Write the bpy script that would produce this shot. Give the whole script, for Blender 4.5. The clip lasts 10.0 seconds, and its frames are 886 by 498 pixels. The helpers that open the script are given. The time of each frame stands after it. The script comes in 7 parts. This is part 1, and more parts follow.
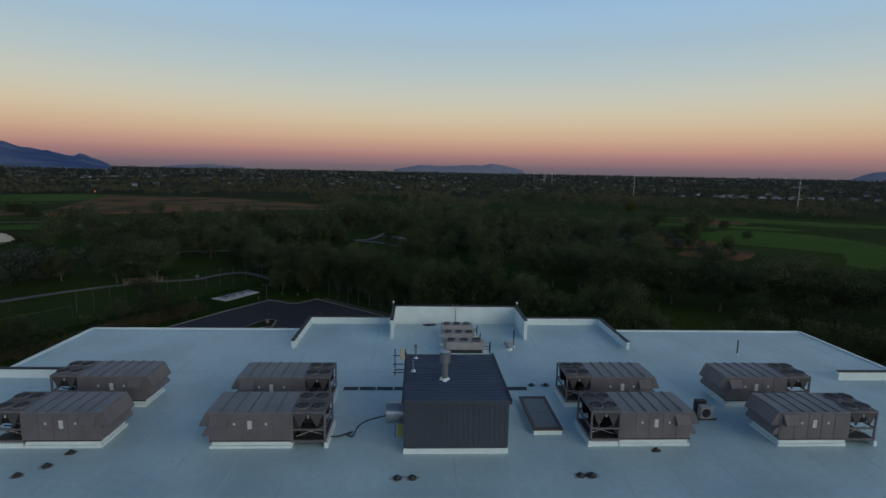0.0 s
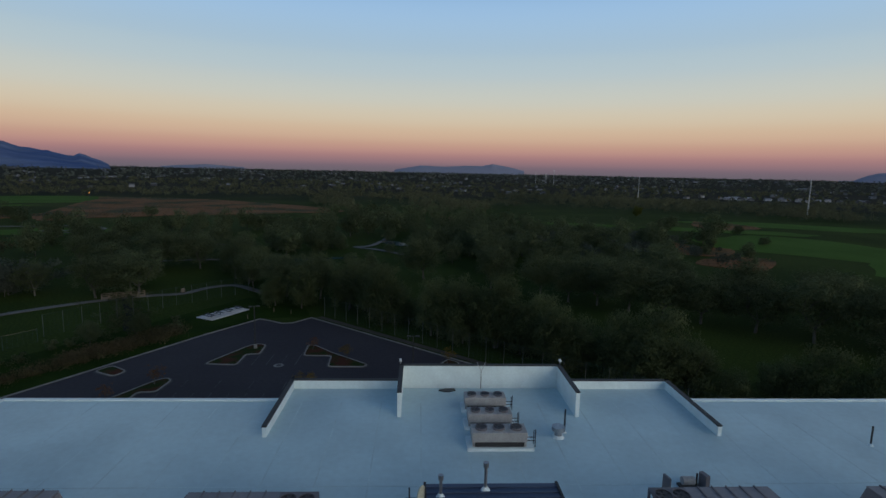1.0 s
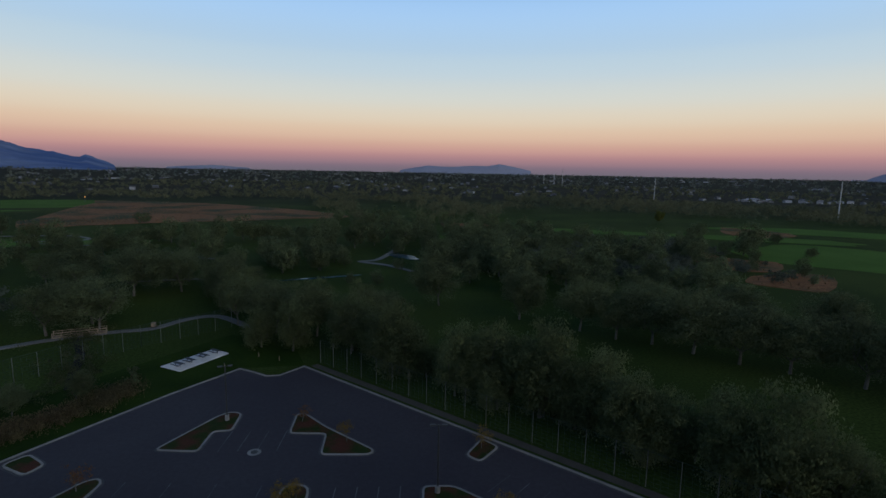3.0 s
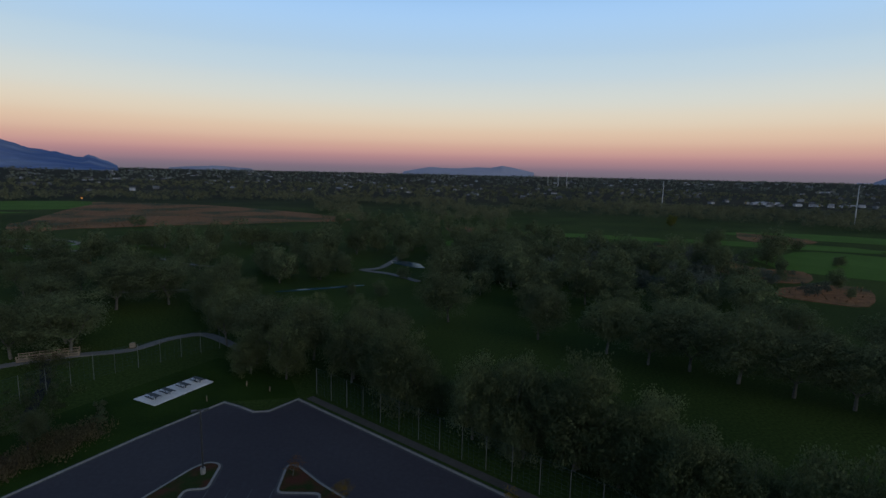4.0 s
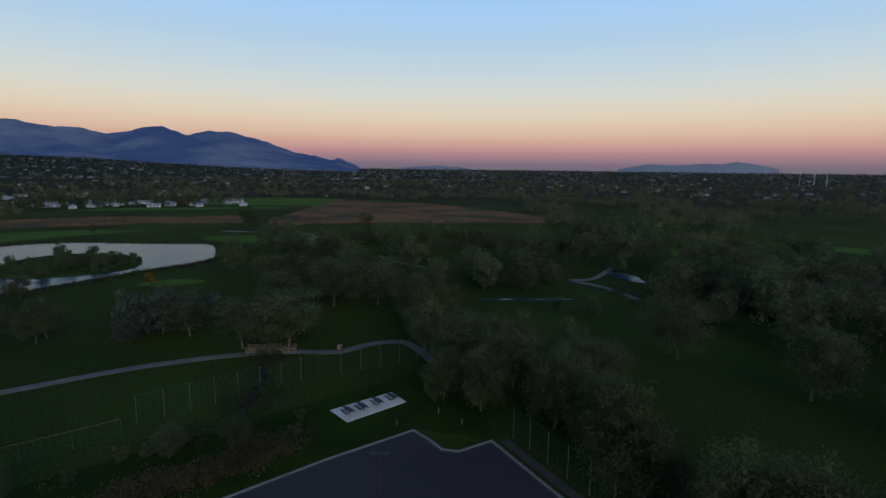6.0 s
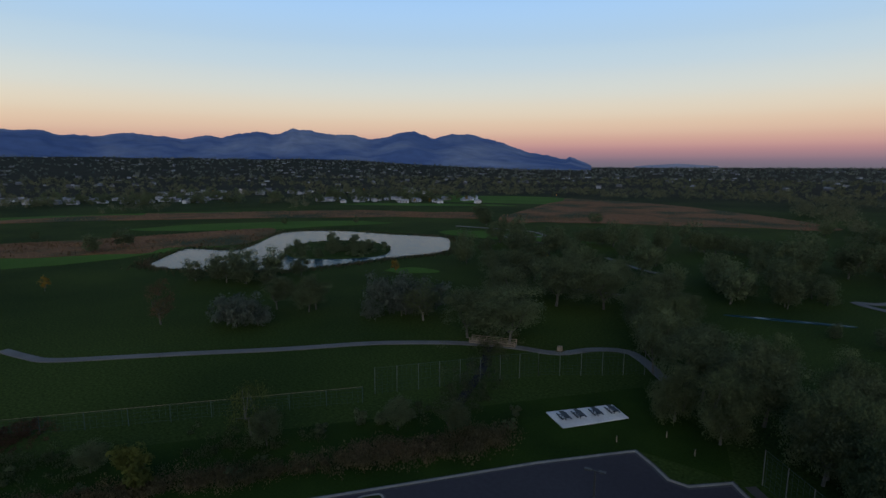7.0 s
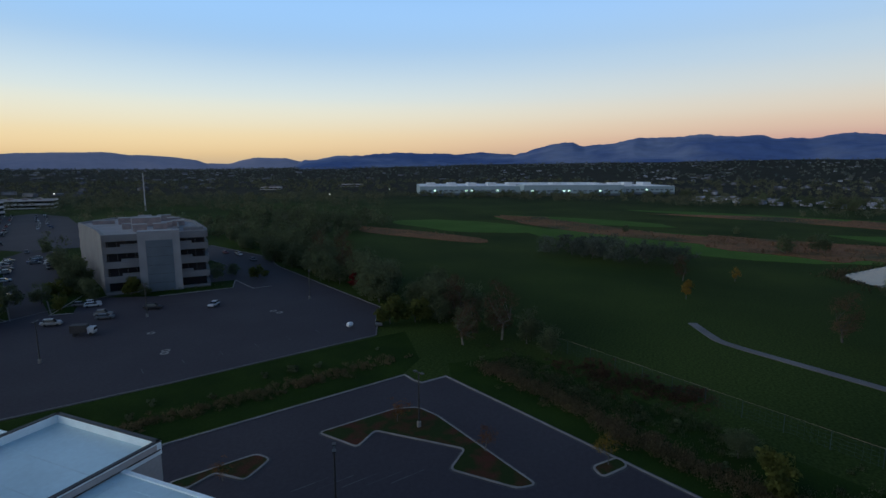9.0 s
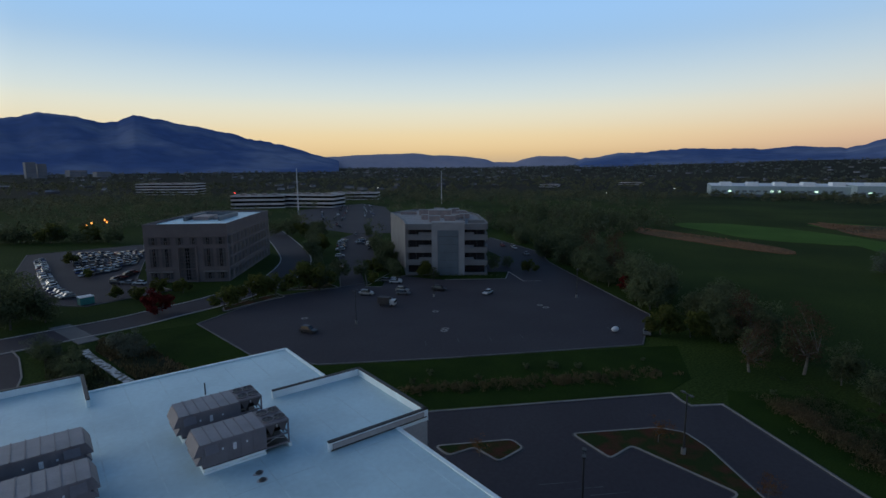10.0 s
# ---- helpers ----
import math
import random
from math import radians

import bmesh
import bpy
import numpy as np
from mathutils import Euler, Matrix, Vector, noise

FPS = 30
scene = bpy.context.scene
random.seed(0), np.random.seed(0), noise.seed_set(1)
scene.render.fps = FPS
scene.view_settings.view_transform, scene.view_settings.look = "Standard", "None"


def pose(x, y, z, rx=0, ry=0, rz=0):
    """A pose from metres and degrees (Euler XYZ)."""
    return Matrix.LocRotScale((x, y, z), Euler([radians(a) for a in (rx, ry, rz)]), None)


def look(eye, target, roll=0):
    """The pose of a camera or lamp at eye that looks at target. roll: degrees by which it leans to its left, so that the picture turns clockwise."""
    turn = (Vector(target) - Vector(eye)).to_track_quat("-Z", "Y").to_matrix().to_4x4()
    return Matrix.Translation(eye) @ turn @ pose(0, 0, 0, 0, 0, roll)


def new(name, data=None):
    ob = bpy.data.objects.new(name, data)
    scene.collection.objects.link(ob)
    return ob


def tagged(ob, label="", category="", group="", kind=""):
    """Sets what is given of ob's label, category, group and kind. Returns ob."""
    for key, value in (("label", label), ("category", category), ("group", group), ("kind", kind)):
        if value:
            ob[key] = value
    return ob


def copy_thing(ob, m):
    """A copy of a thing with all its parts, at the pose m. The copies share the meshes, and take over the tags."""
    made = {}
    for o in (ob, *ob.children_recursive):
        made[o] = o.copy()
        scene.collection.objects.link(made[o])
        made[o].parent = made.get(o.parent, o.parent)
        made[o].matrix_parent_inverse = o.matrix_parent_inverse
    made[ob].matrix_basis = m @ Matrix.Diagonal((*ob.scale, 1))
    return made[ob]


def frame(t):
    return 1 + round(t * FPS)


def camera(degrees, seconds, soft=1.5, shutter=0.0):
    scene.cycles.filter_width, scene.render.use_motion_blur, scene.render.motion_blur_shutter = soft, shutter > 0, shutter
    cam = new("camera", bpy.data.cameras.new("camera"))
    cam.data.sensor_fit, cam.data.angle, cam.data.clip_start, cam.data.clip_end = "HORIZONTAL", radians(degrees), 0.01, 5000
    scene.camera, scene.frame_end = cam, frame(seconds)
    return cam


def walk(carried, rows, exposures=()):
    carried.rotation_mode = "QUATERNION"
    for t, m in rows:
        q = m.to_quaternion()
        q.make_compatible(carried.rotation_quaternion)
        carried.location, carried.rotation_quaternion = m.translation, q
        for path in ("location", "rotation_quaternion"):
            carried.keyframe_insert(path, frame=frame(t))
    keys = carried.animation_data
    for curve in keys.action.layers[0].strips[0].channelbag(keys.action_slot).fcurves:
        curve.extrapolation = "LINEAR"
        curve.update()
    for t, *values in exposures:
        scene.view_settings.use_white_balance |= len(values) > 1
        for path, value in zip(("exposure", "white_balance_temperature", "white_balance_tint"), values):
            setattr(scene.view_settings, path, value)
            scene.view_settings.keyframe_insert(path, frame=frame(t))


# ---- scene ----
cam = camera(80.2, 10.0)
PATH = [
    (0, (4.07, 8.22, 35.85), (8.80, 107.05, 21.35), 1.11),
    (0.5, (3.30, 15.02, 36.43), (8.45, 113.87, 22.22), 1.19),
    (1, (2.84, 21.71, 37.37), (7.53, 120.55, 22.93), 1.20),
    (1.5, (2.00, 28.36, 38.26), (6.80, 127.19, 23.78), 1.27),
    (2, (1.28, 35.03, 39.26), (5.62, 133.84, 24.51), 1.21),
    (2.5, (0.71, 41.87, 39.66), (4.67, 140.71, 25.00), 1.05),
    (4, (-1.60, 62.93, 40.60), (1.58, 161.86, 26.37), 1.27),
    (4.5, (-2.61, 68.80, 41.02), (0.73, 167.67, 26.37), 1.01),
    (5, (-3.49, 73.61, 41.34), (-7.60, 172.44, 26.66), 1.00),
    (5.5, (-3.95, 77.01, 41.55), (-22.18, 174.21, 26.74), 0.96),
    (7, (-5.73, 81.70, 40.91), (-76.04, 151.08, 25.31), 0.12),
    (7.5, (-5.99, 82.08, 40.39), (-91.63, 131.33, 24.88), 0.15),
    (8, (-5.45, 81.68, 40.42), (-102.12, 102.02, 24.85), -0.02),
    (8.5, (-5.93, 81.80, 40.72), (-104.04, 70.41, 25.12), -0.04),
    (9, (-6.02, 82.27, 40.42), (-97.08, 43.86, 25.19), -0.03),
    (9.5, (-6.29, 82.57, 40.38), (-84.67, 22.34, 25.24), -0.12),
    (10, (-7.06, 82.60, 40.54), (-67.45, 4.41, 25.07), -0.34),
]
walk(cam, [(t, look(e, g, r)) for t, e, g, r in PATH], exposures=((0.0, -0.27, 6900, 5), (1.0, -0.22, 6650, 6), (2.0, -0.1, 6500, 7), (2.5, 0.0, 6450, 8), (7.5, 0.03, 6350, 8), (9.0, 0.0, 6050, 9), (10.0, -0.08, 6200, 9)))

# ---- sky, light and exposure ----
def make_sky():
    w = bpy.data.worlds.new("dusk_sky")
    scene.world = w
    w.use_nodes = True
    nt = w.node_tree
    nt.nodes.clear()
    out = nt.nodes.new("ShaderNodeOutputWorld")
    bg = nt.nodes.new("ShaderNodeBackground")
    tc = nt.nodes.new("ShaderNodeTexCoord")
    sep = nt.nodes.new("ShaderNodeSeparateXYZ")
    nt.links.new(tc.outputs["Generated"], sep.inputs[0])
    # elevation gradient: horizon haze, pink belt, orange, cream, blue, deep blue overhead
    ramp = nt.nodes.new("ShaderNodeValToRGB")
    ramp.color_ramp.interpolation = "CARDINAL"
    stops = [(0.0, (0.165, 0.14, 0.18)), (0.014, (0.27, 0.175, 0.215)), (0.034, (0.50, 0.275, 0.265)), (0.056, (0.66, 0.43, 0.33)), (0.085, (0.73, 0.58, 0.44)), (0.12, (0.69, 0.66, 0.58)),
             (0.165, (0.57, 0.65, 0.69)), (0.21, (0.46, 0.61, 0.76)), (0.30, (0.33, 0.54, 0.85)), (0.42, (0.115, 0.225, 0.415)), (1.0, (0.040, 0.088, 0.185))]
    el = ramp.color_ramp.elements
    while len(el) < len(stops):
        el.new(0.5)
    for e, (p, c) in zip(el, stops):
        e.position, e.color = p, (*c, 1)
    nt.links.new(sep.outputs["Z"], ramp.inputs[0])
    # the quarter where the sun is near the horizon is yellower and brighter
    glow = nt.nodes.new("ShaderNodeValToRGB")
    glow.color_ramp.interpolation = "CARDINAL"
    gstops = [(0.0, (0.58, 0.42, 0.26)), (0.03, (0.84, 0.60, 0.31)), (0.07, (0.88, 0.74, 0.48)), (0.12, (0.74, 0.78, 0.71)), (0.20, (0.43, 0.61, 0.80)),
              (0.30, (0.32, 0.55, 0.87)), (0.42, (0.115, 0.225, 0.415)), (1.0, (0.040, 0.088, 0.185))]
    el = glow.color_ramp.elements
    while len(el) < len(gstops):
        el.new(0.5)
    for e, (p, c) in zip(el, gstops):
        e.position, e.color = p, (*c, 1)
    nt.links.new(sep.outputs["Z"], glow.inputs[0])
    dot = nt.nodes.new("ShaderNodeVectorMath")
    dot.operation = "DOT_PRODUCT"
    nt.links.new(tc.outputs["Generated"], dot.inputs[0])
    a = radians(182)
    dot.inputs[1].default_value = (-math.sin(a), math.cos(a), 0)
    rng = nt.nodes.new("ShaderNodeMapRange")
    rng.interpolation_type = "SMOOTHSTEP"
    rng.inputs[1].default_value, rng.inputs[2].default_value = -0.4, 0.8
    nt.links.new(dot.outputs["Value"], rng.inputs[0])
    mix = nt.nodes.new("ShaderNodeMix")
    mix.data_type = "RGBA"
    nt.links.new(rng.outputs[0], mix.inputs[0])
    nt.links.new(ramp.outputs[0], mix.inputs[6])
    nt.links.new(glow.outputs[0], mix.inputs[7])
    # the brightest quarter, over the place where the sun stands just below the horizon
    dot2 = nt.nodes.new("ShaderNodeVectorMath")
    dot2.operation = "DOT_PRODUCT"
    nt.links.new(tc.outputs["Generated"], dot2.inputs[0])
    b = radians(224)
    dot2.inputs[1].default_value = (-math.sin(b) * 0.985, math.cos(b) * 0.985, 0.17)
    near = nt.nodes.new("ShaderNodeMapRange")
    near.interpolation_type = "SMOOTHSTEP"
    near.inputs[1].default_value, near.inputs[2].default_value = 0.72, 1.0
    near.inputs[3].default_value, near.inputs[4].default_value = 0.0, 2.0
    nt.links.new(dot2.outputs["Value"], near.inputs[0])
    lobe = nt.nodes.new("ShaderNodeVectorMath")
    lobe.operation = "SCALE"
    lobe.inputs[0].default_value = (1.0, 0.93, 0.78)
    nt.links.new(near.outputs[0], lobe.inputs["Scale"])
    add = nt.nodes.new("ShaderNodeVectorMath")
    add.operation = "ADD"
    nt.links.new(mix.outputs[2], add.inputs[0])
    nt.links.new(lobe.outputs[0], add.inputs[1])
    nt.links.new(add.outputs[0], bg.inputs[0])
    bg.inputs[1].default_value = 1.0
    nt.links.new(bg.outputs[0], out.inputs[0])


make_sky()
sun = new("sun", bpy.data.lights.new("sun", "SUN"))
sun.data.energy, sun.data.angle, sun.data.color = 0.12, radians(25), (1.0, 0.86, 0.72)
sun.matrix_world = look((0, 0, 0), (math.sin(radians(205)), -math.cos(radians(205)), -0.25))

# ---- materials ----
def mat(name, col, col2=None, scale=0.6, fine=14.0, rough=0.75, metal=0.0, bump=0.15, spread=(0.35, 0.65), rnd=0.0, world=False, grain=0.25, spec=0.5, island=0.0, soft=0.0):
    """A surface with two scales of variation: broad stains from col to col2, and a fine grain that also gives relief."""
    m = bpy.data.materials.new(name)
    m.use_nodes = True
    nt = m.node_tree
    b = nt.nodes["Principled BSDF"]
    if world:
        src = nt.nodes.new("ShaderNodeNewGeometry").outputs["Position"]
    else:
        src = nt.nodes.new("ShaderNodeTexCoord").outputs["Object"]
    n1 = nt.nodes.new("ShaderNodeTexNoise")
    n1.inputs["Scale"].default_value, n1.inputs["Detail"].default_value = scale, 6
    n2 = nt.nodes.new("ShaderNodeTexNoise")
    n2.inputs["Scale"].default_value, n2.inputs["Detail"].default_value = fine, 4
    for n in (n1, n2):
        nt.links.new(src, n.inputs["Vector"])
    r = nt.nodes.new("ShaderNodeMapRange")
    r.inputs[1].default_value, r.inputs[2].default_value = spread
    nt.links.new(n1.outputs["Fac"], r.inputs[0])
    mx = nt.nodes.new("ShaderNodeMix")
    mx.data_type = "RGBA"
    c2 = col2 or tuple(v * 0.8 for v in col)
    mx.inputs[6].default_value, mx.inputs[7].default_value = (*col, 1), (*c2, 1)
    nt.links.new(r.outputs[0], mx.inputs[0])
    g = nt.nodes.new("ShaderNodeMapRange")
    g.inputs[1].default_value, g.inputs[2].default_value = 0.25, 0.75
    g.inputs[3].default_value, g.inputs[4].default_value = 1 - grain, 1 + grain
    nt.links.new(n2.outputs["Fac"], g.inputs[0])
    val = g.outputs[0]
    for amount, node, sock in ((rnd, "ShaderNodeObjectInfo", "Random"), (island, "ShaderNodeNewGeometry", "Random Per Island")):
        if amount:
            o = nt.nodes.new(node)
            k = nt.nodes.new("ShaderNodeMapRange")
            k.inputs[3].default_value, k.inputs[4].default_value = 1 - amount, 1 + amount
            nt.links.new(o.outputs[sock], k.inputs[0])
            mu = nt.nodes.new("ShaderNodeMath")
            mu.operation = "MULTIPLY"
            nt.links.new(val, mu.inputs[0])
            nt.links.new(k.outputs[0], mu.inputs[1])
            val = mu.outputs[0]
    sc = nt.nodes.new("ShaderNodeVectorMath")
    sc.operation = "SCALE"
    nt.links.new(mx.outputs[2], sc.inputs[0])
    nt.links.new(val, sc.inputs["Scale"])
    nt.links.new(sc.outputs[0], b.inputs["Base Color"])
    b.inputs["Roughness"].default_value, b.inputs["Metallic"].default_value = rough, metal
    b.inputs["Specular IOR Level"].default_value = spec
    if bump:
        bp = nt.nodes.new("ShaderNodeBump")
        bp.inputs["Strength"].default_value, bp.inputs["Distance"].default_value = bump, 0.05
        nt.links.new(n2.outputs["Fac"], bp.inputs["Height"])
        nt.links.new(bp.outputs[0], b.inputs["Normal"])
    if soft:
        # thin leaves let some light through
        tr = nt.nodes.new("ShaderNodeBsdfTranslucent")
        nt.links.new(sc.outputs[0], tr.inputs["Color"])
        ms = nt.nodes.new("ShaderNodeMixShader")
        ms.inputs[0].default_value = soft
        nt.links.new(b.outputs[0], ms.inputs[1])
        nt.links.new(tr.outputs[0], ms.inputs[2])
        nt.links.new(ms.outputs[0], nt.nodes["Material Output"].inputs["Surface"])
    return m


def glow_mat(name, col, strength):
    m = bpy.data.materials.new(name)
    m.use_nodes = True
    b = m.node_tree.nodes["Principled BSDF"]
    b.inputs["Base Color"].default_value = (*col, 1)
    b.inputs["Emission Color"].default_value = (*col, 1)
    b.inputs["Emission Strength"].default_value = strength
    return m


M_GRASS = mat("lawn", (0.02, 0.034, 0.0088), (0.0355, 0.054, 0.0125), scale=0.018, fine=2.0, rough=0.95, bump=0.6, world=True, grain=0.5, spec=0.02)
M_FAIRWAY = mat("fairway", (0.046, 0.093, 0.017), (0.06, 0.114, 0.022), scale=0.03, fine=2.0, rough=0.95, bump=0.3, world=True, grain=0.25, spec=0.02)
M_VERGE = mat("verge_grass", (0.021, 0.038, 0.007), (0.014, 0.027, 0.0056), scale=0.12, fine=5.0, rough=0.95, bump=0.5, world=True, grain=0.4, spec=0.02)
M_ROUGH = mat("dry_rough", (0.155, 0.072, 0.031), (0.034, 0.040, 0.016), scale=0.022, fine=0.35, rough=0.95, bump=0.8, world=True, grain=0.45, spec=0.1, spread=(0.46, 0.62))
M_ASPHALT = mat("asphalt", (0.0325, 0.029, 0.037), (0.0405, 0.037, 0.045), scale=0.05, fine=1.6, rough=0.9, bump=0.15, world=True, grain=0.14, spec=0.2)
M_PAINT = mat("lot_paint", (0.10, 0.10, 0.105), (0.055, 0.055, 0.06), scale=0.8, fine=9, rough=0.8, bump=0.05, world=True)
M_CONC = mat("concrete", (0.22, 0.21, 0.20), (0.15, 0.145, 0.14), scale=0.4, fine=8, rough=0.9, bump=0.2, world=True)
M_GUTTER = mat("gutter_concrete", (0.046, 0.044, 0.05), (0.036, 0.035, 0.041), scale=0.5, fine=6, rough=0.9, bump=0.1, world=True)
M_WORN = mat("worn_lot_paint", (0.070, 0.070, 0.076), (0.036, 0.036, 0.043), scale=0.35, fine=5, rough=0.85, bump=0.05, world=True, spread=(0.46, 0.54))
M_KERBPALE = mat("pale_kerb", (0.30, 0.285, 0.28), (0.22, 0.21, 0.205), scale=0.4, fine=8, rough=0.9, bump=0.2, world=True)
M_SLAB = mat("slab_concrete", (0.60, 0.58, 0.57), (0.48, 0.46, 0.46), scale=0.3, fine=8, rough=0.85, bump=0.1, world=True)
M_BANK = mat("bank_grass", (0.040, 0.036, 0.022), (0.026, 0.032, 0.015), scale=0.2, fine=3, rough=0.95, bump=0.6, world=True, grain=0.4, spec=0.02)
M_STONES = mat("creek_stones", (0.40, 0.41, 0.43), (0.10, 0.10, 0.09), scale=0.9, fine=5, rough=0.8, bump=0.6, world=True, grain=0.4, spread=(0.44, 0.56))
M_DIRT = mat("bare_dirt", (0.046, 0.038, 0.034), (0.03, 0.027, 0.023), scale=0.3, fine=5, rough=0.95, bump=0.5, world=True)
M_CREEK = mat("creek_bed", (0.016, 0.017, 0.020), (0.024, 0.025, 0.030), scale=0.4, fine=5, rough=0.95, bump=0.3, world=True, spec=0.05)
M_PATH = mat("cart_path", (0.115, 0.112, 0.117), (0.080, 0.078, 0.082), scale=0.12, fine=5, rough=0.9, bump=0.2, world=True)
M_MULCH = mat("island_mulch", (0.062, 0.024, 0.016), (0.020, 0.031, 0.009), scale=0.3, fine=6, rough=0.95, bump=0.8, world=True, grain=0.4, spec=0.05, spread=(0.38, 0.56))
M_MEMBRANE = mat("roof_membrane", (0.475, 0.62, 0.665), (0.38, 0.505, 0.55), scale=0.16, fine=2.2, rough=0.42, bump=0.06, world=True, grain=0.06, spread=(0.38, 0.68))
M_WHITE = mat("white_flashing", (0.71, 0.8, 0.82), (0.64, 0.72, 0.74), scale=0.8, fine=6, rough=0.5, bump=0.05, world=True, grain=0.05)
M_COPING = mat("dark_coping", (0.014, 0.013, 0.015), (0.022, 0.021, 0.022), scale=1.2, fine=10, rough=0.6, metal=0.0, bump=0.05)
M_WALL = mat("wall_panel", (0.34, 0.325, 0.32), (0.29, 0.28, 0.275), scale=0.25, fine=4, rough=0.8, bump=0.1, world=True, grain=0.08)
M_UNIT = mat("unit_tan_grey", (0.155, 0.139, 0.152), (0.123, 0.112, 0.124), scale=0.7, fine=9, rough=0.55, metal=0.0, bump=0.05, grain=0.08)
# unit tan-grey darkened by the shade under the fan deck
M_COILSHADE = mat("coil_end_panel_shaded", (0.075, 0.066, 0.068), (0.055, 0.048, 0.050), scale=0.8, fine=9, rough=0.6, bump=0.05, grain=0.1)
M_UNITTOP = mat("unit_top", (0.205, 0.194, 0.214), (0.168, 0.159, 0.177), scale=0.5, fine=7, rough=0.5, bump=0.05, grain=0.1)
# near-black for dark parts, and for the shade in openings and gaps
M_DARK = mat("dark_void", (0.018, 0.017, 0.019), (0.03, 0.028, 0.03), scale=2, fine=12, rough=0.7, bump=0.1)
M_COIL = mat("coil", (0.055, 0.048, 0.05), (0.075, 0.065, 0.066), scale=3, fine=40, rough=0.5, metal=0.3, bump=0.3)
M_PENT = mat("blue_grey_siding", (0.070, 0.080, 0.105), (0.058, 0.066, 0.088), scale=0.5, fine=8, rough=0.45, metal=0.2, bump=0.03, grain=0.07)
M_GALV = mat("galvanised", (0.42, 0.43, 0.45), (0.32, 0.33, 0.35), scale=2.0, fine=12, rough=0.35, metal=0.85, bump=0.05)
M_CHILL = mat("condenser_grey", (0.36, 0.35, 0.35), (0.29, 0.28, 0.28), scale=1.2, fine=10, rough=0.55, bump=0.05)
M_BLACK = mat("black_paint", (0.02, 0.02, 0.021), (0.03, 0.03, 0.03), scale=1, fine=8, rough=0.5, bump=0.05)
M_RUST = mat("rust_stain", (0.16, 0.10, 0.05), (0.05, 0.045, 0.04), scale=3, fine=14, rough=0.9, bump=0.1)
M_TARP = mat("yellow_label", (0.42, 0.36, 0.04), None, rough=0.6)
M_BARK = mat("bark", (0.105, 0.097, 0.085), (0.06, 0.054, 0.047), scale=1.2, fine=9, rough=0.95, bump=0.8, rnd=0.3)
M_LEAF = mat("leaves", (0.095, 0.116, 0.055), (0.118, 0.141, 0.066), scale=0.25, fine=2.5, rough=0.85, bump=0, rnd=0.16, grain=0.15, spec=0.1, island=0.06, soft=0.5)
M_LEAF_DARK = mat("dark_leaves", (0.091, 0.113, 0.059), (0.117, 0.138, 0.071), scale=0.25, fine=2.5, rough=0.85, bump=0, rnd=0.2, grain=0.15, spec=0.1, island=0.06, soft=0.5)
M_LEAF_GREY = mat("grey_leaves", (0.110, 0.125, 0.100), (0.085, 0.102, 0.078), scale=0.25, fine=2.5, rough=0.85, bump=0, rnd=0.2, grain=0.15, spec=0.1, island=0.12, soft=0.5)
M_LEAF_GOLD = mat("gold_leaves", (0.27, 0.165, 0.03), (0.17, 0.115, 0.028), scale=0.25, fine=2.5, rough=0.85, bump=0, rnd=0.2, grain=0.15, spec=0.1, island=0.12, soft=0.5)
M_LEAF_YG = mat("yellow_green_leaves", (0.105, 0.115, 0.028), (0.08, 0.092, 0.025), scale=0.25, fine=2.5, rough=0.85, bump=0, rnd=0.2, grain=0.15, spec=0.1, island=0.12, soft=0.5)
M_LEAF_RUST = mat("rust_leaves", (0.105, 0.065, 0.038), (0.075, 0.054, 0.032), scale=0.25, fine=2.5, rough=0.85, bump=0, rnd=0.2, grain=0.15, spec=0.1, island=0.12, soft=0.5)
M_LEAF_ORANGE = mat("orange_leaves", (0.20, 0.085, 0.028), (0.13, 0.060, 0.024), scale=0.25, fine=2.5, rough=0.85, bump=0, rnd=0.2, grain=0.15, spec=0.1, island=0.12, soft=0.5)
M_LEAF_RED = mat("red_leaves", (0.13, 0.018, 0.017), (0.075, 0.015, 0.014), scale=0.25, fine=2.5, rough=0.85, bump=0, rnd=0.2, grain=0.15, spec=0.1, island=0.12, soft=0.5)
M_REED = mat("dry_reeds", (0.185, 0.132, 0.076), (0.105, 0.098, 0.05), scale=0.06, fine=3, rough=0.95, bump=0, grain=0.3, spec=0.02, island=0.25, world=True, soft=0.5)
M_GREENBRUSH = mat("green_brush", (0.065, 0.085, 0.038), (0.095, 0.100, 0.052), scale=0.08, fine=3, rough=0.95, bump=0, grain=0.3, spec=0.02, island=0.25, world=True, soft=0.5)
M_REDBRUSH = mat("red_brush", (0.115, 0.058, 0.036), (0.070, 0.048, 0.030), scale=0.08, fine=3, rough=0.95, bump=0, grain=0.3, spec=0.02, island=0.2, world=True, soft=0.5)
M_ROUGHTUFT = mat("rough_tuft", (0.30, 0.165, 0.085), (0.17, 0.115, 0.06), scale=0.05, fine=3, rough=0.95, bump=0, grain=0.3, spec=0.02, island=0.25, world=True, soft=0.5)
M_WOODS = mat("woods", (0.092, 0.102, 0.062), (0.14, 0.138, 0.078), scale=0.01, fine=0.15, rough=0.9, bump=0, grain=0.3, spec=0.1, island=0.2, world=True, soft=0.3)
# farthest trees: leaf colour raised and blued to stand for haze
M_CANOPY = mat("haze_tinted_canopy", (0.100, 0.118, 0.105), (0.150, 0.155, 0.130), scale=0.006, fine=0.05, rough=0.9, bump=0, grain=0.3, spec=0.05, island=0.2, world=True, soft=0.3)
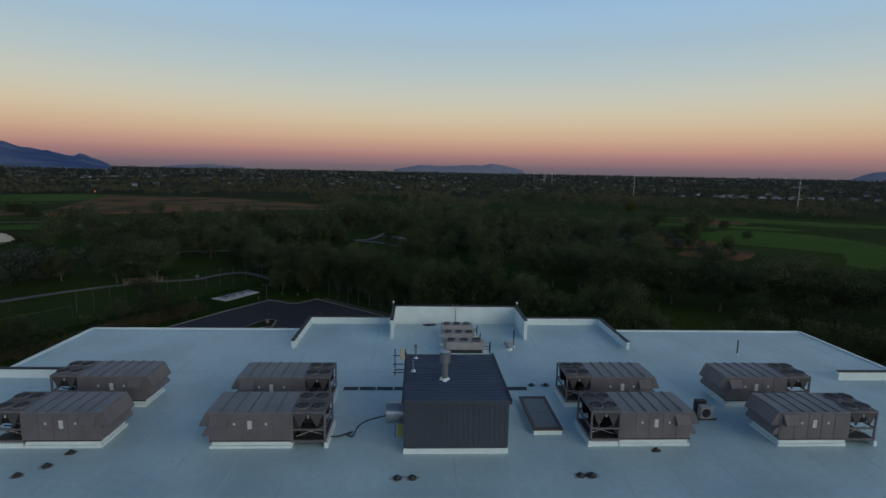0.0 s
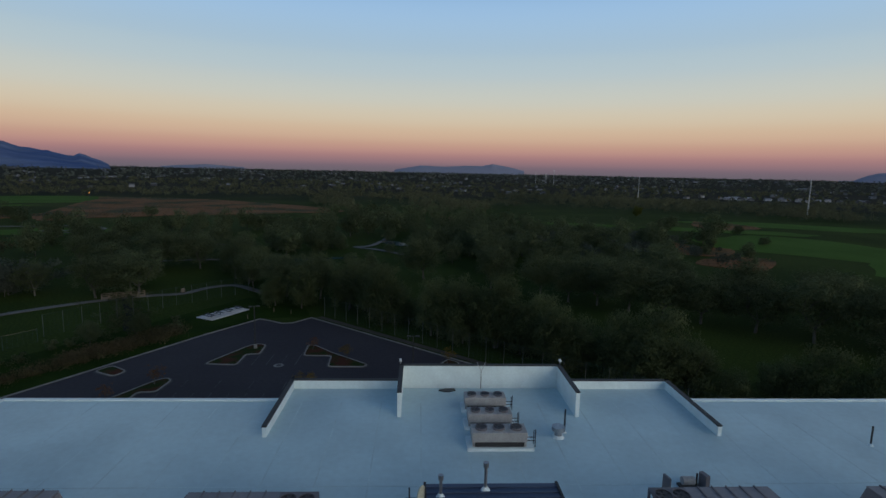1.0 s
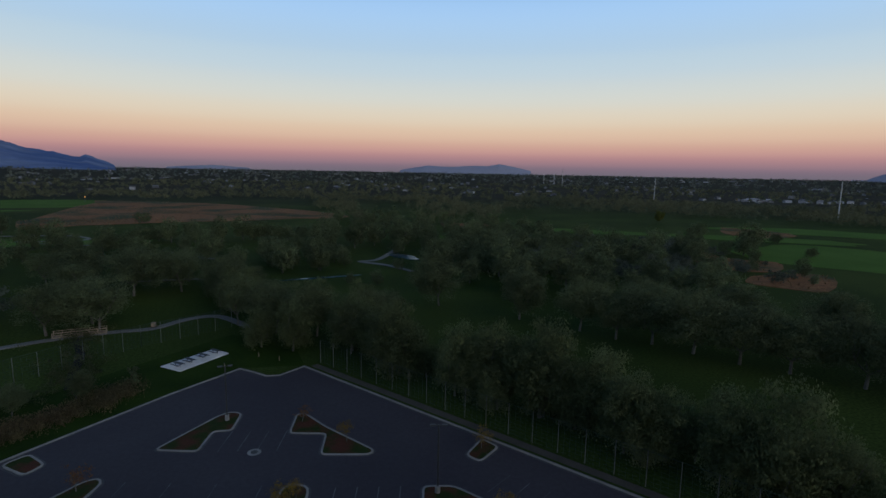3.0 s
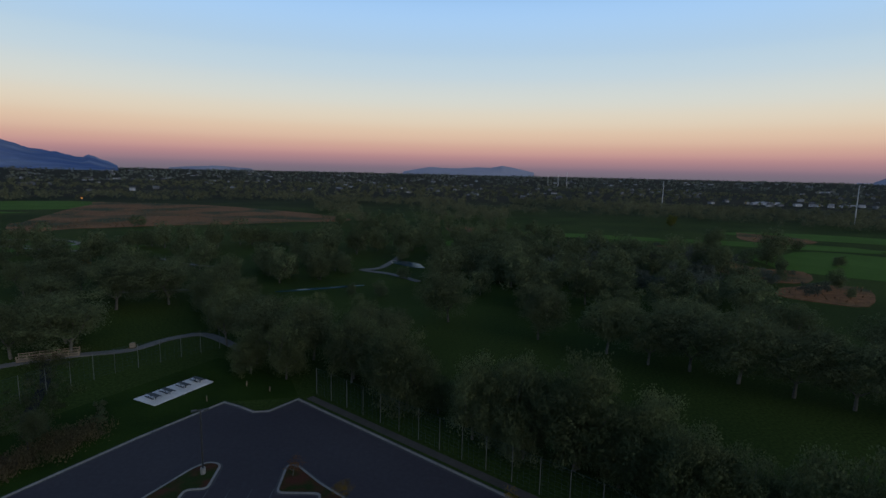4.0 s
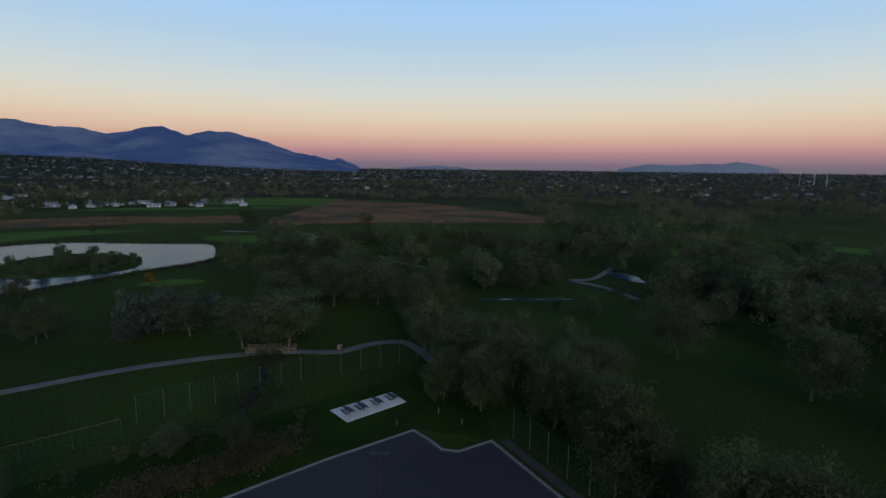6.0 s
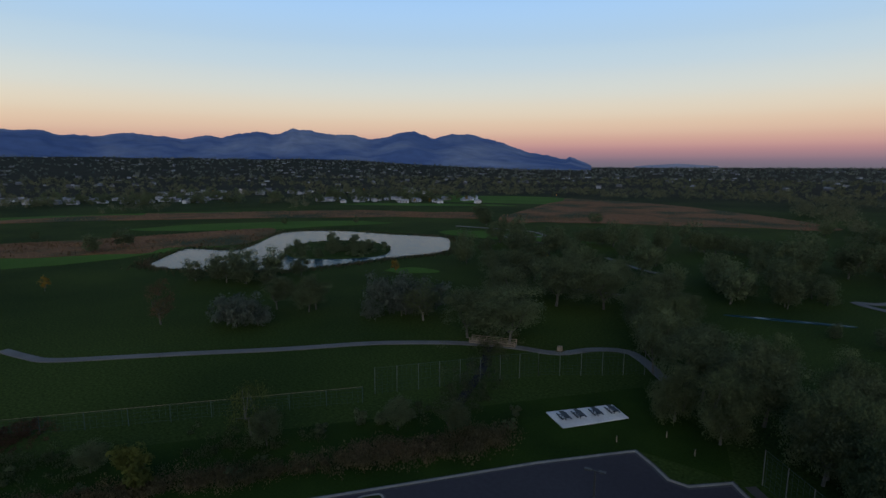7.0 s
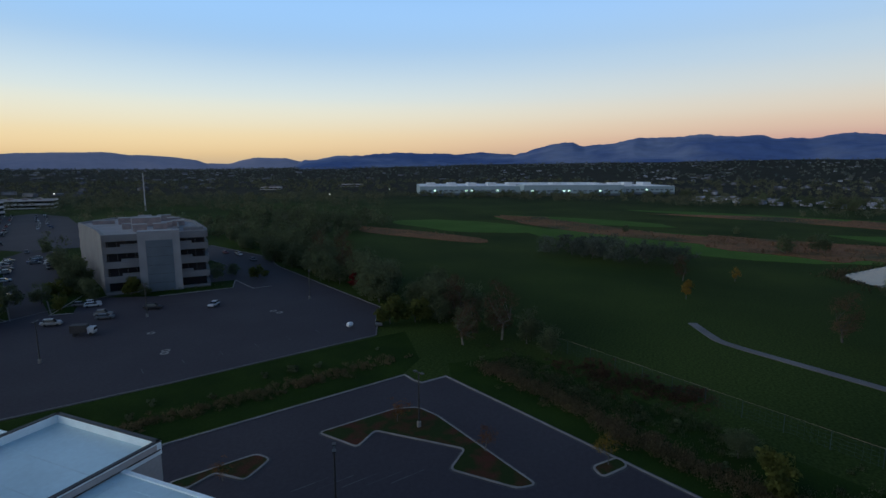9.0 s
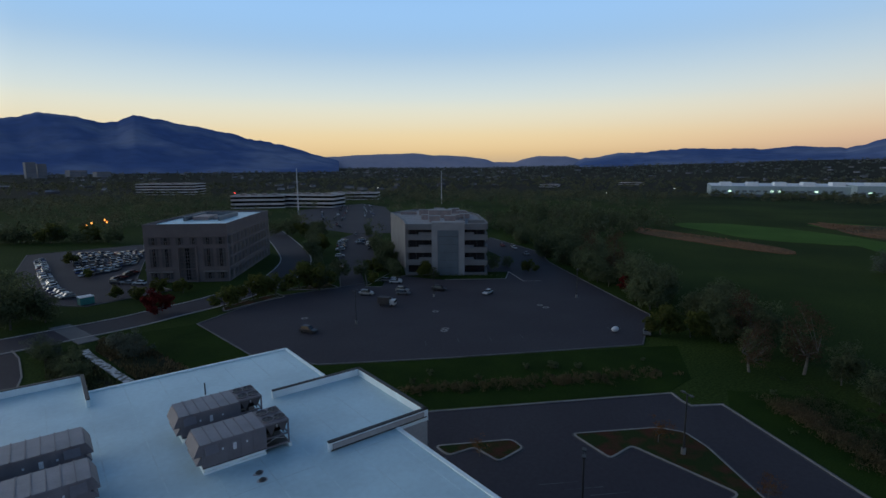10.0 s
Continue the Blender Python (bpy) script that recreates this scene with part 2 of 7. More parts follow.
M_WOODRAIL = mat("weathered_wood", (0.22, 0.17, 0.12), (0.15, 0.115, 0.09), scale=1.5, fine=14, rough=0.85, bump=0.3)
# the blue of distance haze is put into the mountains' base colour
M_HILL = mat("haze_blue_mountain", (0.074, 0.116, 0.248), (0.168, 0.205, 0.310), scale=0.0024, fine=0.012, rough=1.0, bump=0, world=True, spread=(0.42, 0.66), grain=0.14, spec=0.0)
# farther hills: a paler base colour carries the thicker haze
M_HILLFAR = mat("haze_tinted_mountain", (0.24, 0.25, 0.33), (0.27, 0.27, 0.34), scale=0.004, fine=0.02, rough=1.0, bump=0, world=True, grain=0.06, spec=0.0)
M_OFFICE = mat("office_concrete", (0.15, 0.152, 0.16), (0.122, 0.124, 0.132), scale=0.2, fine=3, rough=0.85, bump=0.05, world=True, grain=0.08)
M_OFFICE2 = mat("office_buff", (0.122, 0.103, 0.106), (0.098, 0.084, 0.088), scale=0.2, fine=3, rough=0.85, bump=0.05, world=True, grain=0.08)
M_PANELGREY = mat("grey_panel", (0.085, 0.112, 0.14), (0.072, 0.095, 0.118), scale=0.3, fine=3, rough=0.4, bump=0.02, world=True, grain=0.05)
M_GLASS = mat("dark_glass", (0.008, 0.008, 0.01), (0.012, 0.012, 0.015), scale=0.3, fine=2, rough=0.12, bump=0, world=True, grain=0.1)
M_FACTORY = mat("white_sheet_wall", (0.26, 0.335, 0.365), (0.21, 0.275, 0.305), scale=0.05, fine=0.6, rough=0.6, bump=0, world=True, grain=0.06)
M_HOUSE = mat("house_wall", (0.2, 0.21, 0.24), (0.06, 0.06, 0.065), scale=0.03, fine=1, rough=0.8, bump=0, world=True, island=0.6, spread=(0.45, 0.55))
M_HROOF = mat("house_roof", (0.045, 0.045, 0.052), (0.14, 0.15, 0.18), scale=0.03, fine=1, rough=0.8, bump=0, world=True, island=0.6, spread=(0.47, 0.60))
M_TYRE = mat("tyre_rubber", (0.015, 0.015, 0.016), None, rough=0.9)
M_SIGN = mat("sign_white", (0.6, 0.62, 0.65), None, rough=0.6)


def water_mat():
    m = bpy.data.materials.new("pond_water")
    m.use_nodes = True
    nt = m.node_tree
    b = nt.nodes["Principled BSDF"]
    b.inputs["Base Color"].default_value = (0.016, 0.046, 0.062, 1)
    b.inputs["Roughness"].default_value = 0.2
    b.inputs["IOR"].default_value = 1.33
    b.inputs["Specular IOR Level"].default_value = 0.09
    n = nt.nodes.new("ShaderNodeTexNoise")
    n.inputs["Scale"].default_value = 0.5
    g = nt.nodes.new("ShaderNodeNewGeometry")
    nt.links.new(g.outputs["Position"], n.inputs["Vector"])
    bp = nt.nodes.new("ShaderNodeBump")
    bp.inputs["Strength"].default_value, bp.inputs["Distance"].default_value = 0.9, 0.12
    nt.links.new(n.outputs["Fac"], bp.inputs["Height"])
    nt.links.new(bp.outputs[0], b.inputs["Normal"])
    return m


M_WATER = water_mat()


def valley_floor(m):
    """Beyond the golf course the ground is built-up scrub and yards, not lawn."""
    nt = m.node_tree
    b = nt.nodes["Principled BSDF"]
    old = b.inputs["Base Color"].links[0].from_socket
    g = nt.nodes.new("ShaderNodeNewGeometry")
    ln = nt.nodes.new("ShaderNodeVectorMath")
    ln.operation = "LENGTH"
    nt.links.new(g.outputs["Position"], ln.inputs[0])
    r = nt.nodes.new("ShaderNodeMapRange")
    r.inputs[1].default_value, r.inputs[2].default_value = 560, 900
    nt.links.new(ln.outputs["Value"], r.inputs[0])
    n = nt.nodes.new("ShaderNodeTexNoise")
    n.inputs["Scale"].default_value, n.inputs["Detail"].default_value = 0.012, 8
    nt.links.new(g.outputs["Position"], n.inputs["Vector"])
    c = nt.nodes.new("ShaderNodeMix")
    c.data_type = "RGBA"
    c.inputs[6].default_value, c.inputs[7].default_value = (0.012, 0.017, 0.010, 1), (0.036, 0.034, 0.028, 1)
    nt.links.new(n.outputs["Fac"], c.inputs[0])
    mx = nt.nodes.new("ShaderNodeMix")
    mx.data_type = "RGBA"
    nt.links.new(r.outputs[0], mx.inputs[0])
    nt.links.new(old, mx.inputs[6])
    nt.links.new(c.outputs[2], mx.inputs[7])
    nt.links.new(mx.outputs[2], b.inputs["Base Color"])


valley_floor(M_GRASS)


# ---- mesh helpers ----
def part(name, bm, material, parent=None, label=""):
    me = bpy.data.meshes.new(name)
    bm.to_mesh(me)
    bm.free()
    me.materials.append(material)
    ob = new(name, me)
    if parent is not None:
        ob.parent = parent
    if label:
        ob["label"] = label
    return ob


def raw(name, verts, faces, material, parent=None, smooth=False):
    me = bpy.data.meshes.new(name)
    me.from_pydata(verts, [], faces)
    me.materials.append(material)
    if smooth:
        me.polygons.foreach_set("use_smooth", [True] * len(me.polygons))
    ob = new(name, me)
    if parent is not None:
        ob.parent = parent
    return ob


def thing(name, m=None, label="", category="", group="", kind=""):
    ob = new(name)
    ob.empty_display_size = 0.3
    if m is not None:
        ob.matrix_world = m
    return tagged(ob, label, category, group, kind)


def box(bm, x0, y0, z0, x1, y1, z1, bevel=0.0):
    r = bmesh.ops.create_cube(bm, size=1.0)
    bmesh.ops.scale(bm, vec=(x1 - x0, y1 - y0, z1 - z0), verts=r["verts"])
    bmesh.ops.translate(bm, vec=((x0 + x1) / 2, (y0 + y1) / 2, (z0 + z1) / 2), verts=r["verts"])
    if bevel:
        es = list({e for v in r["verts"] for e in v.link_edges})
        bmesh.ops.bevel(bm, geom=es, offset=bevel, segments=1, affect="EDGES")
    return bm


def boxes(*dims, bevel=0.0):
    bm = bmesh.new()
    for d in dims:
        box(bm, *d, bevel=bevel)
    return bm


def cyl(bm, x, y, z0, z1, r, r2=None, n=12, m=None):
    got = bmesh.ops.create_cone(bm, cap_ends=True, segments=n, radius1=r, radius2=r if r2 is None else r2, depth=z1 - z0)
    bmesh.ops.translate(bm, vec=(x, y, (z0 + z1) / 2), verts=got["verts"])
    if m is not None:
        bmesh.ops.transform(bm, matrix=m, verts=got["verts"])
    return bm


def rod(bm, a, b, r, n=8, r2=None):
    a, b = Vector(a), Vector(b)
    d = b - a
    got = bmesh.ops.create_cone(bm, cap_ends=True, segments=n, radius1=r, radius2=r if r2 is None else r2, depth=d.length)
    m = Matrix.Translation((a + b) / 2) @ d.to_track_quat("Z", "Y").to_matrix().to_4x4()
    bmesh.ops.transform(bm, matrix=m, verts=got["verts"])
    return bm


def prism(bm, poly, z0, z1):
    lo = [bm.verts.new((x, y, z0)) for x, y in poly]
    hi = [bm.verts.new((x, y, z1)) for x, y in poly]
    n = len(poly)
    area = sum(poly[i][0] * poly[(i + 1) % n][1] - poly[(i + 1) % n][0] * poly[i][1] for i in range(n))
    if area < 0:
        lo.reverse()
        hi.reverse()
    bm.faces.new(hi)
    bm.faces.new(list(reversed(lo)))
    for i in range(n):
        j = (i + 1) % n
        bm.faces.new((lo[i], lo[j], hi[j], hi[i]))
    return bm


def rounded(poly, r=0.7, n=3):
    """The polygon with its corners rounded off."""
    out = []
    k = len(poly)
    for i in range(k):
        p, a, b = Vector(poly[i]), Vector(poly[i - 1]), Vector(poly[(i + 1) % k])
        da, db = min(r, (a - p).length * 0.45), min(r, (b - p).length * 0.45)
        s, e = p + (a - p).normalized() * da, p + (b - p).normalized() * db
        for j in range(n + 1):
            t = j / n
            q = s * (1 - t) ** 2 + p * 2 * t * (1 - t) + e * t * t
            out.append((q.x, q.y))
    return out


def strip(line, width, closed=False):
    """Left and right edges of a band along a line in the plan."""
    pts = [Vector(p) for p in line]
    n = len(pts)
    l, r = [], []
    for i, p in enumerate(pts):
        a = pts[i - 1] if (i > 0 or closed) else p
        b = pts[(i + 1) % n] if (i < n - 1 or closed) else p
        d0 = (p - a).normalized() if (p - a).length > 1e-6 else (b - p).normalized()
        d1 = (b - p).normalized() if (b - p).length > 1e-6 else d0
        d = (d0 + d1).normalized()
        nrm = Vector((-d.y, d.x))
        c = max(0.4, nrm.dot(Vector((-d0.y, d0.x))))
        l.append(p + nrm * width / 2 / c)
        r.append(p - nrm * width / 2 / c)
    return l, r


def band(bm, line, width, z0, z1, closed=False):
    """A raised band (kerb, wall, path) along a line."""
    l, r = strip(line, width, closed)
    rows = [[bm.verts.new((a.x, a.y, z)) for a, z in ((p, z0), (p, z1), (q, z1), (q, z0))] for p, q in zip(l, r)]
    n = len(rows)
    for i in range(n if closed else n - 1):
        a, b = rows[i], rows[(i + 1) % n]
        for k in range(3):
            bm.faces.new((a[k], b[k], b[k + 1], a[k + 1]))
    if not closed:
        bm.faces.new(rows[0])
        bm.faces.new(list(reversed(rows[-1])))
    bmesh.ops.recalc_face_normals(bm, faces=bm.faces[:])
    return bm


def smooth_line(pts, n=4):
    """A Catmull-Rom curve through the points."""
    p = [Vector(pts[0])] + [Vector(q) for q in pts] + [Vector(pts[-1])]
    out = []
    for i in range(1, len(p) - 2):
        for j in range(n):
            t = j / n
            q = 0.5 * (2 * p[i] + (p[i + 1] - p[i - 1]) * t + (2 * p[i - 1] - 5 * p[i] + 4 * p[i + 1] - p[i + 2]) * t * t
                       + (3 * p[i] - p[i - 1] - 3 * p[i + 1] + p[i + 2]) * t ** 3)
            out.append(tuple(q))
    out.append(tuple(p[-1]))
    return out


def inside(x, y, poly):
    c = False
    for i in range(len(poly)):
        (x0, y0), (x1, y1) = poly[i - 1], poly[i]
        if (y0 > y) != (y1 > y) and x < (x1 - x0) * (y - y0) / (y1 - y0) + x0:
            c = not c
    return c


def near_line(x, y, line, d):
    """Whether a place lies within d of a line in the plan."""
    for (x0, y0), (x1, y1) in zip(line, line[1:]):
        dx, dy = x1 - x0, y1 - y0
        t = max(0, min(1, ((x - x0) * dx + (y - y0) * dy) / (dx * dx + dy * dy + 1e-9)))
        if (x - x0 - t * dx) ** 2 + (y - y0 - t * dy) ** 2 < d * d:
            return True
    return False

# ---- ground, lots, paths and water ----
RIM_AZ = (0, 36, 46, 56, 86, 108, 124, 136, 330, 360)
RIM_HEIGHT = (30, 30, 62, 104, 104, 78, 50, 33, 30, 30)


def gz(x, y):
    """Height of the ground: flat near by, rising towards the rim of the valley, most under the long range."""
    r = math.hypot(x, y - 80)
    t = max(0.0, min(1.0, (r - 1300) / 3200))
    az = math.degrees(math.atan2(-x, y - 80)) % 360
    rim = float(np.interp(az, RIM_AZ, RIM_HEIGHT))
    return rim * t * t * (3 - 2 * t)


def make_ground():
    radii = [0, 60, 120, 180, 240, 320, 420, 560, 740, 1000, 1300, 1700, 2100, 2500, 2900, 3300, 3700, 4100, 4500, 4900]
    n = 96
    verts, faces = [(0, 80, 0)], []
    for r in radii[1:]:
        for k in range(n):
            a = 2 * math.pi * k / n
            x, y = r * math.cos(a), 80 + r * math.sin(a)
            verts.append((x, y, gz(x, y)))
    for k in range(n):
        faces.append((0, 1 + k, 1 + (k + 1) % n))
    for i in range(len(radii) - 2):
        a, b = 1 + i * n, 1 + (i + 1) * n
        for k in range(n):
            faces.append((a + k, b + k, b + (k + 1) % n, a + (k + 1) % n))
    ob = raw("ground", verts, faces, M_GRASS, smooth=True)
    return tagged(ob, "dark green dusk grassland reaching to the valley rim", "ground", kind="structure")


make_ground()

Z_LOT = 0.06
LOT = [(-94.1, 36.9), (-92.3, 39.8), (-91.9, 41.7), (-96.5, 44.7), (-87.4, 61.8), (-73.7, 87.3), (-58.6, 113.4), (-44.6, 138.7), (-36.5, 151.3), (-33.2, 149.6), (-30.2, 147.6), (-27.7, 148.0), (-24.0, 152.8),
       (113.4, 35.1), (115.8, -23.3), (-16.5, -15.3), (-16.4, -6.0)]
BIGLOT = [(-113.6, 19.1), (-137.2, 6.8), (-155.3, -25.4), (-177.8, -64.7), (-194.6, -84.9), (-211.5, -136.7), (-196.0, -142.4), (-170.3, -84.5),
          (-123.1, -81.8), (-105.9, -78.2), (-87.5, -77.7), (-66.3, -78.8), (-49.8, -70.5), (-37.5, -62.7), (-41.0, -29.8), (-50.1, -15.8), (-74.1, -1.8)]


def make_lot(name, poly, label, z=Z_LOT):
    ob = part(name, prism(bmesh.new(), poly, z - 0.36, z), M_ASPHALT)
    return tagged(ob, label, "car park", kind="structure")


make_lot("car_park", LOT, "dark asphalt car park with faded stall lines, empty")
make_lot("car_park_far", BIGLOT, "large dark asphalt car park beside an office block")


def make_kerb(line, closed=False, w=0.32, h=0.2, label="pale concrete kerb round an asphalt car park", material=None):
    bm = bmesh.new()
    band(bm, line, w, -0.1, h, closed)
    return tagged(part("kerb", bm, material or M_CONC), label, "kerb", kind="structure")


make_kerb(LOT[:14])
bm = bmesh.new()
band(bm, LOT[:14], 1.0, -0.1, Z_LOT + 0.012)
tagged(part("gutter", bm, M_GUTTER), "grey concrete gutter along a car park kerb", "gutter", kind="structure")
make_kerb([LOT[16], LOT[0]])
make_kerb(BIGLOT, True, material=M_PATH, label="worn grey concrete kerb round a large car park")


# planted islands in the car park
def island(poly, group="planted islands in the car park", r=0.9, label="raised kerbed car park island with grass and reddish mulch", w=0.28):
    poly = rounded(poly, r)
    a = sum(poly[i - 1][0] * poly[i][1] - poly[i][0] * poly[i - 1][1] for i in range(len(poly)))
    if a < 0:
        poly = poly[::-1]
    e = thing("parking_island", None, label, "island", group)
    bm = bmesh.new()
    prism(bm, poly, 0, 0.17)
    part("soil_bed", bm, M_MULCH, e, "grass and reddish mulch")
    bm = bmesh.new()
    band(bm, poly, w, 0, 0.21, True)
    part("kerb", bm, M_CONC, e, "pale concrete kerb")
    bm = bmesh.new()
    band(bm, poly, 0.9, 0, Z_LOT + 0.012, True)
    part("gutter", bm, M_GUTTER, e, "grey concrete gutter")
    return e


island([(-37.7, 120.1), (-32.9, 130.4), (-31.4, 132.1), (-29.4, 131.5), (-29.0, 125.8), (-31.7, 125.6), (-31.6, 119.7)])
island([(-20.0, 125.0), (-20.3, 131.4), (-18.8, 131.2), (-14.9, 127.0), (-6.7, 120.0), (-7.3, 118.9), (-14.1, 118.9), (-14.4, 124.9)])
island([(-55.8, 116.1), (-54.2, 118.9), (-50.3, 116.3), (-51.2, 113.8)])
island([(-48.6, 100.3), (-42.7, 112.3), (-41.3, 113.1), (-40.3, 112.0), (-40.6, 107.1), (-43.5, 107.0), (-43.5, 101.2)])
island([(-17.6, 99.4), (-17.3, 111.7), (-14.0, 111.4), (-13.6, 99.3)], r=1.7)
island([(0.4, 104.9), (0.4, 111.2), (4.3, 111.2), (16.8, 101.1), (15.7, 99.2), (9.7, 99.0), (9.3, 104.6)])
island([(6.5, 118.7), (9.2, 123.2), (11.4, 120.9), (8.3, 117.0)])
island([(-68.4, 35.2), (-80.1, 42.1), (-82.2, 45.5), (-80.7, 49.7), (-68.1, 69.1), (-66.4, 67.2), (-67.0, 57.6), (-72.7, 57.6), (-72.4, 42.8), (-67.1, 42.9)])
island([(-49.8, 25.1), (-59.9, 30.7), (-59.6, 33.4), (-54.3, 33.8), (-54.1, 28.9), (-49.8, 28.3)])
island([(-75.1, 75.2), (-79.0, 78.3), (-77.2, 79.7), (-73.1, 76.8)])


# stall lines
def stall_row(x0, y0, x1, y1, n, d, length, paint=M_WORN, name="stall_line"):
    for k in range(n):
        t = k / (n - 1) if n > 1 else 0
        x, y = x0 + (x1 - x0) * t, y0 + (y1 - y0) * t
        bm = bmesh.new()
        a = math.atan2(d[1], d[0])
        box(bm, 0, -0.06, Z_LOT + 0.004, length, 0.06, Z_LOT + 0.008)
        bmesh.ops.transform(bm, matrix=Matrix.Translation((x, y, 0)) @ Matrix.Rotation(a, 4, "Z"), verts=bm.verts[:])
        tagged(part(name, bm, paint), "faded white painted parking stall line on asphalt", "road marking", "stall lines", "structure")


stall_row(-10.7, 111.1, -2.5, 111.3, 4, (0, -1), 11.2, M_PAINT)
stall_row(1.7, 104.5, 6.9, 104.7, 3, (0, -1), 5.5, M_PAINT)
stall_row(-28.8, 125.7, -20.6, 126.0, 4, (0, -1), 6.0)
stall_row(-40.0, 106.8, -22.6, 106.6, 7, (0, -1), 4.8)
stall_row(-37.5, 112.3, -20.1, 111.6, 4, (0, -1), 3.0)
stall_row(12.0, 113.8, 30.3, 99.0, 9, (-0.67, -0.74), 5.2)
stall_row(-61.2, 51.7, -54.7, 40.9, 5, (-0.85, 0.5), 5.2)
stall_row(-74.7, -11.5, -117.0, 8.8, 7, (-0.5, -0.86), 3.0)


# lawns, verges, rough and paths as thin layers on the ground
def layer(name, poly, z, material, label, category="ground"):
    bm = bmesh.new()
    prism(bm, poly, z - 0.6, z)
    return tagged(part(name, bm, material), label, category, kind="structure")


def blob(cx, cy, rx, ry, turn=0, wob=0.2, n=28, seed=0):
    """An uneven rounded outline."""
    out = []
    c, s = math.cos(radians(turn)), math.sin(radians(turn))
    for k in range(n):
        a = 2 * math.pi * k / n
        w = 1 + wob * noise.noise(Vector((math.cos(a) * 1.6 + seed * 7.1, math.sin(a) * 1.6, seed * 3.3))) * 1.6
        x, y = rx * math.cos(a) * w, ry * math.sin(a) * w
        out.append((cx + x * c - y * s, cy + x * s + y * c))
    return out


layer("verge", [(-43.1, -26.3), (-51.7, -13.3), (-74.1, -1.0), (-111.4, 19.5), (-119.1, 24.3), (-103.4, 35.7), (-94.6, 36.3), (-59.3, 16.4), (-18.5, -5.9), (-18.6, -16.5)],
      0.05, M_VERGE, "mown green grass verge between two car parks", "grass")
layer("verge", [(-96.9, 45.6), (-87.8, 62.4), (-74.2, 87.8), (-59.0, 113.8), (-45.0, 139.2), (-36.7, 151.8), (-24.1, 153.7), (-27.5, 161.9), (-46.0, 173.8), (-114.1, 55.7), (-103.3, 42.4)],
      0.03, M_VERGE, "mown green grass verge beside a car park kerb", "grass")
layer("dirt_strip", [(-22.6, 153.2), (112.3, 37.1), (113.3, 38.3), (-21.7, 154.4)], 0.05, M_DIRT, "bare brown dirt strip under trees beside a kerb", "dirt")
FAIRWAYS = [blob(29.5, 367.9, 26, 13, -10, seed=3), blob(-430.0, 595.2, 130, 70, 20, seed=4),
            blob(-197.7, 326.4, 46, 16, 10, seed=5), blob(218.0, 304.6, 52, 46, -20, seed=6), blob(245.3, 221.4, 60, 40, 10, seed=17), blob(-348.5, 249.4, 80, 22, 62, seed=7), blob(-316.0, 103.1, 110, 36, 75, seed=8),
            blob(302.6, 424.6, 90, 26, -25, seed=10), blob(-352.9, -47.3, 60, 30, 70, seed=51), blob(-417.1, 17.4, 70, 24, 80, seed=52), blob(-209.1, 234.8, 12, 10, 0, seed=12), blob(-160.1, 216.1, 10, 6, 40, seed=56),
            blob(-422.6, 461.2, 90, 18, 40, seed=13), blob(-501.3, 172.9, 120, 20, 70, seed=14), blob(104.0, 421.1, 60, 12, -15, seed=15), blob(219.2, 383.1, 60, 16, -20, seed=16)]
for k, f in enumerate(FAIRWAYS):
    layer("fairway", f, 0.045 + 0.004 * k, M_FAIRWAY, "mown dark green golf fairway", "fairway")
ROUGHS = [smooth_line(p, 3)[:-1] for p in (
    [(-377, 665), (-289, 667), (-201, 630), (-104, 559), (-65, 508), (-97, 483), (-165, 502), (-233, 501), (-284, 526), (-377, 665)],
    [(-288, 430), (-273, 440), (-246, 452), (-232, 491), (-207, 441), (-225, 417), (-238, 390), (-252, 383), (-288, 430)],
    [(138, 376), (160, 360), (149, 305), (169, 292), (153, 267), (133, 269), (129, 290), (128, 333), (138, 376)],
    [(238, 461), (261, 439), (262, 407), (227, 390), (215, 417), (238, 461)],
    [(134, 256), (160, 263), (167, 253), (145, 228), (132, 233), (124, 243), (134, 256)],
    [(13, 464), (51, 461), (48, 434), (16, 434), (13, 464)],
    [(-362, 108), (-354, 131), (-348, 153), (-343, 184), (-339, 217), (-331, 243), (-307, 233), (-274, 199), (-288, 167), (-277, 154), (-288, 138), (-307, 103), (-362, 108)],
    [(-504, 217), (-469, 271), (-407, 372), (-304, 414), (-281, 388), (-361, 338), (-433, 256), (-466, 206), (-504, 217)],
    [(-284, 435), (-354, 632), (-276, 619), (-189, 552), (-123, 536), (-93, 502), (-133, 460), (-184, 438), (-235, 406), (-284, 435)],
    [(-446, -50), (-415, 13), (-366, 71), (-348, 122), (-347, 156), (-298, 145), (-318, 98), (-340, 45), (-384, -14), (-446, -50)],
    [(-507, 67), (-512, 175), (-464, 239), (-420, 306), (-370, 367), (-327, 428), (-308, 408), (-351, 333), (-402, 266), (-467, 166), (-507, 67)],
    [(-322, -113), (-311, -62), (-294, -16), (-275, -9), (-282, -51), (-295, -96), (-322, -113)],
    [(-432, -51), (-442, -10), (-409, -3), (-400, -25), (-432, -51)])]
for k, f in enumerate(ROUGHS):
    layer("rough", f, 0.12 + 0.004 * k, M_ROUGH, "dry reddish-brown rough grass between fairways", "dry grass")

PATH_MAIN = smooth_line([(-154.5, 90.7), (-145.2, 94.1), (-139.5, 97.4), (-131.6, 108.2), (-123.4, 120.0), (-111.7, 135.9), (-101.1, 152.4), (-90.6, 163.9), (-83.6, 169.6),
                         (-75.6, 174.4), (-67.1, 177.8), (-62.8, 185.5), (-57.1, 189.7), (-51.2, 186.6), (-42.1, 178.0)])
PATH_B = smooth_line([(-120.7, 298.9), (-101.8, 285.6), (-86.2, 279.5)])
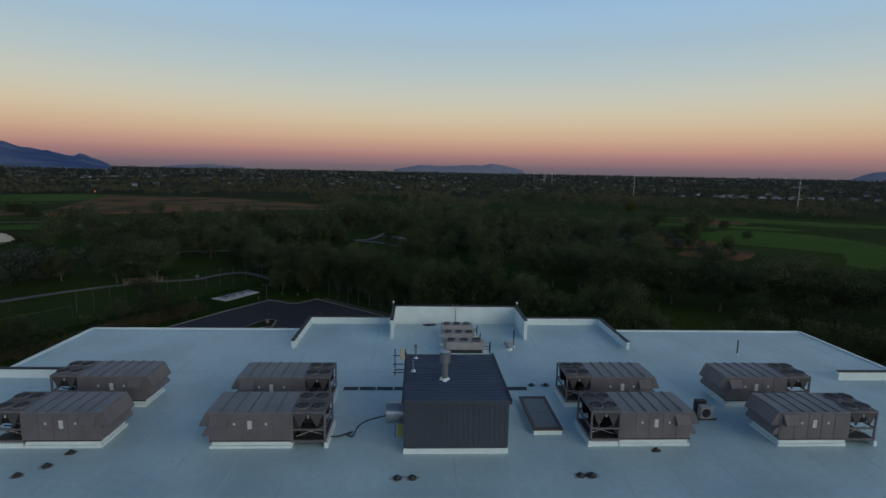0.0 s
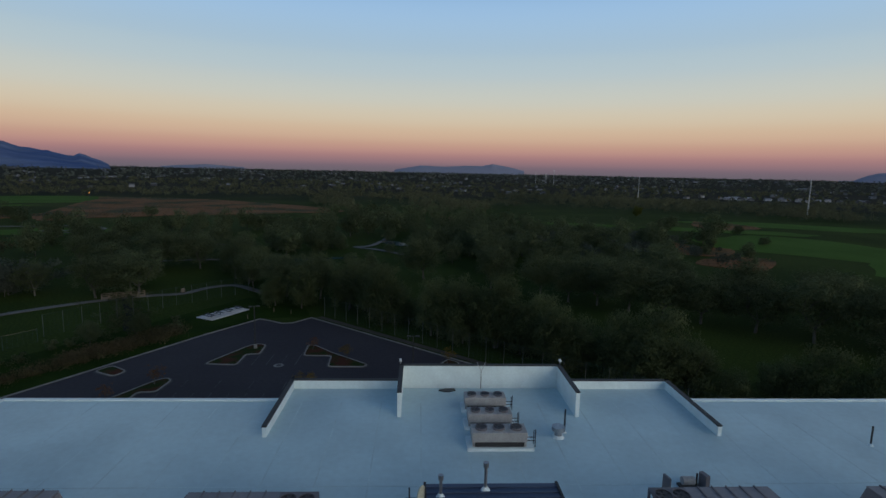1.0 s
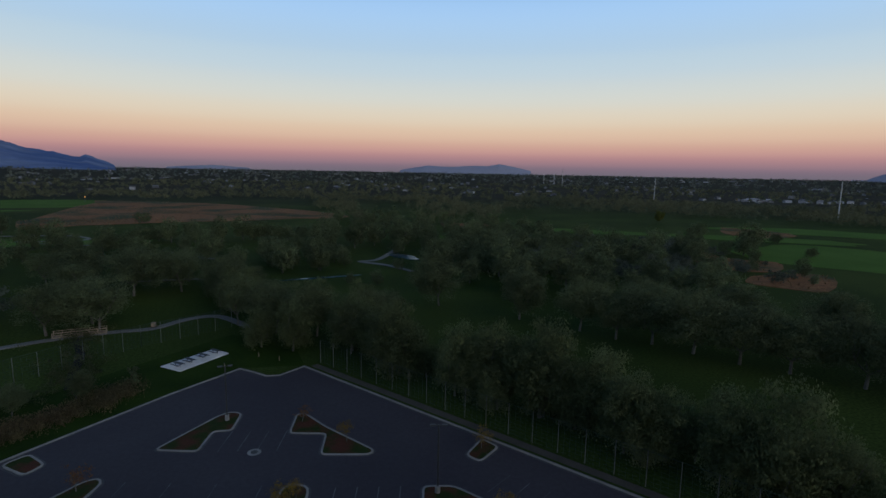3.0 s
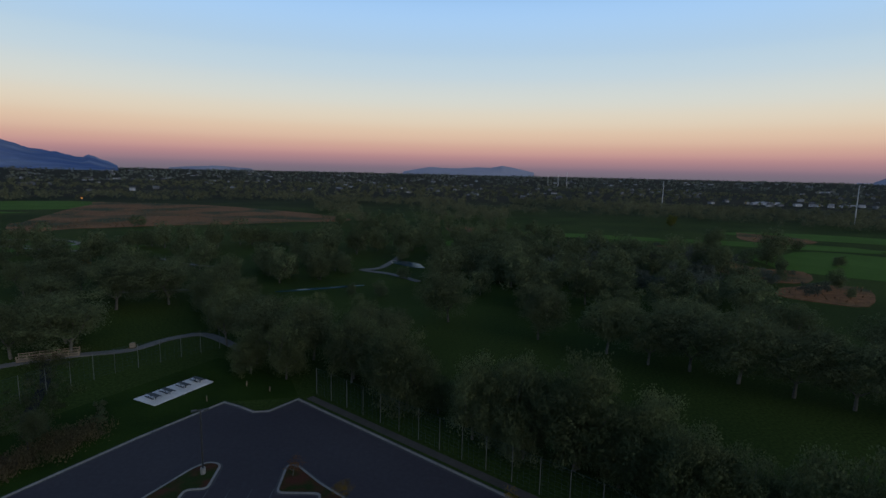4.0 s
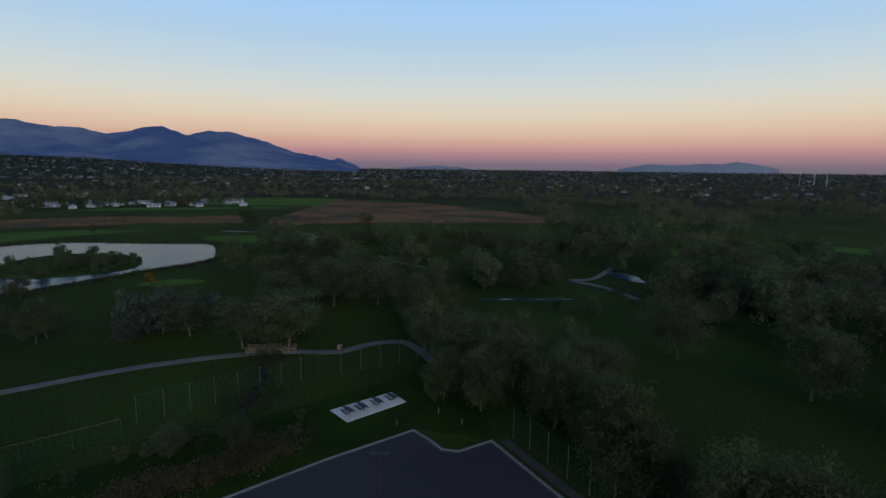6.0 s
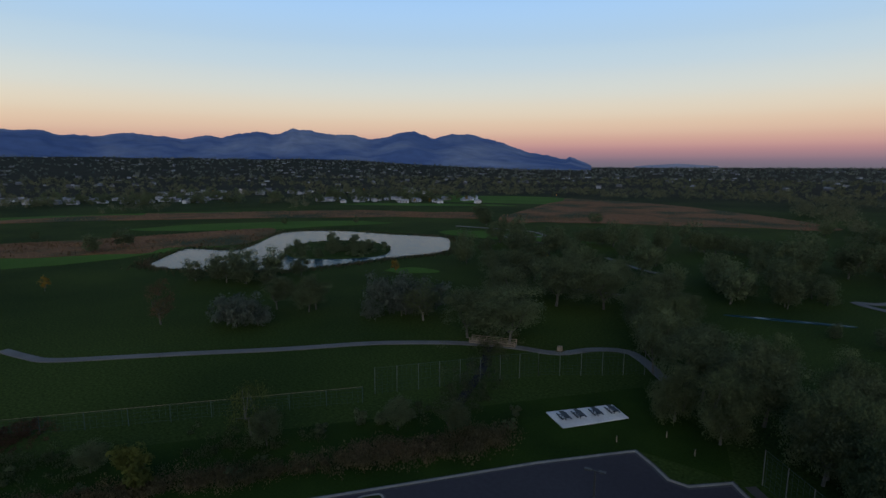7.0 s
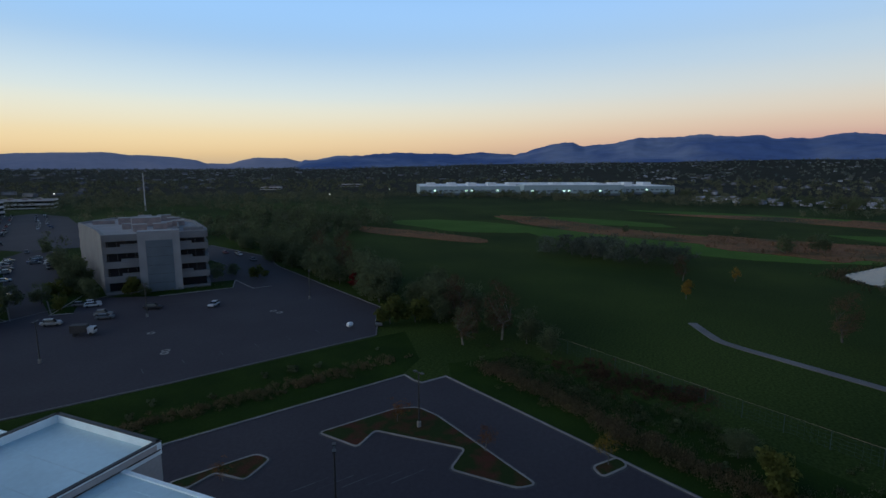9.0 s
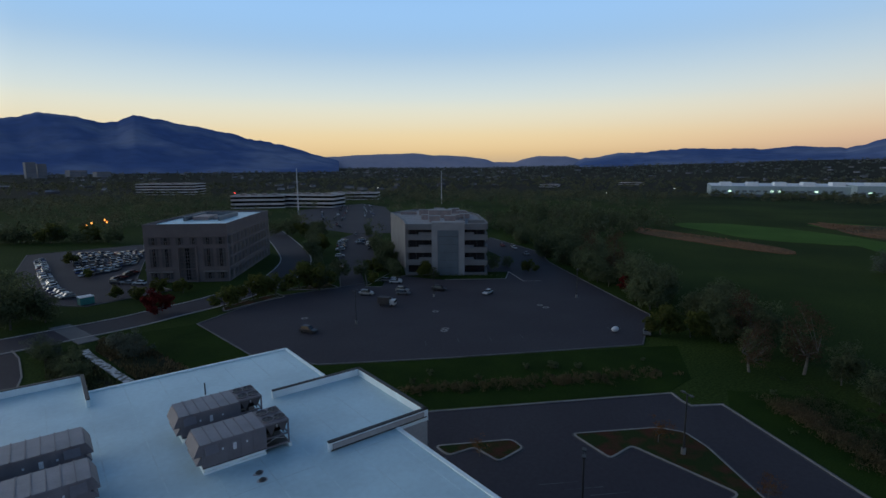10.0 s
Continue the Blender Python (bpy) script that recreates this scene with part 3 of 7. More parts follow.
PATH_C = smooth_line([(-101.7, 232.1), (-84.7, 237.5), (-66.6, 238.9)])
PATH_D = smooth_line([(-12.9, 325.1), (-20.3, 286.6), (-27.9, 279.5), (-15.7, 271.5), (-4.2, 257.5)])
PATH_E = smooth_line([(-255.9, 341.9), (-227.5, 348.4), (-202.5, 353.3), (-183.1, 341.3), (-188.1, 331.4), (-209.5, 326.4), (-183.8, 318.5), (-160.2, 316.3)])
for p, w in ((PATH_MAIN, 2.2), (PATH_B, 2.2), (PATH_C, 2.2), (PATH_D, 2.6), (PATH_E, 2.6)):
    bm = bmesh.new()
    band(bm, p, w, -0.2, 0.19)
    tagged(part("cart_path", bm, M_PATH), "narrow grey concrete golf cart path through grass", "path", kind="structure")

POND = smooth_line([(-245, 146), (-257, 155), (-277, 172), (-264, 180), (-256, 188), (-269, 204), (-289, 222), (-302, 238), (-297, 257), (-280, 270), (-252, 279), (-232, 289), (-215, 292), (-188, 266), (-183, 255), (-184, 242), (-188, 228), (-189, 213), (-191, 198), (-193, 184), (-203, 172), (-213, 160), (-224, 152), (-237, 146), (-245, 146)], 3)[:-1]
layer("pond", POND, 0.22, M_WATER, "still pale pond mirroring the dusk sky", "water")
POND_ISLE = smooth_line([(-234, 201), (-252, 219), (-251, 239), (-234, 250), (-212, 247), (-196, 231), (-198, 216), (-208, 203), (-220, 197), (-234, 201)], 3)[:-1]
layer("pond_islet", POND_ISLE, 0.6, M_GRASS, "low dark islet of brush in a pond", "islet")
layer("creek", blob(-9.7, 295.6, 4, 11, 40, seed=42), 0.24, M_WATER, "small pale creek pool among trees", "water")
layer("creek", blob(-37.5, 243.2, 15, 0.8, 24, seed=43), 0.24, M_WATER, "narrow pale creek among trees", "water")
bm = bmesh.new()
band(bm, smooth_line([(-84.3, 177.9), (-80.4, 170.1), (-72.7, 159.2), (-67.0, 147.8), (-63.1, 141.0)]), 1.7, -0.3, 0.05)
tagged(part("creek", bm, M_CREEK), "dark narrow creek under a footbridge", "water", kind="structure")

# entrance road and the car park by the second office
ROAD = smooth_line([(43.9, -66.6), (-16.1, -74.8), (-33.8, -80.1), (-50.7, -86.6), (-74.1, -103.8), (-94.3, -135.4), (-105.5, -169.6), (-117.3, -216.5), (-126.8, -259.2)])
bm = bmesh.new()
band(bm, ROAD, 12.5, -0.2, 0.10)
tagged(part("road", bm, M_ASPHALT), "dark curving asphalt drive between offices", "road", kind="structure")
for s in (6.5, -6.5):
    l, r = strip(ROAD, abs(s) * 2)
    make_kerb([tuple(v) for v in (l if s > 0 else r)], w=0.5, material=M_KERBPALE, label="pale concrete kerb of a curving drive")
LOT3 = [(-40.2, -109.7), (-15.7, -102.5), (-5.3, -112.9), (4.0, -155.4), (-1.3, -233.7), (-50.6, -236.6), (-44.5, -188.4), (-34.1, -138.5)]
make_lot("car_park_office", LOT3, "dark asphalt car park full of parked cars")
make_kerb(LOT3, True, material=M_PATH, label="worn grey concrete kerb round an office car park")
LOT4 = [(-160.3, -205.4), (-187.3, -190.1), (-215.0, -235.0), (-290.0, -380.0), (-297.0, -440.0), (-205.0, -400.0), (-152.2, -267.3)]
make_lot("car_park_distant", LOT4, "distant asphalt car park crowded with cars")
layer("lawn", [(-18.6, -16.5), (-42.1, -28.2), (-38.0, -62.5), (-17.0, -64.9), (-10.5, -40.5)], 0.05, M_VERGE, "mown green lawn beside a drive", "grass")
bm = bmesh.new()
band(bm, smooth_line([(-12.4, -57.1), (-13.3, -50.7), (-15.1, -42.8), (-16.3, -36.8), (-18.2, -28.7), (-20.8, -18.7)]), 1.7, -0.2, 0.16)
tagged(part("creek_stones", bm, M_STONES), "pale stony creek bed between brown banks", "creek", kind="structure")
layer("creek_bank", [(-16.4, -63.9), (-14.4, -54.8), (-19.2, -29.8), (-22.3, -16.7), (-30.3, -19.2), (-27.2, -35.4), (-22.2, -57.3)], 0.13, M_BANK, "olive-brown tall grass bank of a creek", "bank")
layer("creek_bank", [(-11.3, -56.6), (-15.3, -34.7), (-19.7, -14.5), (-13.3, -12.1), (-5.3, -40.1), (-5.1, -58.1)], 0.12, M_BANK, "olive-brown tall grass bank of a creek", "bank")
bm = bmesh.new()
band(bm, [(-8.8, -83.1), (-11.3, -73.5), (-13.9, -63.2)], 4.6, -0.2, 0.15)
tagged(part("culvert_slab", bm, M_PATH), "pale concrete culvert slab across a drive", "culvert", kind="structure")
DRIVE3 = [(-85.9, -76.3), (-95.0, -74.5), (-105.0, -93.5), (-127.5, -121.0), (-151.5, -162.5), (-172.0, -192.0), (-160.7, -205.0), (-145.2, -192.3), (-106.6, -118.9)]
make_lot("lot_drive", DRIVE3, "asphalt drive between two office car parks", Z_LOT + 0.012)
make_kerb([DRIVE3[0], DRIVE3[8], DRIVE3[7]], material=M_PATH, label="worn kerb of a drive between car parks")
make_kerb(DRIVE3[1:6], material=M_PATH, label="worn kerb of a drive between car parks")
DRIVE2 = [(15.8, -67.1), (0.5, -67.7), (-0.9, -59.9), (-1.5, -45.9), (0.0, -31.8), (16.5, -30.8)]
make_lot("side_drive", DRIVE2, "short dark asphalt side drive beside a building", Z_LOT + 0.008)
make_kerb([(0.5, -66.7), (-0.9, -59.9), (-1.5, -45.9), (0.0, -31.8)], label="pale concrete kerb of a side drive")
STRIP_A = [(-97.7, -69.3), (-93.8, -73.0), (-104.0, -94.5), (-126.6, -121.5), (-150.8, -163.0), (-154.5, -161.0), (-131.0, -118.0), (-113.0, -88.0)]
layer("planted_strip", STRIP_A, 0.13, M_VERGE, "planted grass strip beside an office wall", "grass")
make_kerb(STRIP_A[:2] + STRIP_A[-1:], label="pale kerb of a planted strip")
FRONT_A = [(-113.5, -79.0), (-121.5, -64.7), (-139.7, -51.9), (-149.6, -60.4), (-142.0, -66.5)]
layer("planted_strip", FRONT_A, 0.125, M_VERGE, "planted grass strip before an office front", "grass")
make_kerb(FRONT_A[1:4], label="pale kerb of a planted strip")
make_kerb([(-149.6, -60.4), (-141.7, -44.9), (-146.8, -41.5)], label="pale kerb of a planted strip")
ISLE_DRIVE = dict(group="grassed islands along the drive", label="narrow kerbed grass island beside a drive")
island([(-47.5, -75.3), (-56.0, -79.5), (-66.1, -82.0), (-66.8, -77.0), (-56.0, -74.6), (-46.7, -71.0)], **ISLE_DRIVE)
island([(-70.2, -86.2), (-85.8, -85.9), (-85.7, -77.1), (-77.6, -80.5)], **ISLE_DRIVE)


# ---- mountains ----
def ridge(name, table, dist, depth, material, label, rough, step=0.2, seed=0):
    """A mountain range round the valley: crest heights by bearing, broken up by ridged noise."""
    az = [a for a, _ in table]
    el = [e for _, e in table]
    cols = int((az[-1] - az[0]) / step) + 1
    rows = 26
    verts, faces = [], []
    for i in range(cols):
        a = az[0] + (az[-1] - az[0]) * i / (cols - 1)
        e = float(np.interp(a, az, el))
        fine = noise.fractal(Vector((a * 0.40, seed, 0)), 0.75, 2.1, 5)
        fine = 0.7 * fine + 1.1 * (0.33 - abs(noise.noise(Vector((a * 0.33, seed, 7)))) - 0.4 * abs(noise.noise(Vector((a * 1.1, seed, 3)))) - 0.2 * abs(noise.noise(Vector((a * 2.6, seed, 5)))))
        crest = 36 + dist * math.tan(radians(max(0, e)))
        tooth = dist * math.tan(radians(max(-e, rough * fine)))
        for j in range(rows):
            t = j / (rows - 1)
            q = Vector((radians(a) * dist / 620, (1 - t) * depth / 620, seed + 1.7))
            spur = noise.fractal(q, 0.9, 2.0, 4)
            rib = 1 - 2.2 * abs(noise.noise(q * 1.7 + Vector((4.1, 0, 0))))
            d = dist - depth * (1 - t)
            hgt = (t ** 1.3) * (1 + (0.55 * spur + 0.38 * rib) * (1 - t))
            b = radians(a)
            verts.append((-math.sin(b) * d, 80 + math.cos(b) * d, 20 + (crest - 20) * hgt + tooth * t ** 5 if t > 0 else 10))
    for i in range(cols - 1):
        for j in range(rows - 1):
            p = i * rows + j
            faces.append((p, p + 1, p + rows + 1, p + rows))
    ob = raw(name, verts, faces, material, smooth=True)
    return tagged(ob, label, "mountain", kind="structure")


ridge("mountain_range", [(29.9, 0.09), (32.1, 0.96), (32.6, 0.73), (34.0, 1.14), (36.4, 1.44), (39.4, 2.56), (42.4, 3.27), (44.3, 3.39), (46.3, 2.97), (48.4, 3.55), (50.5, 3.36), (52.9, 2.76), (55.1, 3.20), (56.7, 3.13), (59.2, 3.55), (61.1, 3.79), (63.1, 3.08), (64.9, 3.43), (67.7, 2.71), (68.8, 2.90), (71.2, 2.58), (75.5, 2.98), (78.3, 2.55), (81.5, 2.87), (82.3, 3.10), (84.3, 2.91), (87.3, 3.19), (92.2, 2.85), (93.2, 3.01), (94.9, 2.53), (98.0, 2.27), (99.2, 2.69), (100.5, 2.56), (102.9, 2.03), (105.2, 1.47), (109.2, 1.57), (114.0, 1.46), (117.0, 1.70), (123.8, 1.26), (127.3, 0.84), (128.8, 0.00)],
      4450, 1300, M_HILL, "long mountain range beyond the valley, coloured blue-grey for haze", 0.24, seed=2)
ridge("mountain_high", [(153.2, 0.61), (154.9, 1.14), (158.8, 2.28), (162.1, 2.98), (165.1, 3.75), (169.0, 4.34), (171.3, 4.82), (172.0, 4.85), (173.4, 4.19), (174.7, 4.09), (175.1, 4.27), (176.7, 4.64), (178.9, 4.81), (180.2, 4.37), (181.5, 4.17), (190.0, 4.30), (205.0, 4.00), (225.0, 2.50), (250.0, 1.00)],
      4400, 1500, M_HILL, "tall mountain coloured dark blue for haze, with a faint snowy crest", 0.22, seed=5)
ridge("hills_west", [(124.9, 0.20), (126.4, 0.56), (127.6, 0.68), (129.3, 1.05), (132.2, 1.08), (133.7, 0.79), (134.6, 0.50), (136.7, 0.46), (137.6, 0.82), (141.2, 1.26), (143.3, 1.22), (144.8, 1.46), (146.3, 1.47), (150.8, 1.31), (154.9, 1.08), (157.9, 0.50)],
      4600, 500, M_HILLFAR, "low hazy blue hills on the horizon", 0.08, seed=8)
ridge("hills_far", [(-11.4, 0.34), (-9.5, 0.73), (-8.0, 1.00), (-6.8, 0.74), (-5.0, 0.77), (-3.1, 0.61), (-0.1, 0.68), (2.1, 0.28), (2.7, 0.14)], 4700, 300, M_HILLFAR, "faint low hills with dusk haze put into their colour", 0.04, seed=11)
ridge("hills_north", [(18.1, 0.09), (19.7, 0.20), (21.7, 0.34), (23.8, 0.18), (25.7, 0.06)], 4700, 300, M_HILLFAR, "faint low hills with dusk haze put into their colour", 0.03, seed=13)
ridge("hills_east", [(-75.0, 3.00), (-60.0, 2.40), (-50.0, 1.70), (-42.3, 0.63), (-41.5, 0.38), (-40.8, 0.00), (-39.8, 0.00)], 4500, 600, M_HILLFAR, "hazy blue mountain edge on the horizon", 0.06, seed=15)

for x, y in [(-121.6, -19.1), (-85.9, -18.7), (-121.0, -16.4), (-93.6, -33.1), (-61.7, -49.9), (-84.6, -17.6), (-23.6, 119.6)]:
    e = thing("manhole_cover", pose(x, y, Z_LOT), "worn pale ring round a manhole in asphalt", "manhole", "manholes in the car park")
    part("ring", cyl(bmesh.new(), 0, 0, 0, 0.03, 0.95, n=18), M_CONC, e, "pale concrete ring")
    part("cover", cyl(bmesh.new(), 0, 0, 0.03, 0.05, 0.5, n=16), M_DARK, e, "dark iron cover")

# ---- the flat-roofed building under the flight path ----
R = 19.55
BX0, BX1, BY0, BY1 = -28.5, 45.0, 24.6, 61.0


def parapet(e, pts, top, label="white inside, dark metal coping on top"):
    """A parapet wall with its coping, one straight run at a time."""
    for a, b in zip(pts, pts[1:]):
        d = (Vector(b) - Vector(a)).normalized() * 0.16
        a2, b2 = (a[0] - d.x, a[1] - d.y), (b[0] + d.x, b[1] + d.y)
        bm = bmesh.new()
        band(bm, [a2, b2], 0.28, R - 0.3, top)
        w = part("parapet", bm, M_WHITE, e, label)
        bm = bmesh.new()
        band(bm, [a2, b2], 0.34, top, top + 0.09)
        part("coping", bm, M_COPING, w, "dark metal coping")


def make_building():
    e = thing("flat_roofed_building", None, "wide flat-roofed building with white membrane roof and grey panel walls", "building")
    outline = [(BX0, BY0), (BX0, 36.6), (-31.6, 36.6), (-31.6, 48.5), (BX0, 48.5), (BX0, BY1), (-7.4, BY1), (-7.4, 63.4), (24.0, 63.4), (24.0, BY1), (BX1, BY1), (BX1, 48.2), (48.0, 48.2), (48.0, 36.6), (BX1, 36.6),
               (BX1, BY0), (25.6, BY0), (25.6, 21.0), (-9.2, 21.0), (-9.2, BY0)]
    bm = bmesh.new()
    prism(bm, outline, -0.2, R - 0.25)
    part("wall", bm, M_WALL, e, "grey panel walls")
    bm = bmesh.new()
    prism(bm, outline, R - 0.24, R)
    part("roof_membrane", bm, M_MEMBRANE, e, "white membrane roofing")
    # low metal edge round the roof
    for a, b in (((BX0, BY0), (BX0, 36.6)), ((BX0, 48.5), (BX0, BY1)), ((BX0, BY1), (-7.4, BY1)), ((24.0, BY1), (BX1, BY1)), ((BX1, BY1), (BX1, 48.2)), ((BX1, 36.6), (BX1, BY0)), ((BX0, BY0), (-9.2, BY0)), ((25.6, BY0), (BX1, BY0))):
        bm = bmesh.new()
        band(bm, [a, b], 0.30, R - 0.35, R + 0.12)
        part("roof_edge", bm, M_WHITE, e, "white metal roof edge")
    s, c, w = R + 0.70, R + 1.88, R + 0.68
    parapet(e, [(-7.3, 55.4), (-7.3, 63.4), (1.3, 63.4)], s)
    parapet(e, [(1.6, 58.3), (1.6, 63.7), (14.8, 63.7), (14.8, 58.3)], c)
    parapet(e, [(15.1, 63.4), (24.0, 63.4), (24.0, 55.4)], s)
    parapet(e, [(-22.7, 48.4), (-31.5, 48.4), (-31.5, 36.7), (-22.7, 36.7)], w)
    parapet(e, [(38.8, 48.0), (47.9, 48.0), (47.9, 36.7), (38.8, 36.7)], w)
    parapet(e, [(-9.0, 28.2), (-9.0, 21.1), (25.4, 21.1), (25.4, 28.2)], w)
    part("wall_panel", boxes((-31.2, 48.58, R + 0.16, -22.8, 48.63, R + 0.58)), M_WALL, e, "grey panel on a parapet")
    part("dark_trim", boxes((-31.5, 48.58, R + 0.06, -22.7, 48.65, R + 0.13)), M_COPING, e, "dark metal trim")
    return e


building = make_building()


# seams of the roof membrane
def seams():
    x = BX0 + 1.2
    k = 0
    while x < BX1 - 1:
        bm = bmesh.new()
        box(bm, x - 0.05, BY0 + 0.4, R + 0.001, x + 0.05, BY1 - 0.4, R + 0.006)
        part("membrane_seam", bm, M_SEAM, building)
        x += 3.05
        k += 1
    for y in (49.6,):
        bm = bmesh.new()
        box(bm, BX0 + 0.4, y - 0.05, R + 0.006, BX1 - 0.4, y + 0.05, R + 0.010)
        part("membrane_seam", bm, M_SEAM, building)


M_SEAM = mat("membrane_seam", (0.495, 0.63, 0.66), (0.4, 0.515, 0.555), scale=0.35, fine=6, rough=0.6, bump=0.02, world=True, grain=0.1)
seams()


# ---- rooftop air units ----
def fan(e, x, y, z, r):
    # filled disc; the shade inside the fan opening is its colour
    f = part("fan_ring", cyl(bmesh.new(), x, y, z, z + 0.10, r, n=20), M_DARK, e, "black round fan opening")
    bm = bmesh.new()
    for k in range(20):
        a0, a1 = 2 * math.pi * k / 20, 2 * math.pi * (k + 1) / 20
        q = [bm.verts.new((x + rr * math.cos(a), y + rr * math.sin(a), z + 0.16)) for rr, a in ((r, a0), (r * 1.12, a0), (r * 1.12, a1), (r, a1))]
        bm.faces.new(q)
        q2 = [bm.verts.new((x + r * 1.12 * math.cos(a), y + r * 1.12 * math.sin(a), zz)) for a, zz in ((a0, z), (a1, z), (a1, z + 0.16), (a0, z + 0.16))]
        bm.faces.new(q2)
    part("fan_rim", bm, M_UNIT, f, "rolled metal rim")
    bm = bmesh.new()
    for k in range(5):
        a = 2 * math.pi * k / 5 + 0.3
        c, s = math.cos(a), math.sin(a)
        p = [(0.08, -0.10), (r * 0.92, -0.16), (r * 0.92, 0.14), (0.08, 0.10)]
        bm.faces.new([bm.verts.new((x + u * c - v * s, y + u * s + v * c, z + 0.105 + (0.03 if v > 0 else 0))) for u, v in p])
    part("fan_blade", bm, M_COIL, f)


def make_unit(m):
    """A packaged air handler; local x runs from the hood (0) to the open condenser end (7.5), y across, z up from the roof."""
    e = thing("rooftop_air_unit", m, "brown-grey rooftop air handler with four fans on white curb", "hvac unit", "rooftop air handlers")
    L, W = 5.3, 3.0
    part("curb", boxes((0.25, 0.1, 0, L, W - 0.1, 0.42), (0.12, -0.02, 0, L + 0.02, W + 0.02, 0.16)), M_WHITE, e, "white membrane-wrapped curb")
    bm = bmesh.new()
    # body with a slightly pitched lid
    prof = [(0.0, 0.46), (W, 0.46), (W, 2.22), (W / 2, 2.25), (0.0, 2.22)]
    a = [bm.verts.new((0.1, y, z)) for y, z in prof]
    b = [bm.verts.new((L, y, z)) for y, z in prof]
    bm.faces.new(a)
    bm.faces.new(list(reversed(b)))
    for i in range(5):
        j = (i + 1) % 5
        bm.faces.new((a[i], b[i], b[j], a[j]))
    bmesh.ops.recalc_face_normals(bm, faces=bm.faces[:])
    part("body", bm, M_UNIT, e)
    n = 6
    for k in range(n):
        x0, x1 = 0.02 + (L - 0.0) * k / n, 0.02 + (L - 0.0) * (k + 1) / n - 0.03
        bm = bmesh.new()
        q = [(x0, -0.06, 2.235), (x1, -0.06, 2.235), (x1, W / 2, 2.275), (x0, W / 2, 2.275), (x1, W + 0.06, 2.235), (x0, W + 0.06, 2.235)]
        v = [bm.verts.new(p) for p in q]
        bm.faces.new((v[0], v[1], v[2], v[3]))
        bm.faces.new((v[3], v[2], v[4], v[5]))
        u = [bm.verts.new((p[0], p[1], p[2] - 0.06)) for p in q]
        for s, t in ((0, 1), (1, 2), (2, 4), (4, 5), (5, 3), (3, 0)):
            bm.faces.new((v[s], v[t], u[t], u[s]))
        bmesh.ops.recalc_face_normals(bm, faces=bm.faces[:])
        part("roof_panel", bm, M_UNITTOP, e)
        if k:
            part("roof_rib", boxes((x0 - 0.05, -0.07, 2.20, x0 + 0.02, W + 0.07, 2.305)), M_UNIT, e, "folded metal joint rib")
    # dark strips stand for the shaded gap between curb and body
    for y in (-0.02, W - 0.05):
        part("gap_strip", boxes((0.1, y, 0.42, L, y + 0.07, 0.50)), M_DARK, e, "dark strip for the shaded gap above the curb")
    for side in (0, 1):
        for k in range(5):
            x0 = 0.25 + k * (L - 0.3) / 5
            x1 = x0 + (L - 0.3) / 5 - 0.05
            y0, y1 = (-0.025, 0.0) if side == 0 else (W, W + 0.025)
            d = part("access_door", boxes((x0, y0, 0.50, x1, y1, 2.12)), M_UNIT, e)
            yh = y0 - 0.03 if side == 0 else y1
            if k in (1, 3):
                part("door_latch", boxes((x0 + 0.42, yh, 1.45, x0 + 0.56, yh + 0.03, 1.60)), M_SIGN, d, "pale latch plate")
            if k == 2:
                part("rating_plate", boxes((x0 + 0.32, yh, 1.22, x0 + 0.60, yh + 0.03, 1.72)), M_SIGN, d, "pale rating plate")
    # weather hoods at the end and on the sides
    for z0, z1, o in ((1.35, 2.2, 0.5), (0.75, 1.25, 0.36)):
        bm = bmesh.new()
        p = [(0.1, z0), (0.1, z1), (-o * 0.12, z1), (-o, z0 + 0.12), (-o, z0)]
        a = [bm.verts.new((x, 0.05, z)) for x, z in p]
        b = [bm.verts.new((x, W - 0.05, z)) for x, z in p]
        bm.faces.new(a)
        bm.faces.new(list(reversed(b)))
        for i in range(5):
            j = (i + 1) % 5
            bm.faces.new((a[i], b[i], b[j], a[j]))
        bmesh.ops.recalc_face_normals(bm, faces=bm.faces[:])
        part("intake_hood", bm, M_UNIT, e)
    for y0, s in ((0.0, -1), (W, 1)):
        bm = bmesh.new()
        p = [(0.0, 2.05), (0.0, 1.45), (s * 0.42, 1.45), (s * 0.42, 1.55)]
        a = [bm.verts.new((0.3, y0 + y, z)) for y, z in p]
        b = [bm.verts.new((1.35, y0 + y, z)) for y, z in p]
        bm.faces.new(a)
        bm.faces.new(list(reversed(b)))
        for i in range(4):
            j = (i + 1) % 4
            bm.faces.new((a[i], b[i], b[j], a[j]))
        bmesh.ops.recalc_face_normals(bm, faces=bm.faces[:])
        part("side_hood", bm, M_UNIT, e)
    # condenser end: open frame, V coils, four fans
    C0, C1 = L, L + 2.2
    for x in (C0 + 0.06, C1 - 0.06):
        for y in (0.06, W - 0.06):
            part("frame_post", boxes((x - 0.06, y - 0.06, 0.32, x + 0.06, y + 0.06, 2.16)), M_UNIT, e)
    for y in (0.06, W - 0.06):
        for z in (0.36, 1.08):
            part("frame_rail", boxes((C0, y - 0.05, z, C1, y + 0.05, z + 0.10)), M_UNIT, e)
    for z in (0.36, 1.08):
        part("frame_rail", boxes((C1 - 0.11, 0, z, C1 - 0.01, W, z + 0.10)), M_UNIT, e)
    part("deck", boxes((C0, 0.0, 2.14, C1, W, 2.26)), M_UNIT, e)
    part("base_pan", boxes((C0, 0.15, 0.34, C1 - 0.1, W - 0.15, 0.46)), M_DARK, e)
    for y in (0.25, W / 2 + 0.1):
        bm = bmesh.new()
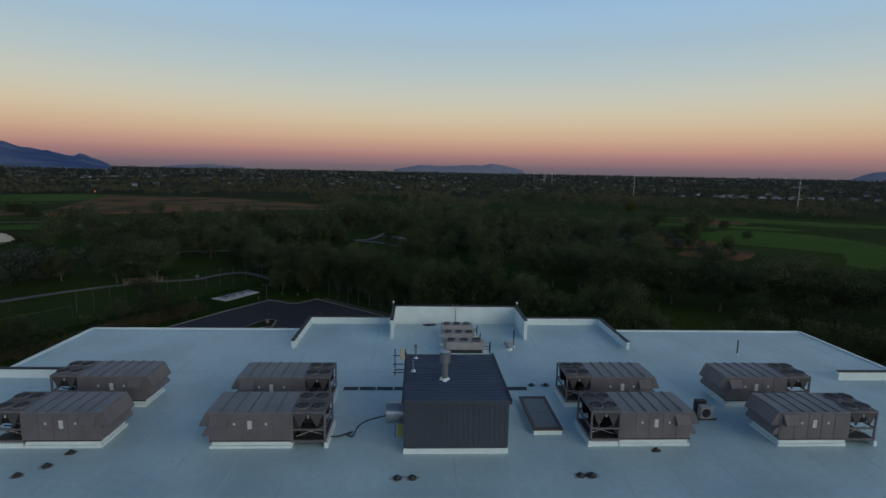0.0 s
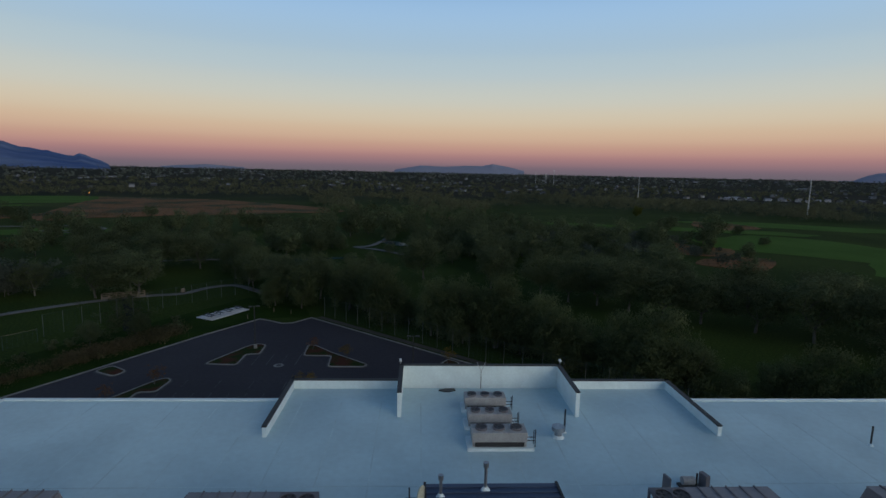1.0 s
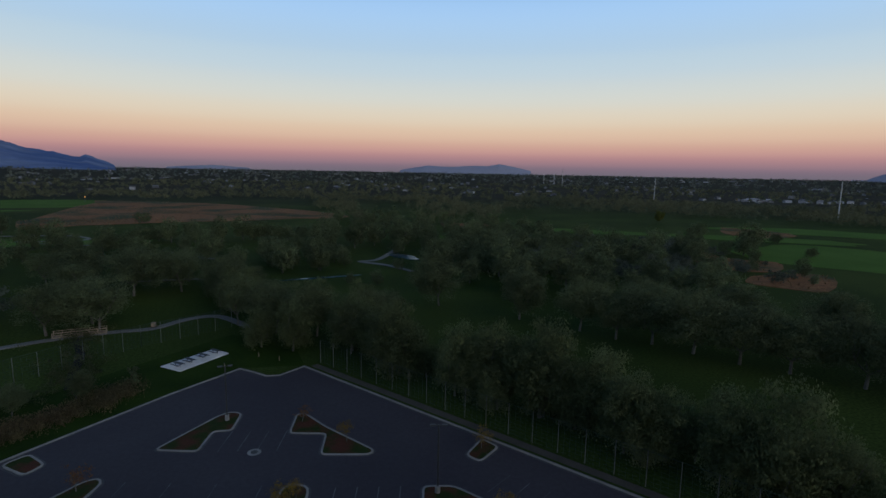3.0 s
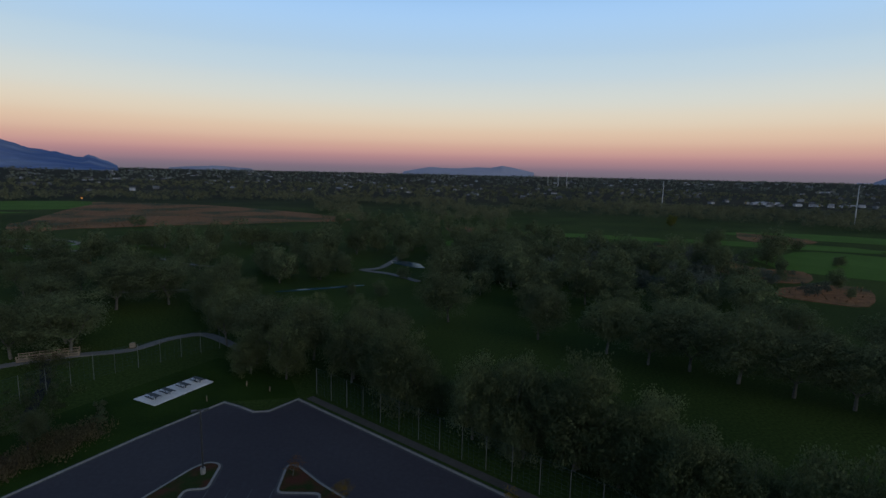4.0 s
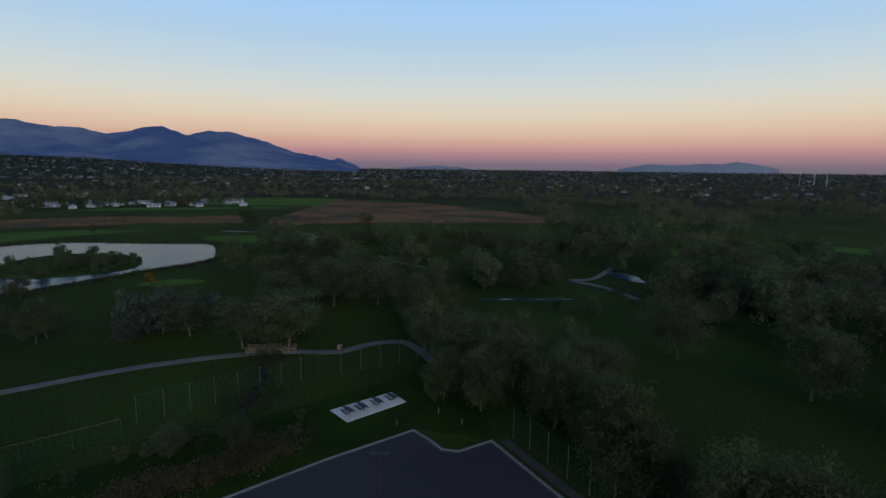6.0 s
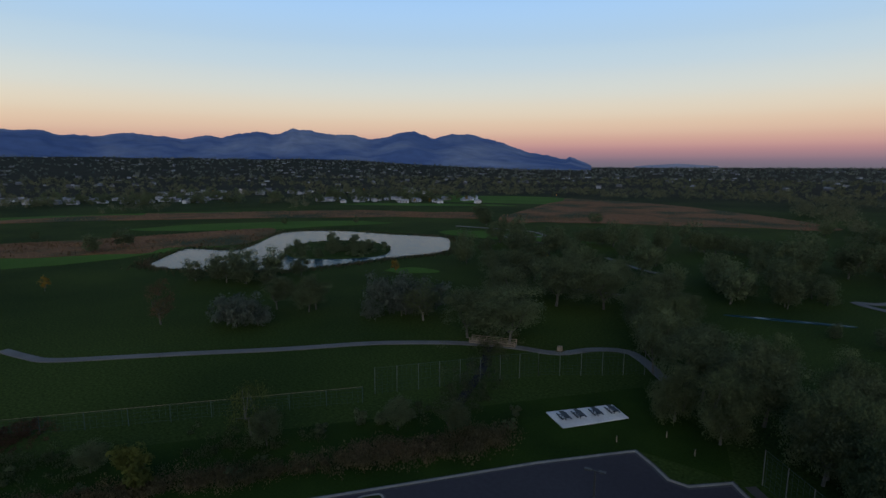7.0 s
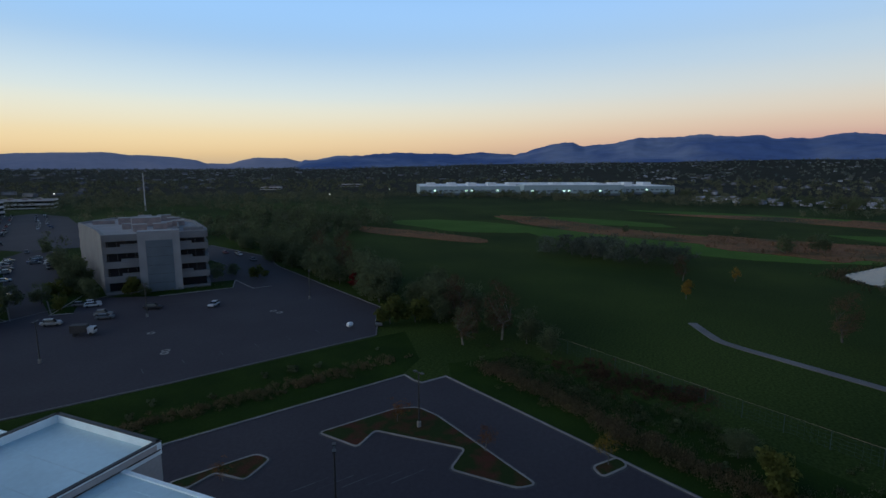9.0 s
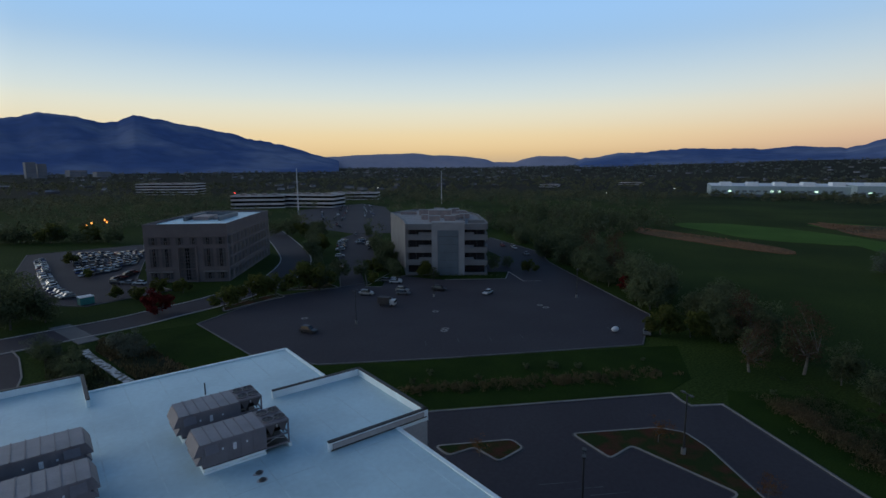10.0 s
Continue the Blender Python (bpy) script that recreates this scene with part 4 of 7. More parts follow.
        for ya, yb in ((y, y + 0.5), (y + 1.15, y + 0.65)):
            v = [bm.verts.new(q) for q in ((C0 + 0.15, ya, 2.12), (C1 - 0.15, ya, 2.12), (C1 - 0.15, yb, 1.2), (C0 + 0.15, yb, 1.2))]
            f = bm.faces.new(v)
        r = bmesh.ops.solidify(bm, geom=bm.faces[:], thickness=0.06)
        part("coil", bm, M_COIL, e, "dark finned coil")
    # slanted end panels that frame the coils under the fan deck; shade put in their colour
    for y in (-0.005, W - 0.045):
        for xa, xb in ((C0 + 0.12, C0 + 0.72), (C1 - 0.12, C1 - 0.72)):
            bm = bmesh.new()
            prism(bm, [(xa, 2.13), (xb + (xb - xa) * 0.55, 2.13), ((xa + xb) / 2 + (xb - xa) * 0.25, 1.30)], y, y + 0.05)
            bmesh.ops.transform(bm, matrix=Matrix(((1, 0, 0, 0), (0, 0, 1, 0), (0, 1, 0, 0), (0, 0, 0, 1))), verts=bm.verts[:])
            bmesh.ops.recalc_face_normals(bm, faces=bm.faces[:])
            part("coil_panel", bm, M_COILSHADE, e, "shaded coil end panel")
        part("apex_plate", boxes((C0 + 1.04, y, 1.86, C0 + 1.16, y + 0.04, 2.06)), M_CHILL, e, "pale bracket between the coils")
    for y in (0.5, W - 0.6):
        bm = bmesh.new()
        rod(bm, (C0 + 0.2, y, 0.5), (C1 - 0.2, y + 0.1, 1.05), 0.03, 6)
        rod(bm, (C0 + 0.3, y, 1.02), (C1 - 0.3, y, 0.62), 0.025, 6)
        part("pipework", bm, M_CHILL, e, "pale refrigerant pipes")
    for x, y in ((C0 + 0.55, 0.8), (C0 + 1.35, 2.0)):
        bm = bmesh.new()
        cyl(bm, x, y, 0.46, 1.0, 0.20, n=12)
        rod(bm, (x, y, 0.9), (x + 0.5, y + 0.3, 1.1), 0.04, 6)
        part("compressor", bm, M_BLACK, e)
    for x in (C0 + 0.58, C0 + 1.62):
        for y in (0.78, 2.22):
            fan(e, x, y, 2.20, 0.47)
    for y in (0.0, W - 0.22):
        part("rail_curb", boxes((C0 + 0.1, y, 0, C1 + 0.15, y + 0.22, 0.30)) if y else boxes((C1 - 0.12, y, 0, C1 + 0.1, y + 0.24, 0.34)), M_WHITE, e, "white curb foot")
    part("end_sleeper", boxes((C1 - 0.08, -0.05, 0, C1 + 0.14, W + 0.05, 0.34)), M_WHITE, e, "white curb")
    return e


def set_unit(x, y, turn=0):
    return pose(x, y, R, 0, 0, turn) @ Matrix.Diagonal((0.915, 0.96, 1.0, 1))


unit = make_unit(set_unit(-8.1, 37.6))
for x, y, turn in ((-8.1, 42.9, 0), (-14.1, 40.5, 180), (-14.3, 45.9, 180), (20.9, 40.4, 180), (20.9, 45.8, 180), (26.2, 37.5, 0), (26.1, 43.0, 0)):
    copy_thing(unit, set_unit(x, y, turn))


# loose panels and a pump left behind the middle units
for x, y, w in ((17.2, 48.9, 0.14), (19.5, 49.1, 0.30)):
    e = thing("service_panel", pose(x, y, R, 0, 0, 12), "tan-grey metal service panel standing on the white roof", "panel", "loose panels behind a unit")
    part("panel", boxes((-w / 2, -0.3, 0.04, w / 2, 0.3, 0.95), bevel=0.02), M_UNIT, e)
    part("foot", boxes((-w / 2 - 0.05, -0.35, 0, w / 2 + 0.05, 0.35, 0.05)), M_DARK, e)
e = thing("roof_pump", pose(18.75, 49.3, R), "small dark pump with pipes on the white roof", "pump")
part("base", boxes((-0.6, -0.3, 0, 0.6, 0.3, 0.12)), M_DARK, e)
bm = bmesh.new()
rod(bm, (-0.45, 0, 0.42), (0.25, 0, 0.42), 0.24, 14)
part("motor", bm, M_CHILL, e)
bm = bmesh.new()
rod(bm, (0.42, 0, 0.1), (0.42, 0, 0.85), 0.06, 8)
rod(bm, (0.42, 0, 0.42), (0.2, 0, 0.42), 0.06, 8)
part("pipe", bm, M_BLACK, e)


# ---- penthouse ----
def make_penthouse():
    e = thing("roof_penthouse", pose(0, 0, R), "blue-grey ribbed metal penthouse with a shallow standing-seam roof", "roof structure")
    x0, x1, y0, y1, h = 3.4, 9.45, 36.9, 44.5, 3.25
    part("curb", boxes((x0 - 0.04, y0 - 0.04, 0, x1 + 0.04, y1 + 0.04, 0.32)), M_WHITE, e, "white membrane base curb")
    part("wall", boxes((x0, y0, 0.3, x1, y1, h - 0.05)), M_PENT, e)
    k = 0
    x = x0 + 0.08
    while x < x1 - 0.1:
        part("siding_rib", boxes((x, y0 - 0.045, 0.36, x + 0.10, y0, h - 0.1)), M_PENT, e)
        x += 0.305
    y = y0 + 0.1
    while y < y1 - 0.1:
        part("siding_rib", boxes((x0 - 0.045, y, 0.36, x0, y + 0.10, h - 0.1)), M_PENT, e)
        part("siding_rib", boxes((x1, y, 0.36, x1 + 0.045, y + 0.10, h - 0.1)), M_PENT, e)
        y += 0.305
    part("roof", boxes((x0 - 0.1, y0 - 0.1, h - 0.05, x1 + 0.1, y1 + 0.1, h + 0.05)), M_PENTROOF, e, "blue-grey metal roof sheets")
    y = y0 + 0.2
    while y < y1:
        part("roof_seam", boxes((x0 - 0.06, y, h + 0.05, x1 + 0.06, y + 0.06, h + 0.11)), M_PENTROOF, e)
        y += 0.42
    part("edge_trim", boxes((x1 + 0.04, y0 - 0.14, h - 0.16, x1 + 0.16, y1 + 0.14, h + 0.13)), M_COPING, e)
    part("edge_trim", boxes((x0 - 0.16, y0 - 0.14, h - 0.16, x0 - 0.04, y1 + 0.14, h + 0.13)), M_COPING, e)
    part("edge_trim", boxes((x0 - 0.04, y0 - 0.16, h - 0.18, x1 + 0.04, y0 - 0.10, h + 0.06)), M_PENT, e)
    return e


M_PENTROOF = mat("blue_roof_sheet", (0.058, 0.084, 0.145), (0.047, 0.068, 0.12), scale=0.4, fine=6, rough=0.4, metal=0.2, bump=0.03, grain=0.08)
make_penthouse()


def make_flue(x, y, z, h, r, cap, label, metal=M_GALV):
    e = thing("roof_flue", pose(x, y, z), label, "vent pipe")
    bm = bmesh.new()
    cyl(bm, 0, 0, 0, h, r, n=14)
    part("pipe", bm, metal, e)
    part("flashing", cyl(bmesh.new(), 0, 0, 0, 0.16, r * (3.0 if r < 0.2 else 1.7), r * 1.3, n=14), M_WHITE, e, "white flashing boot")
    if cap:
        bm = bmesh.new()
        cyl(bm, 0, 0, h - 0.1, h + cap, r * 1.75, n=14)
        part("cap", bm, M_GALV, e)
    return e


make_flue(5.85, 39.9, R + 3.3, 1.25, 0.20, 0.62, "tall galvanised flue with a round cap on a metal roof")
make_flue(4.0, 43.6, R + 3.3, 0.95, 0.07, 0.12, "thin metal vent pipe with white flashing on a metal roof")
make_flue(3.85, 41.3, R + 3.3, 0.75, 0.06, 0.0, "thin dark vent pipe with white flashing on a metal roof")
make_flue(6.1, 44.1, R + 3.3, 1.25, 0.075, 0.12, "thin tall metal vent pipe with white flashing on a metal roof")
make_flue(12.6, 55.2, R, 0.6, 0.26, 0.18, "short round galvanised roof exhaust vent")
for x, y, h in ((13.2, 55.8, 1.7), (33.8, 53.9, 1.4), (-17.8, 32.4, 1.3)):
    make_flue(x, y, R, h, 0.06, 0, "thin black vent pipe standing on the white roof", M_BLACK)


def make_duct():
    e = thing("round_duct", pose(0, 0, R), "shiny galvanised round duct elbow at a penthouse wall", "duct")
    bm = bmesh.new()
    rod(bm, (2.25, 38.9, 1.6), (3.36, 38.9, 1.6), 0.62, 24)
    part("duct_body", bm, M_GALV, e)
    for x in (2.28, 2.60, 2.95, 3.25):
        bm = bmesh.new()
        rod(bm, (x, 38.9, 1.6), (x + 0.06, 38.9, 1.6), 0.66, 24)
        part("duct_band", bm, M_GALV, e)
    bm = bmesh.new()
    rod(bm, (2.8, 38.9, 0.0), (2.8, 38.9, 1.1), 0.05, 6)
    part("leg", bm, M_GALV, e)


make_duct()


def cable(name, pts, r, label, material):
    cu = bpy.data.curves.new(name, "CURVE")
    cu.dimensions, cu.bevel_depth, cu.bevel_resolution = "3D", r, 2
    sp = cu.splines.new("POLY")
    pts = smooth_line(pts, 5)
    sp.points.add(len(pts) - 1)
    for p, q in zip(sp.points, pts):
        p.co = (*q, 1)
    cu.materials.append(material)
    return tagged(new(name, cu), label, "cable")


cable("roof_cable", [(2.3, 38.9, R + 1.4), (1.0, 39.4, R + 0.8), (0.4, 39.5, R + 0.3), (0.2, 38.9, R + 0.05), (-0.2, 39.1, R + 0.05), (0.1, 39.4, R + 0.08), (-0.7, 38.9, R + 0.05), (-1.3, 38.4, R + 0.3)],
      0.045, "thin black cable looping over the white roof", M_BLACK)


# ---- condensers on the sleepers ----
def make_condenser(m):
    e = thing("air_cooled_condenser", m, "low grey condenser with three fans on a white pad", "hvac unit", "condensers in the parapet bay")
    part("pad", boxes((-0.35, -0.2, 0, 4.7, 1.7, 0.22)), M_WHITE, e, "white curb pad")
    part("body", boxes((0, 0, 0.55, 4.2, 1.5, 1.25), bevel=0.03), M_CHILL, e)
    for x in (0.05, 3.95):
        for y in (0.05, 1.25):
            part("leg", boxes((x, y, 0.2, x + 0.2, y + 0.2, 0.6)), M_CHILL, e)
    # near-black block stands for the shade under the raised body
    part("void_block", boxes((0.22, -0.015, 0.24, 3.98, 1.515, 0.56)), M_DARK, e, "dark block for the shaded void under the body")
    for k in range(3):
        fan(e, 0.75 + 1.35 * k, 0.75, 1.25, 0.42)
    bm = bmesh.new()
    for z in (0.5, 0.75):
        rod(bm, (4.2, 0.4, z), (4.9, 0.4, z), 0.035, 6)
    rod(bm, (4.9, 0.4, 0.0), (4.9, 0.4, 1.3), 0.04, 6)
    rod(bm, (4.9, 0.9, 0.0), (4.9, 0.9, 1.0), 0.04, 6)
    part("pipework", bm, M_BLACK, e, "black refrigerant pipework")
    return e


set_cond = lambda y: pose(6.5, y, R) @ Matrix.Diagonal((0.86, 0.90, 0.94, 1))
cond = make_condenser(set_cond(53.5))
copy_thing(cond, set_cond(56.3))
copy_thing(cond, set_cond(59.0))


# ---- skylight, walkway pads, drains and small roof things ----
def make_skylight():
    e = thing("roof_hatch_skylight", pose(1.55, -4.35, R), "long low skylight with grey glazing and a dark red frame edge", "skylight")
    part("curb", boxes((9.95, 43.4, 0, 11.75, 48.2, 0.30)), M_WHITE, e, "white curb")
    part("frame", boxes((9.90, 43.35, 0.30, 11.80, 43.6, 0.42), (9.90, 48.0, 0.30, 11.80, 48.25, 0.42), (9.90, 43.6, 0.30, 10.10, 48.0, 0.42), (11.60, 43.6, 0.30, 11.80, 48.0, 0.42)), M_REDFRAME, e, "dark red-brown metal frame")
    for k in range(2):
        part("pane", boxes((10.1, 43.6 + 2.2 * k, 0.33, 11.6, 43.6 + 2.2 * k + 2.18, 0.39)), M_PANELGREY, e, "grey glazed pane")


M_REDFRAME = mat("dark_red_frame", (0.085, 0.03, 0.03), (0.05, 0.03, 0.03), scale=1, fine=10, rough=0.5)
make_skylight()
M_PAD = mat("walk_pad", (0.035, 0.038, 0.05), (0.05, 0.055, 0.065), scale=1.2, fine=12, rough=0.85, bump=0.2, world=True)
for k, (x0, x1) in enumerate(((-1.4, -0.3), (-0.2, 1.0), (1.1, 2.3), (2.4, 3.3), (10.8, 12.5), (9.7, 10.3))):
    y = 45.9 if k < 5 else 45.2
    tagged(part("walkway_pad", boxes((x0, y, R + 0.01, x1, y + 0.55, R + 0.035)), M_PAD), "dark rubber walkway pad on the white roof", "roof pad", "walkway pads")


def make_drain(x, y, s=1.0, rust=False):
    e = thing("roof_drain", pose(x, y, R), "black cast roof drain in a stained shallow sump", "drain", "roof drains")
    part("stain", prism(bmesh.new(), blob(0, 0, 0.42 * s, 0.30 * s, 20, 0.3, 18, x), 0.004, 0.012), M_RUST if rust else M_STAIN, e, "dirty water stain")
    part("flange", cyl(bmesh.new(), 0, 0, 0.01, 0.05, 0.26 * s, n=16), M_BLACK, e)
    part("dome", cyl(bmesh.new(), 0, 0, 0.05, 0.17, 0.22 * s, 0.12 * s, n=12), M_BLACK, e)


M_STAIN = mat("roof_dirt", (0.42, 0.43, 0.44), (0.28, 0.28, 0.28), scale=2.0, fine=9, rough=0.8, bump=0.05, world=True)
for x, y, s, r in ((3.1, 34.4, 0.9, 0), (3.9, 34.4, 0.9, 0), (13.1, 34.5, 0.9, 0), (13.7, 34.5, 1.1, 0), (-16.9, 34.9, 0.95, 0), (-16.0, 35.8, 0.95, 0), (-15.6, 37.2, 0.8, 1),
                   (18.5, 37.1, 0.8, 1), (13.0, 46.8, 0.9, 0), (14.1, 46.8, 0.9, 0), (-17.5, 48.0, 0.95, 0), (-17.4, 49.0, 0.95, 0)):
    make_drain(x, y, s, bool(r))


def make_minisplit():
    e = thing("small_condenser", pose(23.7, 41.3, R), "small white boxed condenser on black sleepers on the roof", "hvac unit")
    for y in (-0.3, 0.3):
        part("sleeper", boxes((-0.75, y - 0.06, 0, 0.75, y + 0.06, 0.10)), M_BLACK, e)
    part("body", boxes((-0.42, -0.38, 0.10, 0.42, 0.10, 0.95), bevel=0.03), M_CHILL, e)
    bm = bmesh.new()
    rod(bm, (-0.05, -0.40, 0.52), (-0.05, -0.37, 0.52), 0.30, 20)
    part("fan_guard", bm, M_DARK, e)
    part("back_box", boxes((-0.35, 0.35, 0.10, 0.35, 0.75, 1.05)), M_BLACK, e)


make_minisplit()


def make_mast():
    e = thing("antenna_rack", pose(3.1, 42.6, R), "dark metal antenna rack with pale dish beside the penthouse", "antenna")
    bm = bmesh.new()
    for x in (-0.5, 0.2):
        rod(bm, (x, 0, 2.5), (x, 0, 4.4), 0.035, 6)
    rod(bm, (-0.5, 0, 2.9), (0.4, 0, 2.9), 0.035, 6)
    for z in (2.7, 3.3, 3.9):
        rod(bm, (-0.65, 0, z), (0.25, 0, z), 0.03, 6)
    part("frame", bm, M_BLACK, e)
    bm = bmesh.new()
    got = bmesh.ops.create_circle(bm, cap_ends=True, segments=20, radius=0.45)
    bmesh.ops.solidify(bm, geom=bm.faces[:], thickness=0.05)
    bmesh.ops.transform(bm, matrix=pose(0.05, -0.2, 4.1, 82, 0, 68), verts=bm.verts[:])
    part("dish", bm, M_DISH, e, "pale yellowish dish")


M_DISH = mat("dish_cream", (0.50, 0.50, 0.40), None, rough=0.5)
make_mast()
tagged(part("gas_tag", boxes((3.0, 37.9, R + 0.5, 3.27, 38.15, R + 1.3), bevel=0.04), M_TARP), "small yellow service box beside the penthouse wall", "service box")
bm = bmesh.new()
prism(bm, blob(5.4, 62.9, 0.65, 0.28, 10, 0.3, 12, 3.0), R + 0.005, R + 0.10)
tagged(part("rubber_mat", bm, M_BLACK), "crumpled black rubber mat lying on the roof", "mat")
e = thing("aerial", pose(8.2, 63.3, R), "thin forked aerial beside the high parapet", "antenna")
bm = bmesh.new()
rod(bm, (0, 0, 0), (0, 0, 1.5), 0.03, 6)
part("mast", bm, M_BLACK, e)
for sx in (-1, 1):
    bm = bmesh.new()
    rod(bm, (0, 0, 1.5), (sx * 0.35, 0, 2.3), 0.022, 6)
    part("arm", bm, M_GALV, e)
for x in (1.5, 14.9):
    e = thing("corner_camera", pose(x, 63.75, R + 1.98), "small white camera on a parapet corner", "camera")
    part("stem", cyl(bmesh.new(), 0, 0, 0, 0.25, 0.04, n=8), M_GALV, e)
    part("housing", boxes((-0.09, -0.22, 0.25, 0.09, 0.16, 0.42), bevel=0.02), M_SIGN, e)

# ---- trees and shrubs ----
def leaf_cards(rng, centres, radii, per, size, squash=0.8, hang=0.0):
    """Small bent leaf sprays scattered over clumps; returns vertices and quads."""
    n = len(centres)
    c = np.repeat(np.array(centres), per, axis=0)
    r = np.repeat(np.array(radii), per)
    d = rng.normal(size=(n * per, 3))
    d /= np.linalg.norm(d, axis=1)[:, None]
    p = c + d * (r * rng.uniform(0.30, 1.22, n * per))[:, None] * np.array([1, 1, squash])
    nrm = d + rng.normal(size=d.shape) * 0.55 + np.array([0, 0, 0.25])
    nrm /= np.linalg.norm(nrm, axis=1)[:, None]
    up = rng.normal(size=d.shape)
    u = np.cross(nrm, up)
    u /= np.linalg.norm(u, axis=1)[:, None]
    # hanging sprays lie along the plumb line
    u = u * (1 - hang) + np.array([0, 0, hang]) * rng.choice([-1.0, 1.0], len(u))[:, None]
    u /= np.linalg.norm(u, axis=1)[:, None]
    v = np.cross(nrm, u)
    v /= np.linalg.norm(v, axis=1)[:, None] + 1e-6
    s = size * rng.uniform(0.6, 1.4, n * per)
    w = s * rng.uniform(0.3, 0.7, n * per)
    a, b = u * s[:, None], v * w[:, None]
    bend = nrm * (s * 0.25)[:, None]
    verts = np.stack([p - a, p - b * 0.9 + bend, p + a, p + b * 0.9 + bend], axis=1).reshape(-1, 3)
    faces = np.arange(len(verts)).reshape(-1, 4)
    # leaves of one clump share the clump's rounded shading
    sh = d * 0.55 + nrm * 0.35 + np.array([0, 0, 0.45])
    sh /= np.linalg.norm(sh, axis=1)[:, None]
    return verts, faces, np.repeat(sh, 4, axis=0)


def crown_mesh(name, verts, faces, material, normals=None):
    me = bpy.data.meshes.new(name)
    me.vertices.add(len(verts))
    me.vertices.foreach_set("co", verts.astype(np.float32).ravel())
    me.loops.add(faces.size)
    me.loops.foreach_set("vertex_index", faces.astype(np.int32).ravel())
    me.polygons.add(len(faces))
    me.polygons.foreach_set("loop_start", (np.arange(len(faces)) * 4).astype(np.int32))
    me.update(calc_edges=True)
    me.materials.append(material)
    if normals is not None:
        me.normals_split_custom_set_from_vertices(normals.tolist())
    return me


def tree_parts(seed, h, rad, low, clumps, per, leaf, fork=0.28, droop=0.0, hang=0.0):
    """Clump centres over an uneven crown, and the trunk with limbs that reach them."""
    rng = np.random.default_rng(seed)
    cen, rr = [], []
    zc, hz = h * (low + 1) / 2, h * (1 - low) / 2
    lobes = [(rng.uniform(-0.5, 0.5) * rad, rng.uniform(-0.5, 0.5) * rad, rng.uniform(0.55, 0.95)) for _ in range(4)] + [(0, 0, 1.0)]
    while len(cen) < clumps:
        lx, ly, ls = lobes[rng.integers(len(lobes))]
        d = rng.normal(size=3)
        d /= np.linalg.norm(d)
        k = rng.uniform(0.35, 1.0) ** 0.5
        x, y = lx + d[0] * rad * ls * k * 0.75, ly + d[1] * rad * ls * k * 0.75
        z = zc - (1 - ls) * hz * 0.5 + d[2] * hz * ls * k
        if z < h * low - 0.4:
            continue
        if droop and math.hypot(x, y) > rad * 0.55:
            z -= droop * rng.uniform(0.2, 1.0)
        cen.append((x, y, max(z, h * low * 0.5)))
        rr.append(rad * rng.uniform(0.20, 0.34))
    verts, faces, shade = leaf_cards(rng, cen, rr, per, leaf, hang=hang)
    bm = bmesh.new()
    top = h * (low + 0.12)
    lean = (rng.uniform(-0.3, 0.3), rng.uniform(-0.3, 0.3))
    r0 = 0.019 * h
    f = Vector((lean[0], lean[1], h * fork))
    rod(bm, (0, 0, -0.3), f, r0, 7, r0 * 0.72)
    hubs = []
    for k in range(3):
        a = 2 * math.pi * (k + rng.uniform(-0.2, 0.2)) / 3
        q = f + Vector((math.cos(a) * rad * 0.28, math.sin(a) * rad * 0.28, top - h * fork + rng.uniform(0, 0.12) * h))
        rod(bm, f, q, r0 * 0.6, 5, r0 * 0.32)
        hubs.append(q)
    for c in cen[:: max(1, clumps // 10)]:
        q = min(hubs, key=lambda u: (u - Vector(c)).length)
        rod(bm, q, c, r0 * 0.26, 4, 0.03)
    return bm, verts, faces, shade


def make_tree(seed, h, rad, low, clumps, per, leaf, material, name, label, droop=0.0, fork=0.28, hang=0.0):
    e = thing(name, pose(0, 0, 0), label, "tree")
    bm, v, f, sh = tree_parts(seed, h, rad, low, clumps, per, leaf, fork, droop, hang)
    part("trunk", bm, M_BARK, e, "pale bark trunk and limbs")
    ob = new("crown", crown_mesh("crown", v, f, material, sh))
    ob.parent = e
    return e


SPARE = []


def proto(*args, **kw):
    e = make_tree(*args, **kw)
    SPARE.append(e)
    return e


# prototypes; each is itself placed below
WILLOW = [proto(s, 15.0, 6.6, 0.08, 110, 150, 0.19, M_LEAF, "willow_tree", "broad green willow with billowing drooping foliage beside a fence", droop=2.4, hang=0.55) for s in (1, 2, 3)]
COTTON = [proto(s, 15.0, 6.4, 0.20, 90, 130, 0.20, M_LEAF_DARK, "park_tree", "dark leafy deciduous tree with pale forked trunk on grass", fork=0.2) for s in (11, 12, 13, 14)]
MIDTREE = [proto(s, 12.0, 6.2, 0.08, 50, 56, 0.36, M_LEAF_DARK, "golf_course_tree", "dark round-crowned tree on the golf course") for s in (21, 22, 23)]
FARTREE = [proto(s, 12.0, 6.2, 0.04, 26, 30, 0.62, M_LEAF_DARK, "suburban_tree", "dark leafy tree among far houses and offices") for s in (25, 26)]
OLIVE = [proto(s, 6.5, 4.4, 0.04, 34, 56, 0.25, M_LEAF_GREY, "russian_olive", "grey-green shrubby tree on the golf course") for s in (31, 32)]
GOLD = [proto(41, 6.0, 2.4, 0.22, 20, 46, 0.20, M_LEAF_GOLD, "autumn_tree", "small golden autumn tree in a bed", fork=0.3)]
